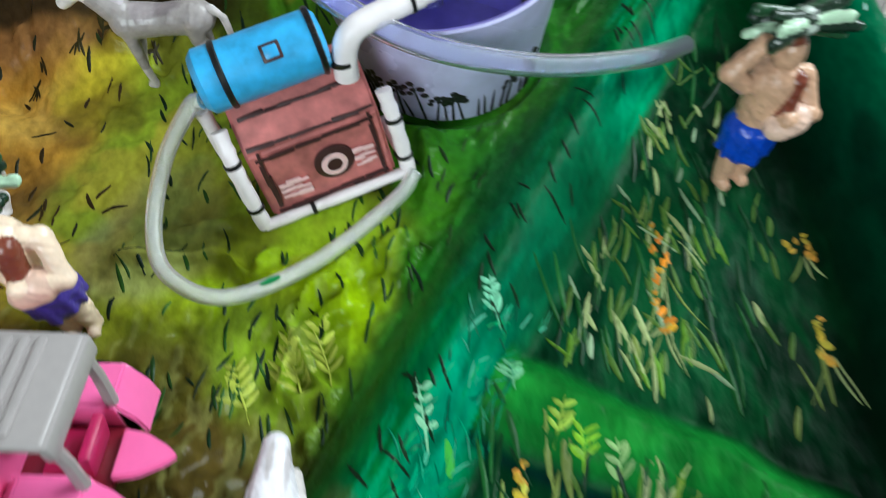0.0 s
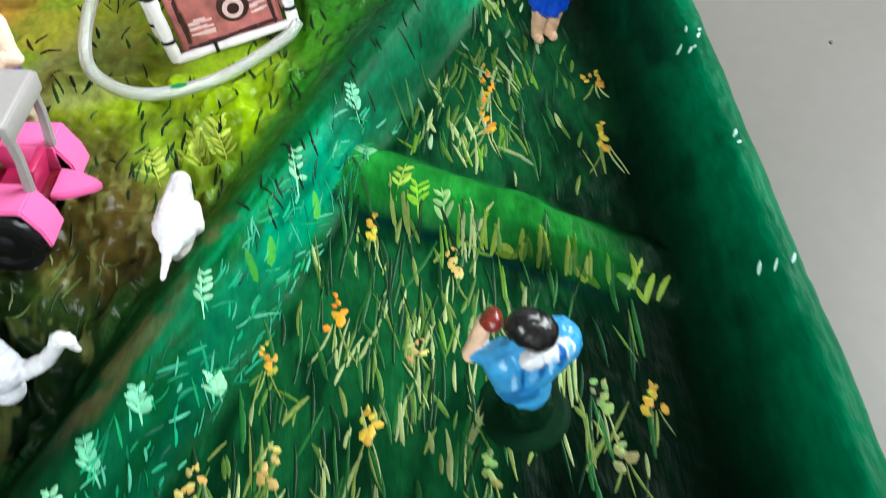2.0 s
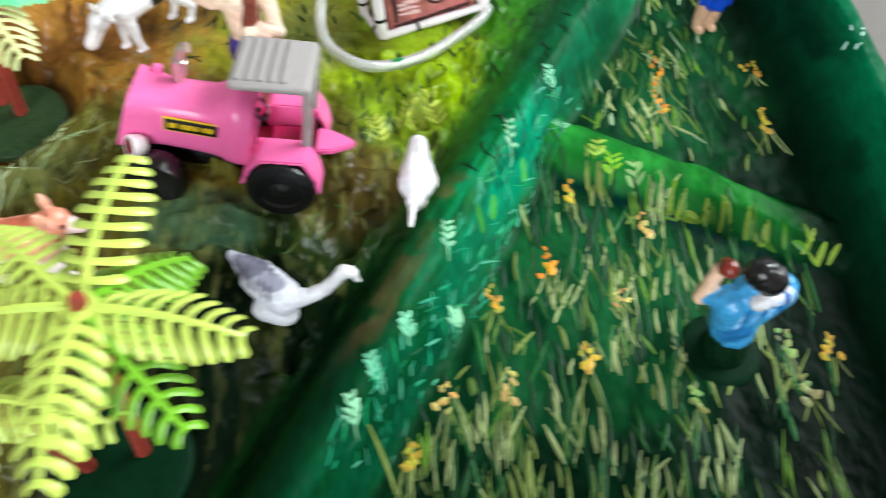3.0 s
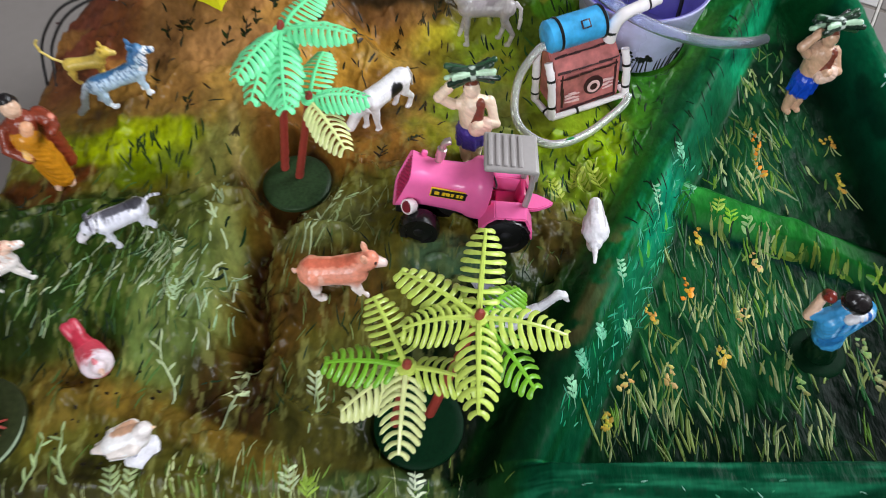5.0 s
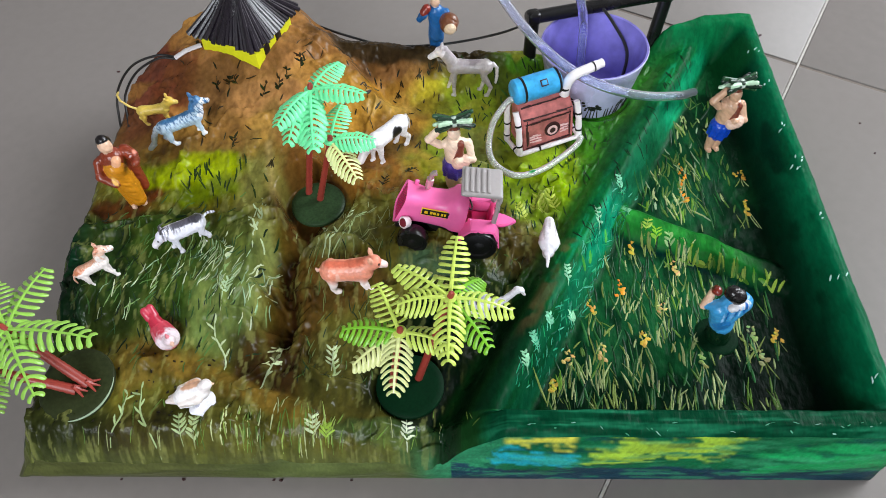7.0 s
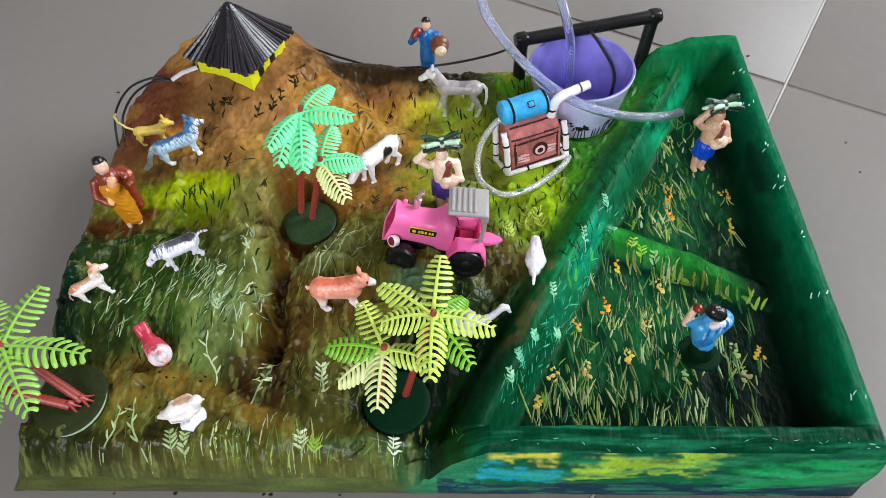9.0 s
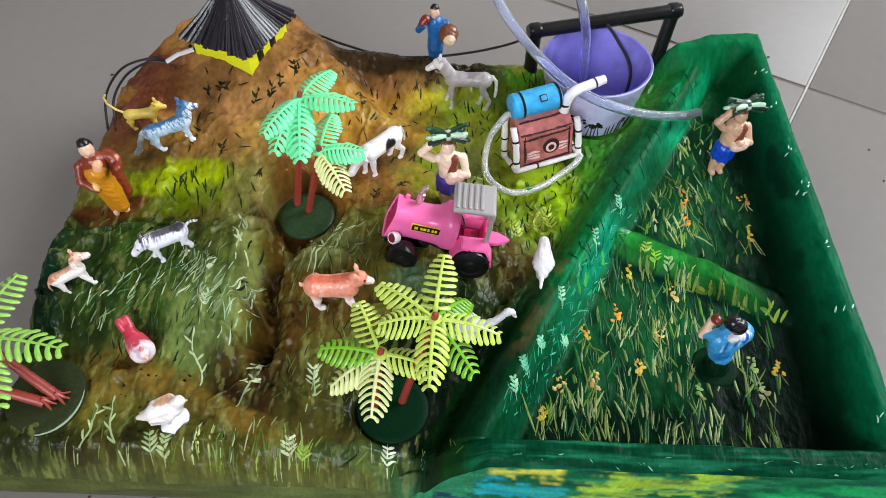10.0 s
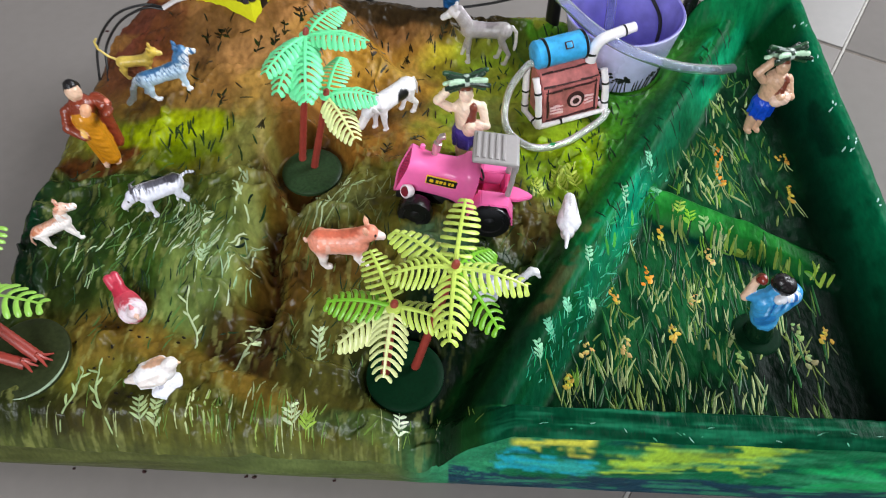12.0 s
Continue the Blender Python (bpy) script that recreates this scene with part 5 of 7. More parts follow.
def water_pump(m):
    """Front face towards -y, 0.052 wide, on z 0."""
    ob = thing("model_pump", "hand-made model water pump of a red-brown box with a blue tank", "model pump", m)
    bm = bmesh.new()
    side = [(-0.012, 0.001), (-0.009, 0.030), (0.006, 0.043), (0.013, 0.043), (0.013, 0.001)]
    ends = [[bm.verts.new((x, y, z)) for y, z in side] for x in (-0.0225, 0.0225)]
    bm.faces.new(ends[0])
    bm.faces.new(list(reversed(ends[1])))
    for k in range(5):
        j = (k + 1) % 5
        bm.faces.new((ends[0][j], ends[0][k], ends[1][k], ends[1][j]))
    bmesh.ops.recalc_face_normals(bm, faces=bm.faces)
    bmesh.ops.bevel(bm, geom=list(bm.edges), offset=0.0010, segments=2, affect="EDGES")
    part("pump_box", bm, M_BROWN, ob)
    lean = math.atan2(0.003, 0.029)
    rnd = random.Random(9)
    face = Matrix.Translation((0, -0.0108, 0.0155)) @ Matrix.Rotation(-lean, 4, "X") @ Matrix.Rotation(radians(90), 4, "X")
    for sx, sy, px, py in ((0.036, 0.0015, 0, 0.0125), (0.036, 0.0015, 0, -0.0115), (0.0016, 0.0255, -0.0185, 0.0005), (0.0016, 0.0255, 0.0185, 0.0005)):
        bm = bmesh.new()
        brushed(bm, sx, sy, px, py, 0.0004, rnd)
        bmesh.ops.transform(bm, matrix=face, verts=bm.verts)
        part("panel_edge", bm, M_BROWN_DARK, ob, "dark brown painted panel edge")
    bm = bmesh.new()
    lathe(bm, [(0.0068, 0), (0.0068, 0.0008), (0.0062, 0.0010)], 28, face @ Matrix.Translation((0.0035, 0.001, 0)))
    dial = part("dial", bm, M_BROWN_DARK, ob, "round dial with a white ring")
    bm = bmesh.new()
    lathe(bm, [(0.0024, 0.0008), (0.0046, 0.0009), (0.0044, 0.0014), (0.0026, 0.0014)], 24, face @ Matrix.Translation((0.0033, 0.0004, 0)), close=False)
    part("dial_ring", bm, M_PINKISH, dial)
    for px, py in ((-0.0115, -0.0010), (-0.0115, -0.0038), (-0.0115, -0.0066), (0.0138, 0.0020), (0.0138, -0.0010), (0.0138, -0.0040)):
        bm = bmesh.new()
        brushed(bm, 0.0080 if px < 0 else 0.0058, 0.0017, px, py, 0.0004, rnd)
        bmesh.ops.transform(bm, matrix=face, verts=bm.verts)
        part("vent_bar", bm, M_PINKISH, ob, "pinkish white painted bar")
    slope = Matrix.Translation((0, -0.0015, 0.0368)) @ Matrix.Rotation(math.atan2(0.013, 0.015), 4, "X")
    for sx, sy, px, py in ((0.038, 0.0014, 0, -0.0088), (0.036, 0.0012, 0, 0.0015)):
        bm = bmesh.new()
        brushed(bm, sx, sy, px, py, 0.0002, rnd)
        bmesh.ops.transform(bm, matrix=slope, verts=bm.verts)
        part("panel_edge", bm, M_BROWN_DARK, ob)
    # white pipe frame with dark joints
    for line in ([(-0.0265, -0.014, 0.002), (-0.0265, -0.011, 0.028), (-0.0262, -0.004, 0.040)], [(0.0265, -0.014, 0.002), (0.0265, -0.011, 0.022), (0.0262, -0.006, 0.034)],
                 [(-0.0265, -0.0145, 0.002), (0.0265, -0.0145, 0.002)], [(-0.0290, 0.006, 0.002), (-0.0290, 0.006, 0.042)], [(-0.0265, -0.0145, 0.002), (-0.0290, 0.006, 0.002)], [(0.0265, -0.0145, 0.002), (0.0265, 0.012, 0.002)]):
        bm = bmesh.new()
        sweep(bm, curve_points(line, 6), [(0.0020 if line[0][2] == line[-1][2] else 0.0026) * (1 + 0.10 * math.sin(2.3 * k)) for k in range((len(line) - 1) * 6 + 1)], 10)
        pipe = part("frame_pipe", bm, M_WHITE, ob, "white plastic pipe")
        a, b = Vector(line[0]), Vector(line[-1])
        for t in (0.45,) if line[0][2] == line[-1][2] else (0.22, 0.66):
            bm = bmesh.new()
            c = Vector(curve_points(line, 6)[int(t * (len(line) - 1) * 6)])
            d = (b - a).normalized() * 0.0007
            sweep(bm, [c - d, c + d], 0.0024 if line[0][2] == line[-1][2] else 0.0030, 10)
            part("joint", bm, M_BLACK, pipe, "black tape joint")
    # tank
    lie = Matrix.Translation((-0.006, 0.004, 0.0530)) @ Matrix.Rotation(radians(90), 4, "Y")
    bm = bmesh.new()
    r, h = 0.0100, 0.0188
    lathe(bm, [(r * 0.4, -h - 0.0015), (r * 0.8, -h - 0.001), (r, -h + 0.001), (r, h - 0.001), (r * 0.8, h + 0.001), (r * 0.4, h + 0.0015)], 32, lie)
    tank = part("tank", bm, M_BLUE, ob, "bright blue painted tank")
    for z in (-h * 0.62, h * 0.93):
        bm = bmesh.new()
        lathe(bm, [(r + 0.0001, z - 0.0010), (r + 0.0006, z - 0.0006), (r + 0.0006, z + 0.0006), (r + 0.0001, z + 0.0010)], 32, lie, close=False)
        part("band", bm, M_BLACK, tank, "black band")
    badge = Matrix.Translation((-0.002, 0.004, 0.053)) @ Matrix.Rotation(radians(42), 4, "X") @ Matrix.Translation((0, 0, r))
    for size, lift, mat in ((0.0060, 0.0, M_BROWN_DARK), (0.0042, 0.0005, M_BLUE)):
        bm = bmesh.new()
        box(bm, size, size * 0.9, 0.0009, (0, 0, lift), 0.0004)
        bmesh.ops.transform(bm, matrix=badge, verts=bm.verts)
        part("badge", bm, mat, tank, "small square badge")
    # outlet
    bm = bmesh.new()
    sweep(bm, curve_points([(0.0170, -0.001, 0.040), (0.0178, -0.001, 0.0465), (0.0195, -0.001, 0.0520), (0.0230, -0.0005, 0.0555), (0.029, 0.0005, 0.0565), (0.0460, 0.0025, 0.0570)], 8), 0.0040, 14)
    spout = part("outlet_pipe", bm, M_WHITE, ob, "white bent outlet pipe")
    for a, b in (((0.0171, -0.001, 0.0465), (0.0172, -0.001, 0.0480)), ((0.0415, 0.0020, 0.0569), (0.0427, 0.0021, 0.0569))):
        bm = bmesh.new()
        sweep(bm, [a, b], 0.0043, 14)
        part("joint", bm, M_BLACK, spout, "black tape joint")
    bm = bmesh.new()
    sweep(bm, [(0.0460, 0.0025, 0.0570), (0.0510, 0.0030, 0.0570)], 0.0036, 14)
    part("nozzle", bm, M_WHITE, spout)
    return ob


PUMP = Matrix.Translation((0.4047, 0.3205, 0.0555)) @ Matrix.Rotation(radians(21), 4, "Z") @ Matrix.Rotation(radians(-2.5), 4, "Y")
water_pump(PUMP)


def hose(name, label, points, radius, mat):
    """A clear tube."""
    ob = thing(name, label, "hose")
    line = curve_points(points, 10)
    bm = bmesh.new()
    sweep(bm, line, radius, 16)
    part("tube_wall", bm, mat, ob)
    bm = bmesh.new()
    sweep(bm, line, radius * 0.70, 16)
    bmesh.ops.reverse_faces(bm, faces=bm.faces)
    part("bore", bm, mat, ob)
    return ob


clear_hose = hose("clear_hose", "thin clear plastic hose looped before the pump", [PUMP @ Vector((-0.0265, 0.000, 0.0500)), (0.3737, 0.3096, 0.1026), (0.3625, 0.3006, 0.0897), (0.3589, 0.2818, 0.0800), (0.3645, 0.2675, 0.0755), (0.3813, 0.2625, 0.0695), (0.4045, 0.279, 0.0605), (0.430, 0.304, 0.0585), (0.4365, 0.3145, 0.0595)], 0.0026, M_TUBE)
bm = bmesh.new()
sweep(bm, [(0.3905, 0.2672, 0.0680), (0.3930, 0.2690, 0.0671), (0.3955, 0.2708, 0.0662)], [0.0006, 0.0012, 0.0006], 6)
part("print_mark", bm, M_PRINT, clear_hose, "small green printed mark")
hose("bluish_hose", "thick bluish clear hose arching from the bucket into the field", [(0.540, 0.372, 0.056), (0.520, 0.352, 0.070), (0.486, 0.334, 0.086), (0.452, 0.325, 0.103), (0.425, 0.333, 0.113), (0.400, 0.350, 0.125), (0.380, 0.367, 0.140), (0.365, 0.383, 0.156), (0.362, 0.390, 0.178), (0.380, 0.398, 0.196), (0.408, 0.396, 0.188), (0.424, 0.386, 0.165), (0.434, 0.390, 0.136), (0.442, 0.405, 0.100), (0.444, 0.402, 0.060)], 0.0039, M_TUBE_BLUE)


# ---- the bucket and its pipe frame ----
def bucket(m):
    ob = thing("bucket", "lilac plastic bucket painted with small black plants", "bucket", m)
    bm = bmesh.new()
    lathe(bm, [(0.001, 0.0), (0.0335, 0.0), (0.0345, 0.001), (0.0445, 0.050), (0.0452, 0.0515), (0.0446, 0.0525)], 56, close=False)
    part("tub", bm, M_LILAC, ob, "whitish lilac painted outside")
    bm = bmesh.new()
    lathe(bm, [(0.0446, 0.0525), (0.0430, 0.0520), (0.0425, 0.050), (0.0325, 0.003), (0.030, 0.002), (0.001, 0.002)], 56, close=False)
    part("tub_inside", bm, M_VIOLET, ob, "violet plastic inside")

    def skin(a, z):
        r = 0.0346 + (z - 0.001) / 0.049 * 0.0100 + 0.0001
        return Vector((r * math.cos(a), r * math.sin(a), z))

    rnd = random.Random(3)
    for k in range(20):
        a = radians(-150 + 130 * (k + rnd.random()) / 20)
        bm = bmesh.new()
        tall = rnd.uniform(0.006, 0.022)
        lean = rnd.uniform(-0.06, 0.06)
        pts = [skin(a + lean * t, 0.002 + tall * t) for t in (0, 0.35, 0.7, 1)]
        sweep(bm, pts, [0.0006, 0.0005, 0.0004, 0.0002], 5)
        if tall > 0.013:
            for j in range(6):
                out, t = (j % 3 - 1) * 0.075 + rnd.uniform(-0.02, 0.02), 0.72 + 0.16 * (j // 3) + 0.12 * (j % 3 == 1)
                c = skin(a + lean * t + out, 0.002 + tall * t)
                bmesh.ops.create_icosphere(bm, subdivisions=1, radius=rnd.uniform(0.0013, 0.0019), matrix=Matrix.Translation(c) @ Matrix.Rotation(a + out, 4, "Z") @ Matrix.Diagonal((0.3, 1.0, 0.75, 1)))
        part("painted_plant", bm, M_BLACK, ob)
    return ob


bucket(Matrix.Translation((0.449, 0.381, 0.0490)))

frame_ob = thing("pipe_frame", "black pipe frame standing behind the bucket", "pipe frame")
LEG_L, LEG_R = Vector((0.399, 0.409, 0.108)), Vector((0.518, 0.441, 0.108))
for a, b in ((LEG_L, Vector((0.398, 0.407, 0.052))), (LEG_R, Vector((0.513, 0.438, 0.055)))):
    bm = bmesh.new()
    sweep(bm, [b, b.lerp(a, 0.5), a], 0.0058, 18)
    part("leg", bm, M_BLACK, frame_ob)
bm = bmesh.new()
way = (LEG_R - LEG_L).normalized() * 0.006
sweep(bm, [LEG_L - way, LEG_L.lerp(LEG_R, 0.5), LEG_R + way], 0.0058, 18)
part("crossbar", bm, M_BLACK, frame_ob)
for c in (LEG_L, LEG_R):
    bm = bmesh.new()
    box(bm, 0.0120, 0.0120, 0.0120, c, 0.0034, Matrix.Rotation(radians(15), 4, "Z"), 4)
    part("corner_joint", bm, M_BLACK, frame_ob)


def wire(label, points, radius=0.0008):
    bm = bmesh.new()
    sweep(bm, curve_points(points, 10), radius, 8)
    ob = new("wire", mesh_of("wire", bm, M_WIRE))
    return tagged(ob, label, "wire", "wires")


wire("thin black wire hanging down inside the bucket", [(0.455, 0.424, 0.112), (0.468, 0.412, 0.100), (0.480, 0.395, 0.085), (0.479, 0.384, 0.068), (0.472, 0.378, 0.053)], 0.0014)
wire("black wire along the back rim of the model", [(0.205, 0.436, 0.083), (0.235, 0.431, 0.074), (0.27, 0.425, 0.068), (0.31, 0.422, 0.070), (0.345, 0.421, 0.076), (0.375, 0.416, 0.088), (0.396, 0.410, 0.102)], 0.0011)
wire("black wire loop at the hill's edge", [(0.098, 0.372, 0.099), (0.082, 0.372, 0.101), (0.062, 0.362, 0.098), (0.050, 0.345, 0.085), (0.052, 0.325, 0.070), (0.062, 0.305, 0.072)], 0.0010)
wire("second black wire loop at the hill's edge", [(0.098, 0.370, 0.099), (0.084, 0.368, 0.101), (0.067, 0.357, 0.096), (0.057, 0.342, 0.084), (0.060, 0.325, 0.074), (0.066, 0.308, 0.074)], 0.0010)
bm = bmesh.new()
sweep(bm, [(0.097, 0.371, 0.099), (0.106, 0.376, 0.1025), (0.118, 0.382, 0.1035)], 0.0026, 10, flat=0.6)
tagged(new("cable_sleeve", mesh_of("cable_sleeve", bm, M_WHITE)), "white plastic sleeve round the wires on the hill", "cable sleeve")


# ---- the hut ----
def hut(m):
    ob = thing("model_hut", "small yellow model hut with a black thatched roof", "model hut", m)
    bm = bmesh.new()
    box(bm, 0.054, 0.054, 0.030, (0, 0, 0.006), 0.0006)
    part("wall", bm, M_HUTWALL, ob, "bright yellow card walls")
    for x in (0.006, -0.012):
        bm = bmesh.new()
        box(bm, 0.0012, 0.007, 0.009, (0.0272, x, 0.010), 0.0004)
        part("window", bm, M_BLACK, ob, "black painted window")
    bm = bmesh.new()
    eave, ridge, foot, top = 0.0325, 0.006, 0.0225, 0.0590
    for k in range(4):
        turn = Matrix.Rotation(math.pi / 2 * k, 4, "Z")
        for j in range(19):
            u = -1 + 2 * (j + 0.5) / 19
            jig = random.uniform(-0.0010, 0.0010)
            a = Vector((eave * u, -eave - random.uniform(0.0, 0.0030), foot + jig - random.uniform(0, 0.0015)))
            b = Vector((ridge * 0.8 * u, -ridge * 0.6, top - abs(u) * 0.001))
            mid = a.lerp(b, 0.5) + Vector((0, 0, -0.0020 + jig))
            sweep(bm, [turn @ a, turn @ mid, turn @ b], [0.0021, 0.0018, 0.0008], 6, flat=0.9)
    part("thatch", bm, M_THATCH, ob, "black strands of thatch", kind="stuff")
    bm = bmesh.new()
    v = [bm.verts.new((x * eave * 0.97, y * eave * 0.97, foot)) for x, y in ((-1, -1), (1, -1), (1, 1), (-1, 1))]
    w = [bm.verts.new((x * 0.004, y * 0.004, top - 0.002)) for x, y in ((-1, -1), (1, -1), (1, 1), (-1, 1))]
    for k in range(4):
        j = (k + 1) % 4
        bm.faces.new((v[k], v[j], w[j], w[k]))
    bm.faces.new(list(reversed(v)))
    bm.faces.new(w)
    part("roof_core", bm, M_THATCH, ob)
    bm = bmesh.new()
    sweep(bm, [(0, 0, top - 0.004), (0, 0, top + 0.001), (0, 0, top + 0.003)], [0.0055, 0.0040, 0.0012], 10)
    part("roof_knot", bm, M_THATCH, ob)
    return ob


hut(Matrix.Translation((0.1565, 0.3920, 0.0985)) @ Matrix.Rotation(radians(-23), 4, "Z"))


# ---- crumbs on the floor ----
def crumb(x, y, size, turn):
    bm = bmesh.new()
    bmesh.ops.create_icosphere(bm, subdivisions=2, radius=size)
    for v in bm.verts:
        v.co *= 1 + 0.5 * noise.noise(v.co / size * 1.3 + Vector((x * 40, y * 40, 0)))
        v.co.z *= 0.45
        v.co.x *= 1.6
    ob = new("crumb", mesh_of("crumb", bm, M_BROWN_DARK))
    ob.matrix_world = Matrix.Translation((x, y, size * 0.32)) @ Matrix.Rotation(radians(turn), 4, "Z")
    return tagged(ob, "tiny dark crumb of dried paint on the floor tile", "crumb", "crumbs on the floor")


for x, y, size, turn in ((0.713, 0.390, 0.0010, 20), (0.714, 0.351, 0.0009, 70), (0.652, 0.523, 0.0013, 50), (-0.017, 0.474, 0.0012, 5), (0.104, 0.0472, 0.0007, 15), (0.147, 0.0474, 0.0009, -10), (0.209, 0.0472, 0.0008, 30), (0.214, 0.0470, 0.0010, 5), (0.262, 0.0473, 0.0007, 10)):
    crumb(x, y, size, turn)


# ---- moulded toy figures and animals ----
def capsule(bm, a, b, ra, rb, sides=18):
    """A rounded, tapered limb from a to b."""
    a, b = Vector(a), Vector(b)
    way = b - a
    if way.length < 1e-6:
        b, way = a + Vector((0, 0, 1e-5)), Vector((0, 0, 1e-5))
    d = way.normalized()
    pts, rad = [], []
    for k in range(5):
        t = math.pi / 2 * (1 - k / 4)
        pts.append(a - d * ra * math.sin(t))
        rad.append(max(ra * math.cos(t), ra * 0.05))
    for k in range(5):
        t = math.pi / 2 * k / 4
        pts.append(b + d * rb * math.sin(t))
        rad.append(max(rb * math.cos(t), rb * 0.05))
    sweep(bm, pts, rad, sides)


def sculpt(name, limbs, spots, m, label, category, group, voxel=0.00055, rough=0.0, streak=None, under=None):
    """One moulded figure: limbs (from, to, radius, radius, colour) fused into one skin; spots: (place, radius, colour);
    under: a colour sprayed from below, full at its first height and gone at its second."""
    bm = bmesh.new()
    for a, b, ra, rb, _ in limbs:
        capsule(bm, a, b, ra, rb)
    raw = bpy.data.meshes.new("raw")
    bm.to_mesh(raw)
    bm.free()
    tmp = new("raw", raw)
    fuse = tmp.modifiers.new("fuse", "REMESH")
    fuse.mode, fuse.voxel_size = "VOXEL", voxel
    soft = tmp.modifiers.new("soft", "SMOOTH")
    soft.factor, soft.iterations = 0.5, 3
    me = bpy.data.meshes.new_from_object(tmp.evaluated_get(bpy.context.evaluated_depsgraph_get()))
    bpy.data.objects.remove(tmp)
    me.name = name
    p = np.empty(len(me.vertices) * 3)
    me.vertices.foreach_get("co", p)
    p = p.reshape(-1, 3)
    best = np.full(len(p), 1e9)
    colours = np.zeros((len(p), 3))
    for a, b, ra, rb, rgb in limbs:
        a, b = np.array(a, float), np.array(b, float)
        ab = b - a
        t = np.clip((p - a) @ ab / (ab @ ab + 1e-12), 0, 1)
        d = np.linalg.norm(p - a - t[:, None] * ab, axis=1) - (ra + (rb - ra) * t)
        near = d < best
        best[near] = d[near]
        colours[near] = srgb(*rgb)
    if under:
        rgb, full, gone = under
        w = ease((gone - p[:, 2] + 0.002 * fbm(p[:, 0] * 300, p[:, 1] * 300 + p[:, 2] * 100, 5, 2)) / (gone - full))[:, None]
        colours = colours * (1 - w) + np.array(srgb(*rgb)) * w
    for place, radius, rgb in spots:
        d = np.linalg.norm((p - np.array(place)) / np.array(radius), axis=1) + 0.25 * fbm(p[:, 0] * 500 + p[:, 2] * 300, p[:, 1] * 500 + p[:, 2] * 200, 2)
        w = ease((1.15 - d) / 0.3)[:, None]
        colours = colours * (1 - w) + np.array(srgb(*rgb)) * w
    if streak:
        rgb, low, high = streak
        hair = fbm(p[:, 0] * 1500 + p[:, 2] * 420, p[:, 1] * 260 + p[:, 2] * 200, 12, 2)
        w = (ease((hair - 0.02) / 0.10) * ease((p[:, 2] - low) / (high - low)))[:, None]
        colours = colours * (1 - w) + np.array(srgb(*rgb)) * w
    colours *= (1 + 0.25 * fbm(p[:, 0] * 350 + p[:, 2] * 170, p[:, 1] * 350 + p[:, 2] * 400, 6))[:, None]
    if rough:
        n = np.empty(len(p) * 3)
        me.vertices.foreach_get("normal", n)
        wave = fbm(p[:, 0] * 700, p[:, 1] * 300 + p[:, 2] * 500, 4)
        p = p + n.reshape(-1, 3) * (rough * wave)[:, None]
        me.vertices.foreach_set("co", p.ravel())
    me.polygons.foreach_set("use_smooth", [True] * len(me.polygons))
    paint_layer(me, colours.clip(0, 1))
    me.materials.clear()
    me.materials.append(M_FIGURE)
    ob = new(name, me)
    ob.matrix_world = m
    return tagged(ob, label, category, group)


def stand(x, y, turn, scale=1.0, drop=0.0008, lean=(0, 0)):
    """A pose on the land, feet a hair into the paint; lean: degrees about x and y of the world."""
    z = float(ground(x, y)) - drop
    return Matrix.Translation((x, y, z)) @ Matrix.Rotation(radians(lean[0]), 4, "X") @ Matrix.Rotation(radians(lean[1]), 4, "Y") @ Matrix.Rotation(radians(turn), 4, "Z") @ Matrix.Scale(scale, 4)


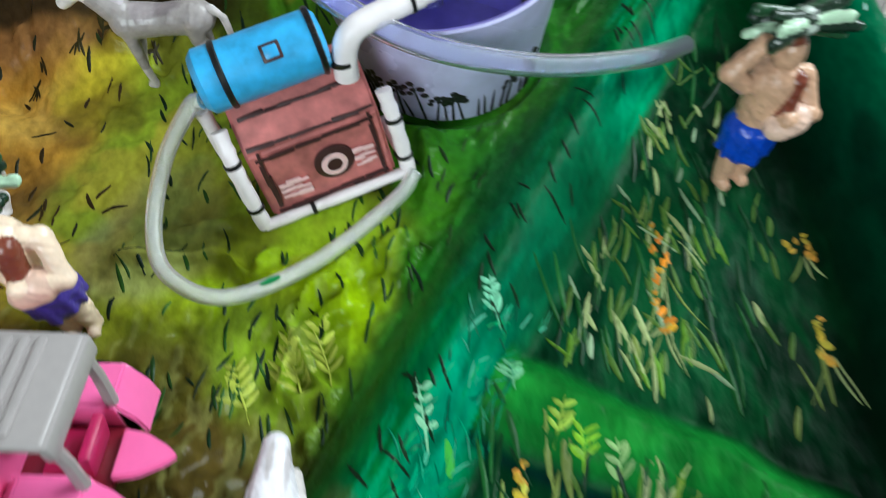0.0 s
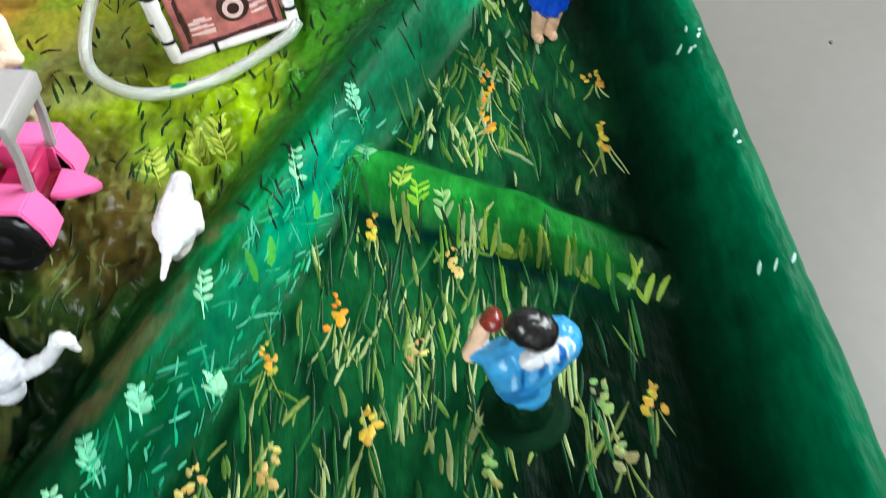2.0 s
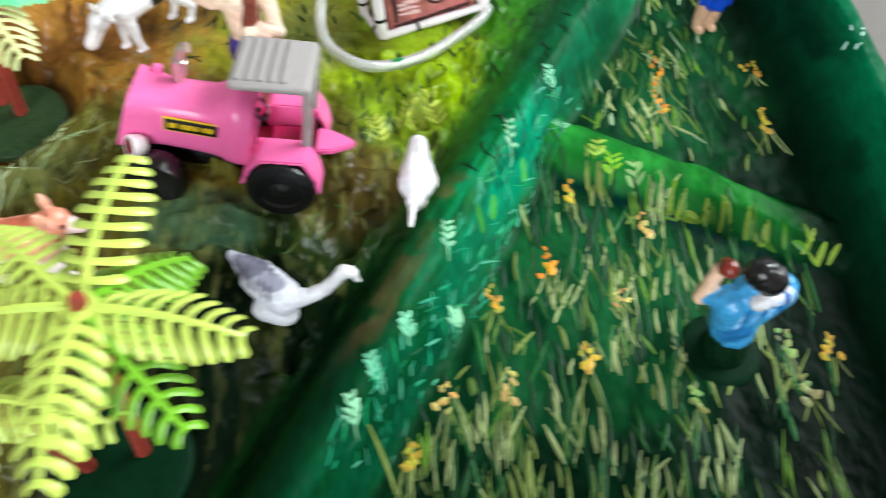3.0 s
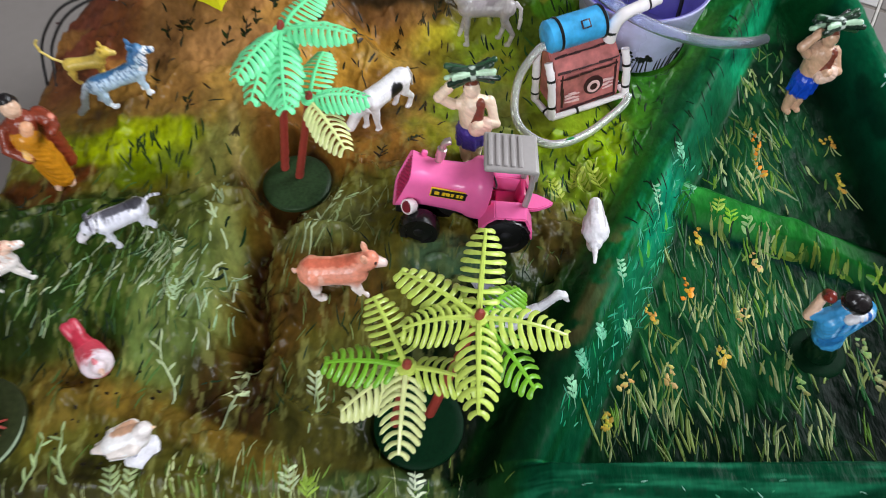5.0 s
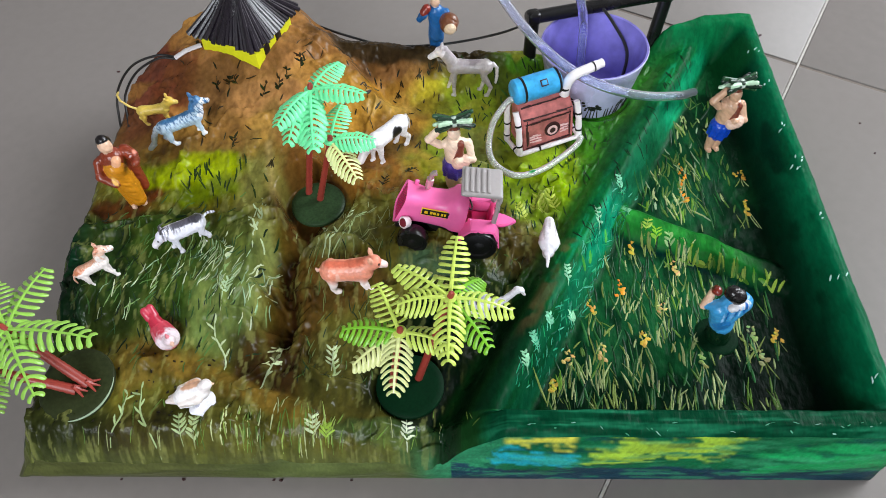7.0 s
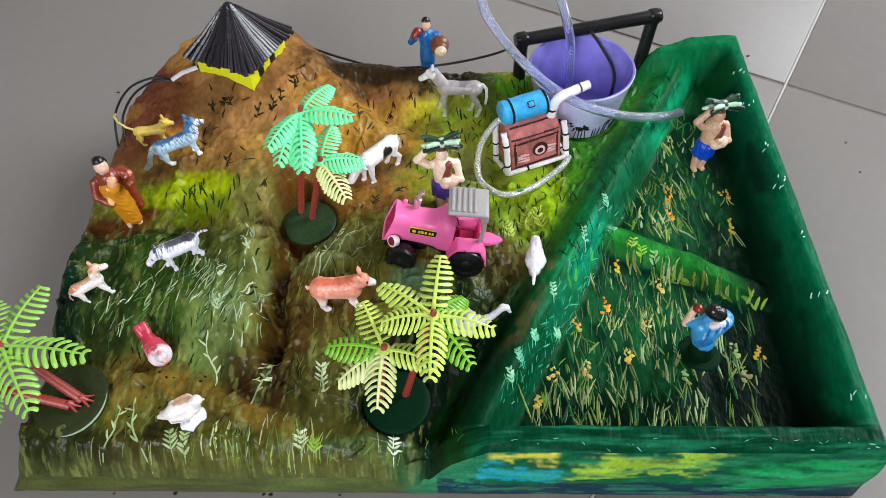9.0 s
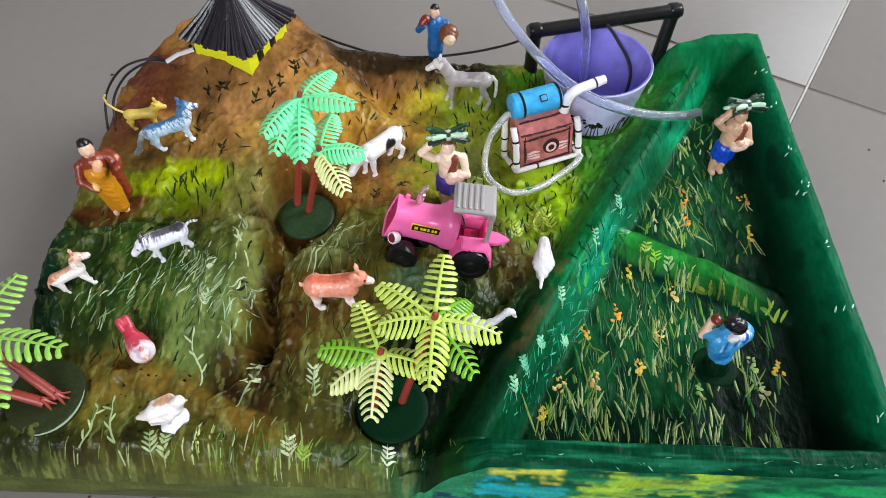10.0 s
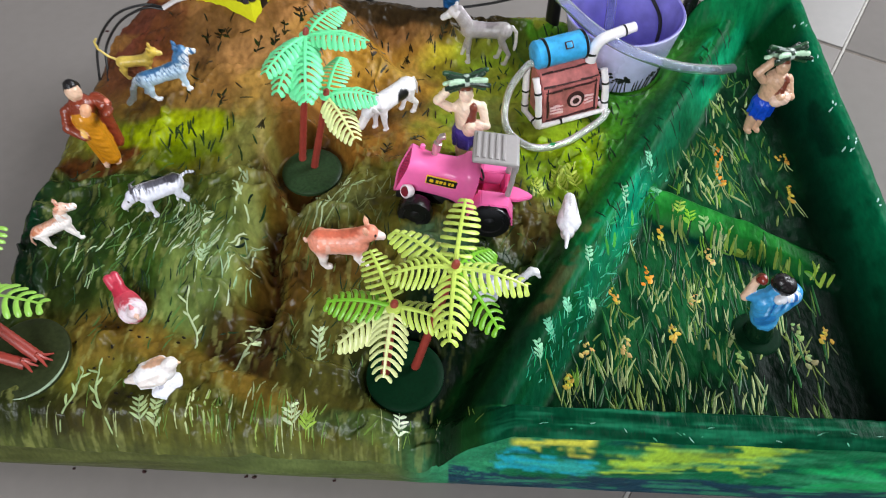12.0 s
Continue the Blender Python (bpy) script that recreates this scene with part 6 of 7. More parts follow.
def four_legs(hip, chest, belly, zc, r, leg_r, feet, coat, legs, neck, head, muzzle, ears, tail, horns=None, hoof=None, hock=0.10):
    """Limbs of a four-legged toy, head towards +x. hip, chest: x of the two ends of the trunk; belly: the waist's share of r;
    feet: x of the hind pair and of the fore pair; neck: (x, z, radius); head: (x, z, radius, colour); muzzle: (x, z, radius, colour)."""
    L = chest - hip
    mid = (hip + chest) / 2
    out = [((hip, 0, zc), (mid, 0, zc - 0.05 * r), 0.94 * r, belly * r, coat), ((mid, 0, zc - 0.05 * r), (chest, 0, zc), belly * r, r, coat)]
    for s in (-1, 1):
        y = s * 0.52 * r
        out.append(((hip + 0.02 * L, 0.8 * y, zc + 0.05 * r), (hip + 0.05 * L, 1.05 * y, zc - 0.75 * r), 0.66 * r, 0.46 * r, coat))
        out.append(((chest, 0.8 * y, zc + 0.05 * r), (chest, 1.05 * y, zc - 0.75 * r), 0.60 * r, 0.40 * r, coat))
        hx, fx = (feet[0], feet[2]) if s < 0 else (feet[1], feet[3])
        knee, ankle = zc - 1.0 * r, 0.42 * (zc - r) + 0.001
        out.append(((hip + 0.06 * L, 1.1 * y, knee), (hx - hock * L, 1.1 * y, ankle), 1.5 * leg_r, 0.95 * leg_r, coat))
        out.append(((hx - hock * L, 1.1 * y, ankle), (hx, 1.1 * y, 0.8 * leg_r), 0.95 * leg_r, 0.8 * leg_r, legs))
        out.append(((hx, 1.1 * y, 0.8 * leg_r), (hx + 0.9 * leg_r, 1.1 * y, 0.75 * leg_r), 0.95 * leg_r, 0.8 * leg_r, hoof or legs))
        out.append(((chest, 1.1 * y, knee), ((chest + fx) / 2 + 0.02 * L, 1.1 * y, ankle), 1.35 * leg_r, 0.95 * leg_r, coat))
        out.append((((chest + fx) / 2 + 0.02 * L, 1.1 * y, ankle), (fx, 1.1 * y, 0.8 * leg_r), 0.95 * leg_r, 0.8 * leg_r, legs))
        out.append(((fx, 1.1 * y, 0.8 * leg_r), (fx + 0.9 * leg_r, 1.1 * y, 0.75 * leg_r), 0.95 * leg_r, 0.8 * leg_r, hoof or legs))
    out.append(((chest + 0.02 * L, 0, zc + 0.30 * r), (neck[0], 0, neck[1]), 0.80 * r, neck[2], coat))
    out.append(((neck[0], 0, neck[1]), (head[0], 0, head[1]), neck[2], head[2], head[3]))
    out.append(((head[0], 0, head[1] - 0.1 * head[2]), (muzzle[0], 0, muzzle[1]), 0.82 * head[2], muzzle[2], muzzle[3]))
    length, spread, up, ear_rgb = ears
    for s in (-1, 1):
        e = Vector((head[0] - 0.45 * head[2], s * 0.62 * head[2], head[1] + 0.62 * head[2]))
        tip = e + Vector((-0.2 * length, s * spread * length, up * length))
        out.append((tuple(e), tuple(e.lerp(tip, 0.55)), 0.30 * head[2], 0.36 * head[2], ear_rgb))
        out.append((tuple(e.lerp(tip, 0.55)), tuple(tip), 0.34 * head[2], 0.08 * head[2], ear_rgb))
        if horns:
            long, back, rgb = horns
            h = Vector((head[0] - 0.2 * head[2], s * 0.34 * head[2], head[1] + 0.85 * head[2]))
            bend = h + Vector((-0.2 * back * long, s * 0.10 * long, 0.6 * long))
            out += [(tuple(h), tuple(bend), 0.22 * head[2], 0.18 * head[2], rgb), (tuple(bend), tuple(bend + Vector((-back * long, s * 0.05 * long, 0.25 * long))), 0.18 * head[2], 0.07 * head[2], rgb)]
    points, tail_r, tail_rgb = tail
    for a, b in zip(points, points[1:]):
        out.append(((a[0], 0, a[1]), (b[0], 0, b[1]), tail_r, tail_r * 0.8, tail_rgb))
    return out


WHITE, PINKISH = (246, 242, 246), (244, 214, 206)
ANIMALS = "toy farm animals"
RUSSET = (232, 148, 122)
sculpt("toy_pig", four_legs(-0.0140, 0.0120, 0.88, 0.0205, 0.0090, 0.0026, (-0.0110, -0.0170, 0.0150, 0.0110), RUSSET, (246, 220, 212), (0.0185, 0.0270, 0.0058), (0.0225, 0.0285, 0.0054, RUSSET), (0.0302, 0.0252, 0.0026, PINKISH), (0.0066, 0.25, 1.0, (232, 168, 140)),
       (((-0.021, 0.0215), (-0.0245, 0.0235), (-0.0240, 0.0205)), 0.0010, (236, 190, 170))),
       [((-0.001, 0, 0.0295), (0.022, 0.0045, 0.0030), (208, 108, 82)), ((0.0262, 0.0040, 0.0298), (0.0010, 0.0012, 0.0011), (30, 20, 24)), ((0.0262, -0.0040, 0.0298), (0.0010, 0.0012, 0.0011), (30, 20, 24)), ((-0.0075, -0.0065, 0.019), (0.0020, 0.004, 0.006), (236, 176, 156))],
       stand(0.2590, 0.1650, 3, 0.90, drop=0.0004) @ Matrix.Diagonal((0.96, 1.04, 1.12, 1)), "orange-brown toy pig with white belly and pink snout", "toy pig", ANIMALS, rough=0.0002, under=((252, 236, 232), 0.0115, 0.0215))
sculpt("toy_cow", four_legs(-0.0170, 0.0125, 0.92, 0.0250, 0.0080, 0.0022, (-0.0150, -0.0190, 0.0140, 0.0110), WHITE, (232, 226, 228), (0.0205, 0.0265, 0.0048), (0.0245, 0.0245, 0.0048, WHITE), (0.0320, 0.0165, 0.0034, (236, 226, 226)), (0.0060, 1.3, 0.1, (226, 218, 218)),
       (((-0.0245, 0.0290), (-0.0275, 0.0220), (-0.0275, 0.0120)), 0.0010, (232, 226, 228)), horns=(0.0050, 0.2, (214, 204, 190))),
       [((0.0075, -0.0065, 0.0285), (0.0030, 0.004, 0.0034), (22, 22, 26)), ((-0.0095, -0.0070, 0.0225), (0.0040, 0.004, 0.0085), (22, 22, 26)), ((-0.0125, -0.0065, 0.0275), (0.0040, 0.004, 0.004), (22, 22, 26)), ((-0.006, 0.0070, 0.025), (0.006, 0.005, 0.006), (24, 22, 24))],
       stand(0.2780, 0.2965, -131, 0.93), "white toy cow with black patches grazing", "toy cow", ANIMALS)
PALE_GREY = (166, 158, 156)
sculpt("toy_horse", four_legs(-0.0165, 0.0130, 0.86, 0.0330, 0.0078, 0.0021, (-0.0120, -0.0190, 0.0200, 0.0130), PALE_GREY, (200, 192, 188), (0.0225, 0.0475, 0.0050), (0.0270, 0.0500, 0.0046, (220, 212, 212)), (0.0355, 0.0435, 0.0028, (232, 228, 228)), (0.0050, 0.15, 1.0, (214, 206, 206)),
       (((-0.0235, 0.0370), (-0.0270, 0.0320), (-0.0275, 0.0220), (-0.0265, 0.0140)), 0.0017, (214, 206, 204))) + [((0.0140, 0, 0.0415), (0.0215, 0, 0.0535), 0.0030, 0.0024, (190, 180, 184)), ((0.0215, 0, 0.0535), (0.0262, 0, 0.0555), 0.0020, 0.0010, (196, 186, 188))],
       [((-0.0030, 0, 0.0410), (0.0085, 0.0075, 0.0040), (140, 130, 132)), ((0.0045, 0, 0.0390), (0.0050, 0.0090, 0.0050), (164, 154, 156)), ((0.0300, -0.0040, 0.0500), (0.0009, 0.001, 0.0009), (60, 54, 58))],
       stand(0.3435, 0.3745, 178, 0.90), "pale grey toy horse with a darker back", "toy horse", ANIMALS, rough=0.0002)
DOG = (186, 208, 228)
sculpt("toy_dog", four_legs(-0.0150, 0.0120, 0.90, 0.0190, 0.0068, 0.0020, (-0.0115, -0.0160, 0.0125, 0.0095), DOG, (236, 240, 248), (0.0165, 0.0285, 0.0054), (0.0185, 0.0325, 0.0047, (214, 226, 240)), (0.0275, 0.0288, 0.0021, (246, 246, 250)), (0.0052, 0.25, 1.0, (58, 104, 150)),
       (((-0.0205, 0.0205), (-0.0255, 0.0140), (-0.0290, 0.0070), (-0.0335, 0.0040)), 0.0027, (214, 226, 240))) + [((0.0150, 0, 0.0215), (0.0185, 0, 0.0280), 0.0058, 0.0044, (240, 242, 250))],
       [((-0.008, 0.0, 0.0255), (0.010, 0.0045, 0.0025), (72, 118, 160)), ((0.006, 0.0, 0.0270), (0.010, 0.0045, 0.0030), (64, 110, 154)), ((0.0165, 0, 0.0350), (0.0052, 0.007, 0.005), (58, 104, 150)), ((0.0215, 0, 0.0352), (0.0030, 0.004, 0.0024), (96, 140, 180)), ((0.0135, 0, 0.0290), (0.004, 0.006, 0.006), (74, 120, 164))],
       stand(0.1225, 0.2925, 24, 0.92, lean=(0, -7)), "blue-grey toy dog with white legs and muzzle", "toy dog", ANIMALS, rough=0.0005, streak=((54, 98, 142), 0.0125, 0.0260))
MUSTARD = (214, 184, 84)
sculpt("toy_dog", four_legs(-0.0120, 0.0090, 0.86, 0.0165, 0.0056, 0.0017, (-0.0105, -0.0150, 0.0120, 0.0070), MUSTARD, (204, 172, 86), (0.0140, 0.0225, 0.0042), (0.0165, 0.0245, 0.0044, (222, 190, 80)), (0.0225, 0.0225, 0.0022, (222, 192, 100)), (0.0045, 0.3, 1.0, (206, 172, 72)),
       (((-0.0160, 0.0200), (-0.0215, 0.0240), (-0.0270, 0.0320), (-0.0275, 0.0390), (-0.0250, 0.0420)), 0.0012, (216, 190, 104))), [((0.0040, 0, 0.0125), (0.010, 0.010, 0.003), (176, 142, 70))],
       stand(0.0930, 0.3120, 10, 0.82), "mustard yellow toy dog with a raised tail", "toy dog", ANIMALS, rough=0.0002)
COOL_WHITE = (240, 238, 252)
sculpt("toy_goat", four_legs(-0.0135, 0.0105, 0.94, 0.0190, 0.0066, 0.0018, (-0.0120, -0.0150, 0.0130, 0.0085), COOL_WHITE, (236, 232, 244), (0.0165, 0.0215, 0.0044), (0.0200, 0.0200, 0.0042, COOL_WHITE), (0.0270, 0.0145, 0.0026, (242, 236, 244)), (0.0052, 1.1, -0.1, (200, 196, 210)),
       (((-0.0190, 0.0225), (-0.0232, 0.0240), (-0.0285, 0.0225)), 0.0011, COOL_WHITE), horns=(0.0075, 0.9, (70, 66, 70))) + [((0.0262, 0, 0.0130), (0.0268, 0, 0.0095), 0.0010, 0.0005, (236, 230, 238))],
       [((-0.003, 0, 0.0250), (0.017, 0.0034, 0.0022), (96, 94, 104)), ((-0.012, 0, 0.0246), (0.006, 0.005, 0.003), (60, 58, 66)), ((0.0235, 0.0030, 0.0195), (0.001, 0.0012, 0.001), (30, 28, 34)), ((0.0235, -0.0030, 0.0195), (0.001, 0.0012, 0.001), (30, 28, 34))],
       stand(0.1400, 0.1970, -148, 0.92) @ Matrix.Diagonal((0.90, 1.08, 1.10, 1)), "white toy goat with a dark grey back", "toy goat", ANIMALS, rough=0.0004, streak=((84, 82, 92), 0.0205, 0.0255))
sculpt("toy_calf", four_legs(-0.0125, 0.0070, 0.90, 0.0200, 0.0062, 0.0018, (-0.0100, -0.0135, 0.0100, 0.0065), (244, 234, 230), (240, 234, 232), (0.0098, 0.0295, 0.0046), (0.0130, 0.0318, 0.0044, (234, 198, 178)), (0.0205, 0.0285, 0.0028, (246, 238, 236)), (0.0050, 0.8, 0.7, (214, 140, 110)),
       (((-0.0180, 0.0215), (-0.0210, 0.0160), (-0.0210, 0.0110)), 0.0010, (224, 176, 150)), horns=(0.0040, 0.3, (196, 110, 84))),
       [((-0.013, 0.0, 0.0240), (0.008, 0.0055, 0.0040), (206, 128, 92)), ((-0.002, 0.0, 0.0255), (0.010, 0.004, 0.003), (216, 156, 126)), ((0.0085, 0, 0.0320), (0.004, 0.004, 0.004), (204, 130, 100)), ((0.0165, -0.0030, 0.0325), (0.0009, 0.001, 0.0009), (40, 26, 24))],
       stand(0.0865, 0.1670, 28, 0.80, lean=(0, -12)), "white and rusty brown toy calf", "toy calf", ANIMALS, rough=0.0003, streak=((226, 182, 160), 0.0200, 0.0260))

BIRD = "toy poultry"
sculpt("toy_hen", [((-0.003, 0, 0.0100), (0.006, 0, 0.0105), 0.0080, 0.0090, (200, 66, 84)), ((-0.007, 0, 0.013), (-0.013, 0, 0.0175), 0.0058, 0.0040, (176, 40, 62)), ((-0.013, -0.0016, 0.0175), (-0.0175, -0.0022, 0.0215), 0.0036, 0.0030, (196, 58, 80)), ((-0.013, 0.0016, 0.0175), (-0.0175, 0.0022, 0.0215), 0.0036, 0.0030, (196, 58, 80))] + [((0.008, 0, 0.012), (0.0125, 0, 0.016), 0.0062, 0.0046, (230, 208, 214)), ((0.015, 0, 0.017), (0.0190, 0, 0.0155), 0.0022, 0.0008, (214, 170, 150)), ((0.0125, 0, 0.0205), (0.0105, 0, 0.0212), 0.0014, 0.001, (226, 130, 140)), ((0.0, 0, 0.001), (0.006, 0, 0.001), 0.005, 0.005, (216, 206, 200)), ((0.0, 0, 0.001), (0, 0, 0.008), 0.004, 0.005, (214, 190, 190))],
       [((0.0085, 0, 0.012), (0.0075, 0.010, 0.008), (244, 226, 234)), ((0.001, -0.007, 0.013), (0.005, 0.003, 0.003), (226, 120, 136))], stand(0.134, 0.1265, -48, 0.93), "crimson toy hen with a white breast", "toy hen", BIRD)
sculpt("toy_duck", [((-0.0070, 0, 0.0165), (0.0050, 0, 0.0195), 0.0078, 0.0074, (248, 242, 242)), ((-0.0110, 0, 0.0160), (-0.0195, 0, 0.0150), 0.0050, 0.0018, (236, 222, 216)), ((-0.0110, 0.003, 0.0150), (-0.0185, 0.004, 0.0135), 0.0034, 0.0012, (240, 230, 226)), ((0.0070, 0, 0.0215), (0.0105, 0, 0.0255), 0.0058, 0.0046, (240, 230, 228)), ((0.0125, 0, 0.0258), (0.0160, 0, 0.0246), 0.0018, 0.0008, (222, 186, 150)),
                    ((-0.001, -0.003, 0.0150), (-0.001, -0.004, 0.0036), 0.0016, 0.0012, (176, 174, 186)), ((0.003, 0.003, 0.0150), (0.004, 0.002, 0.0036), 0.0016, 0.0012, (176, 174, 186))]
       + [((-0.005 + 0.0018 * k, -0.0060 - 0.0008 * k, 0.0026), (-0.005 + 0.0018 * k, 0.0040, 0.0026), 0.0028, 0.0028, (242, 240, 248)) for k in range(9)]
       + [limb for s in (-1, 1) for limb in (((-0.0090, s * 0.0060, 0.0178), (0.0030, s * 0.0066, 0.0200), 0.0030, 0.0040, (240, 228, 222)),) + tuple(((-0.0105 + 0.001 * k, s * 0.0078, 0.0155 + 0.0019 * k), (-0.0020 + 0.001 * k, s * 0.0090, 0.0167 + 0.0019 * k), 0.0008, 0.0011, (252, 250, 252)) for k in range(3))],
       [((0.001, 0.0045, 0.0250), (0.010, 0.0050, 0.0040), (222, 172, 140)), ((-0.0050, -0.0090, 0.0185), (0.005, 0.0022, 0.0012), (196, 182, 178))], stand(0.1655, 0.0805, 16, 0.88), "white toy duck with a tan back on its stand", "toy duck", BIRD, rough=0.0002)
sculpt("toy_goose", [((-0.0190, 0, 0.0160), (-0.0060, 0, 0.0130), 0.0040, 0.0072, (236, 232, 238)), ((-0.0060, 0, 0.0130), (-0.0005, 0, 0.0115), 0.0072, 0.0082, (236, 232, 238)), ((-0.0005, 0, 0.0115), (0.0075, -0.0005, 0.0105), 0.0082, 0.0040, (236, 232, 238)), ((0.0075, -0.0005, 0.0105), (0.0105, -0.001, 0.0100), 0.0040, 0.0022, (238, 234, 240)), ((0.0105, -0.001, 0.0100), (0.0195, -0.0015, 0.0080), 0.0020, 0.0011, (240, 236, 240)), ((-0.012, 0.0040, 0.0085), (-0.004, 0.0058, 0.0075), 0.0030, 0.0036, (214, 206, 204)), ((-0.006, 0, 0.003), (0.003, 0, 0.003), 0.0050, 0.0050, (186, 178, 170)), ((-0.012, -0.0040, 0.0085), (-0.004, -0.0050, 0.0075), 0.0030, 0.0034, (206, 196, 204))],
       [((-0.0140, 0, 0.0185), (0.006, 0.0010, 0.004), (206, 198, 200)), ((-0.0100, 0.0045, 0.0170), (0.010, 0.0009, 0.004), (204, 196, 200)), ((-0.0100, -0.0045, 0.0170), (0.010, 0.0009, 0.004), (204, 196, 200))], stand(0.4010, 0.1985, -93, 0.92), "white toy goose with grey wings and a pointed beak", "toy goose", BIRD, rough=0.0003)
sculpt("toy_swan", [((-0.0065, 0.0050, 0.0125), (0.0050, -0.0030, 0.0105), 0.0080, 0.0082, (206, 206, 216)), ((-0.0100, 0.0075, 0.0140), (-0.0185, 0.0125, 0.0180), 0.0062, 0.0022, (180, 180, 192)), ((0.0070, -0.0040, 0.0115), (0.0150, -0.0030, 0.0115), 0.0058, 0.0036, (216, 214, 222)), ((0.0150, -0.0030, 0.0115), (0.0225, -0.001, 0.0145), 0.0035, 0.0030, (224, 222, 228)), ((0.0225, -0.001, 0.0145), (0.0285, 0.0005, 0.0215), 0.0029, 0.0027, (226, 224, 230)),
                    ((0.0285, 0.0005, 0.0215), (0.0315, 0.0010, 0.0265), 0.0027, 0.0028, (228, 226, 232)), ((0.0315, 0.0010, 0.0265), (0.0350, 0.0005, 0.0272), 0.0031, 0.0028, (230, 228, 232)), ((0.0350, 0.0005, 0.0268), (0.0380, -0.001, 0.0232), 0.0022, 0.0012, (210, 206, 208)), ((-0.004, -0.004, 0.002), (0.005, -0.006, 0.002), 0.0058, 0.0058, (206, 206, 212)), ((0.000, -0.002, 0.002), (0.000, -0.002, 0.008), 0.005, 0.005, (196, 196, 204))],
       [((-0.0090, 0.0065, 0.0205), (0.010, 0.0065, 0.0045), (112, 112, 128)), ((0.0020, -0.0010, 0.0195), (0.007, 0.005, 0.003), (140, 140, 156))] + [((-0.0135 + 0.0028 * k, 0.0095 - 0.0020 * k + side * 0.0050, 0.0165), (0.0009, 0.0034, 0.0040), (88, 88, 104)) for k in range(6) for side in (-1, 1)], stand(0.3475, 0.1550, -4, 0.87), "grey and white toy swan with a long neck", "toy swan", BIRD, rough=0.0005)

# painted figures: one plain moulded shape each
SKIN, HAIR = (226, 186, 158), (24, 20, 22)
PEOPLE = "painted village figures"


def villager(tall, top, low, skin=SKIN, hair=HAIR, arms=(), extra=(), legs=None, skirt=1.0):
    H = tall
    out = [((0, 0, 0.30 * H), (0, 0, 0.46 * H), 0.125 * H * skirt, 0.115 * H, low), ((0, 0, 0.48 * H), (0, 0, 0.72 * H), 0.108 * H, 0.122 * H, top), ((0, -0.105 * H, 0.735 * H), (0, 0.105 * H, 0.735 * H), 0.056 * H, 0.056 * H, top),
           ((0, 0, 0.78 * H), (0.01 * H, 0, 0.86 * H), 0.050 * H, 0.055 * H, skin), ((0.012 * H, 0, 0.885 * H), (0.012 * H, 0, 0.915 * H), 0.075 * H, 0.072 * H, skin), ((-0.016 * H, 0, 0.925 * H), (-0.005 * H, 0, 0.955 * H), 0.078 * H, 0.066 * H, hair)]
    for s in (-1, 1):
        out.append(((0, s * 0.055 * H, 0.30 * H), (0.005 * H, s * 0.05 * H, 0.035 * H), 0.075 * H * skirt, 0.048 * H, legs or low))
        out.append(((0.0, s * 0.05 * H, 0.03 * H), (0.06 * H, s * 0.055 * H, 0.025 * H), 0.042 * H, 0.034 * H, skin))
    for chain in arms:
        for (a, rgb), (b, _) in zip(chain, chain[1:]):
            out.append((tuple(H * v for v in a), tuple(H * v for v in b), 0.050 * H, 0.042 * H, rgb))
    for a, b, ra, rb, rgb in extra:
        out.append((tuple(H * v for v in a), tuple(H * v for v in b), ra * H, rb * H, rgb))
    return out


RUST, OCHRE = (128, 52, 30), (198, 130, 24)
# the spots put gloss highlights into the robe's colour
sculpt("village_figure", villager(0.070, RUST, OCHRE, arms=([((0, -0.15, 0.72), RUST), ((0.06, -0.20, 0.58), RUST), ((0.15, -0.09, 0.48), SKIN)], [((0, 0.15, 0.73), RUST), ((0.10, 0.21, 0.66), RUST), ((0.20, 0.20, 0.69), SKIN)]),
       extra=(((0.095, 0.03, 0.74), (0.115, -0.07, 0.50), 0.052, 0.052, (222, 164, 126)), ((0.06, -0.02, 0.62), (0.065, 0.03, 0.12), 0.115, 0.085, OCHRE), ((-0.06, 0.12, 0.66), (-0.03, 0.14, 0.20), 0.085, 0.065, RUST), ((-0.02, 0.15, 0.74), (0.05, 0.20, 0.69), 0.065, 0.065, RUST))), [((0.006, -0.016, 0.052), (0.003, 0.003, 0.004), (206, 120, 104)), ((0.006, 0.018, 0.053), (0.004, 0.003, 0.003), (214, 132, 110)), ((0.011, -0.006, 0.034), (0.002, 0.002, 0.008), (226, 176, 96))],
       stand(0.0925, 0.2350, -62, 0.95, lean=(-2, -4)), "figurine in a rust robe and ochre skirt with black hair", "figurine", PEOPLE, rough=0.0005)
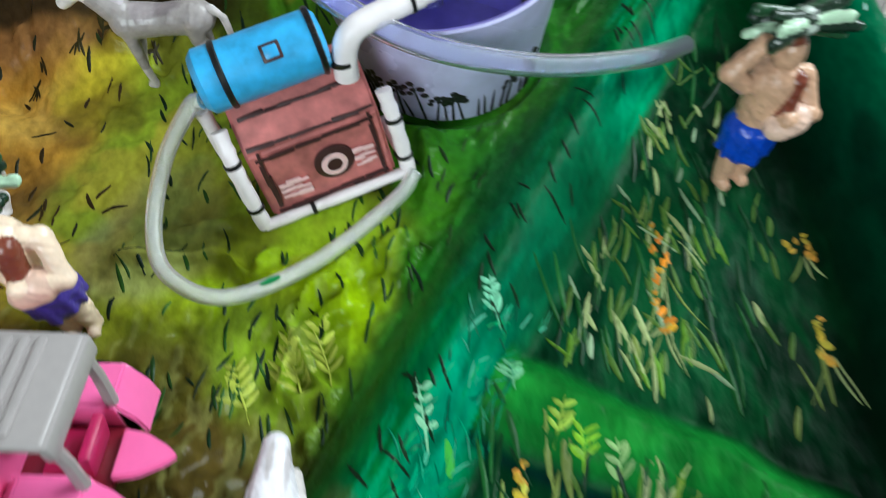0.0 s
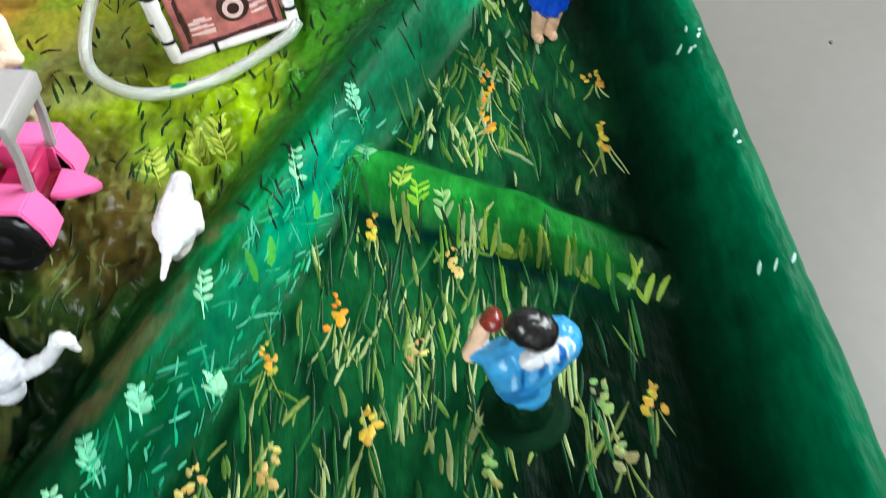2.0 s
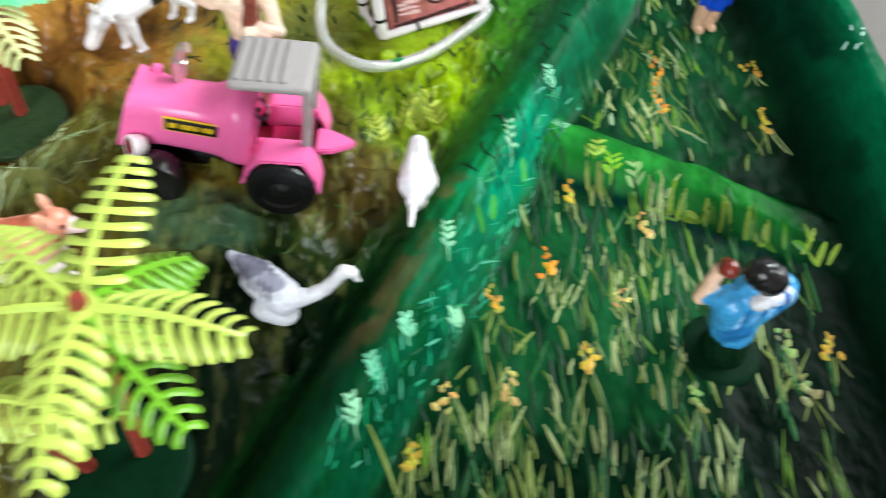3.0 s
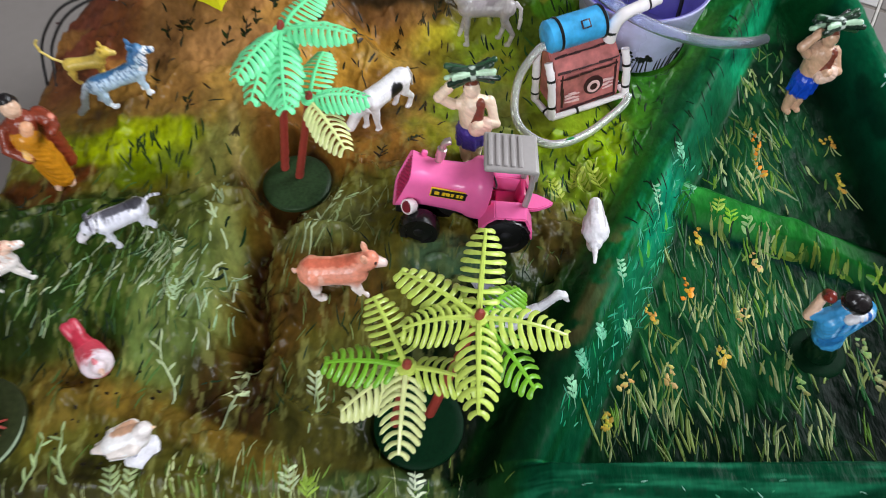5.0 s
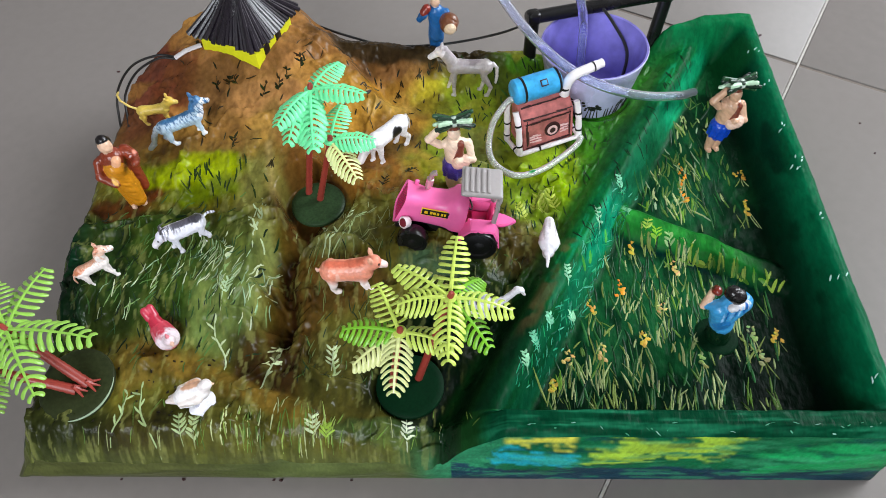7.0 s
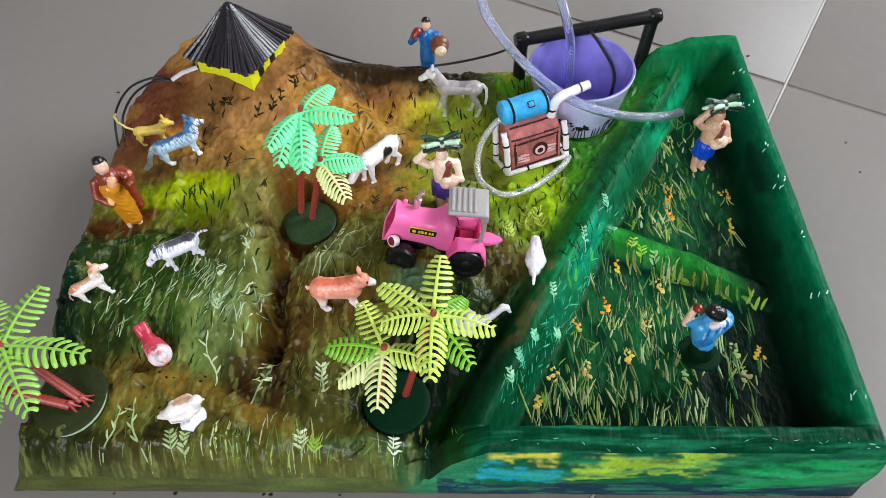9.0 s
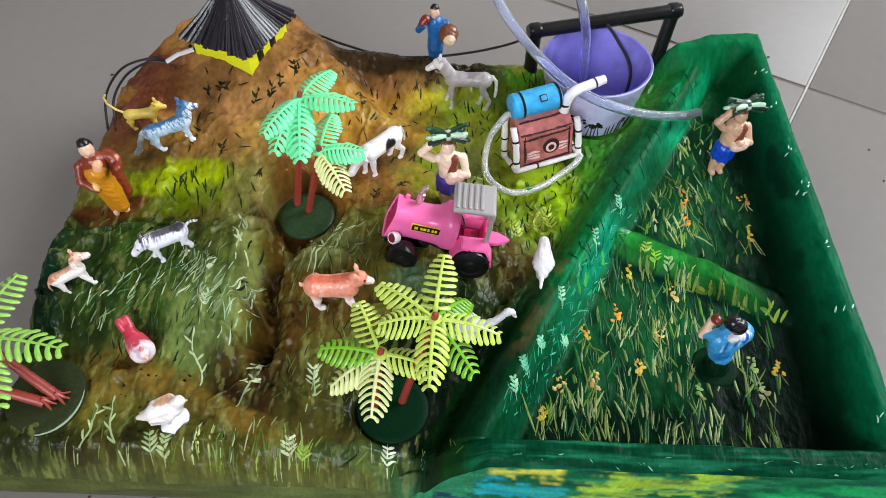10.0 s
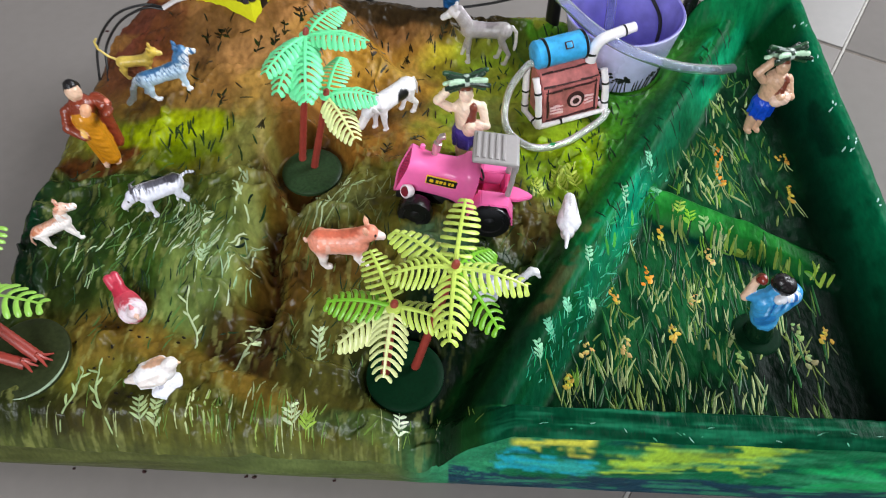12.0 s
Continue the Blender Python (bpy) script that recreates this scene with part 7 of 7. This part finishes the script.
for where, turn, cloth, skin, tall, lean, slim, tip in (((0.3320, 0.2615), -80, (74, 58, 150), (246, 220, 194), 0.066, (0, 0), 0.95, "purple"), ((0.5465, 0.3165), -74, (22, 70, 190), (206, 164, 134), 0.066, (0, 4), 0.95, "blue")):
    sculpt("village_figure", villager(tall, skin, cloth, skin, (110, 56, 36), legs=skin, arms=([((0, -0.17, 0.74), skin), ((0.02, -0.30, 0.86), skin), ((0.02, -0.17, 1.0), skin)], [((0, 0.17, 0.72), skin), ((0.12, 0.20, 0.56), skin), ((0.16, 0.02, 0.60), skin)]),
           extra=(((0.07, 0.06, 0.76), (0.12, 0.02, 0.55), 0.055, 0.05, (120, 60, 44)), ((0.13, 0.10, 0.56), (0.14, 0.02, 0.54), 0.08, 0.075, (232, 196, 176)), ((0, -0.02, 0.40), (0, 0.02, 0.40), 0.128, 0.128, cloth), ((0.0, -0.06, 0.36), (0.005, -0.055, 0.30), 0.09, 0.080, cloth), ((0.0, 0.06, 0.36), (0.005, 0.055, 0.30), 0.09, 0.080, cloth), ((0.10, -0.01, 0.44), (0.11, 0.0, 0.26), 0.035, 0.03, cloth)) + tuple(((0.115 * math.cos(a), 0.125 * math.sin(a), 0.42), (0.105 * math.cos(a), 0.13 * math.sin(a), 0.27), 0.024, 0.022, cloth) for a in (-1.9, -1.3, -0.7, 0.7, 1.3, 1.9))
           + tuple(((0.050 * math.cos(k * 0.7), side * 0.015, 1.06 + 0.034 * math.sin(k * 0.7)), (0.11 * math.cos(k * 0.7) - 0.01, side * (0.185 + 0.03 * math.cos(k * 2.1)), 1.055 + 0.075 * math.sin(k * 0.7)), 0.020, 0.026, ((20, 44, 30), (190, 222, 190), (26, 50, 34), (40, 78, 50), (14, 26, 20))[k % 5]) for side in (-1, 1) for k in range(9))
           + tuple(((0.06 * math.cos(k * 0.8), -0.012, 1.06 + 0.045 * math.sin(k * 0.8)), (0.06 * math.cos(k * 0.8), 0.012, 1.06 + 0.045 * math.sin(k * 0.8)), 0.020, 0.020, ((176, 190, 178), (40, 60, 46))[k % 2]) for k in range(8))), [],
           stand(*where, turn, lean=lean) @ Matrix.Diagonal((slim, slim, 1, 1)), f"bare-chested figurine in {tip} shorts with a green bundle on its head", "figurine", PEOPLE, rough=0.0005)
BLUE = (30, 96, 160)
sculpt("village_figure", villager(0.056, BLUE, (36, 92, 150), arms=([((0, -0.17, 0.73), BLUE), ((0.08, -0.24, 0.62), BLUE), ((0.18, -0.14, 0.76), SKIN)], [((0, 0.17, 0.73), BLUE), ((0.07, 0.24, 0.58), BLUE), ((0.15, 0.2, 0.5), SKIN)]),
       extra=(((0.12, -0.12, 0.84), (0.16, -0.16, 0.80), 0.07, 0.06, (130, 44, 34)), ((0.10, 0.22, 0.60), (0.14, 0.22, 0.58), 0.15, 0.14, (112, 66, 40)), ((0.20, 0.24, 0.58), (0.21, 0.24, 0.58), 0.10, 0.10, (216, 190, 160))), hair=HAIR), [],
       stand(0.3155, 0.4165, -95, drop=0.001), "figurine in blue holding a brown basket", "figurine", PEOPLE, rough=0.0005)
SKYBLUE = (66, 150, 205)
# streak spots: pale highlights and deeper blue put into the dress's paint
sculpt("village_figure", villager(0.056, SKYBLUE, SKYBLUE, arms=([((0, -0.17, 0.73), (150, 190, 214)), ((0.08, -0.22, 0.56), (140, 190, 220)), ((0.14, -0.18, 0.46), SKIN)], [((0, 0.17, 0.73), SKYBLUE), ((0.10, 0.25, 0.66), SKIN), ((0.14, 0.16, 0.84), SKIN)]),
       extra=(((0.10, 0.14, 0.90), (0.14, 0.12, 0.86), 0.055, 0.05, (120, 40, 30)), ((0.0, -0.15, 0.69), (0.0, 0.02, 0.40), 0.12, 0.11, SKYBLUE), ((0.0, 0.12, 0.68), (0.0, 0.07, 0.36), 0.11, 0.10, SKYBLUE), ((0.0, 0.02, 0.44), (0.0, 0.06, 0.32), 0.13, 0.09, SKYBLUE), ((-0.09, 0.03, 0.78), (-0.08, -0.14, 0.76), 0.050, 0.055, (222, 220, 226)), ((-0.035, -0.025, 0.92), (-0.01, 0.025, 0.96), 0.098, 0.092, HAIR), ((0.0, 0.0, 0.24), (0.0, 0.0, 0.03), 0.11, 0.15, (8, 38, 20))), legs=(10, 40, 22)), [((-0.008, -0.0040 + 0.0026 * k, 0.0400 - 0.0016 * k), (0.0045, 0.0008 + 0.0002 * (k % 3), 0.0065), ((150, 200, 246), (36, 104, 178), (112, 176, 236), (30, 96, 170))[k % 4]) for k in range(-2, 5)] + [((-0.006, 0.0050, 0.0245), (0.006, 0.0060, 0.0055), (44, 116, 178))],
       stand(0.5150, 0.1350, 105, 1.04, lean=(0, -4)), "figurine in a light blue dress with black hair", "figurine", PEOPLE, rough=0.0005)
bm = bmesh.new()
disc(bm, 0.0155, 0.0014)
ob = new("figure_stand", mesh_of("figure_stand", bm, M_STAND))
ob.matrix_world = Matrix.Translation((0.5140, 0.1350, float(ground(0.5140, 0.1350)) - 0.0010))
tagged(ob, "dark green round stand under the blue figurine", "stand")
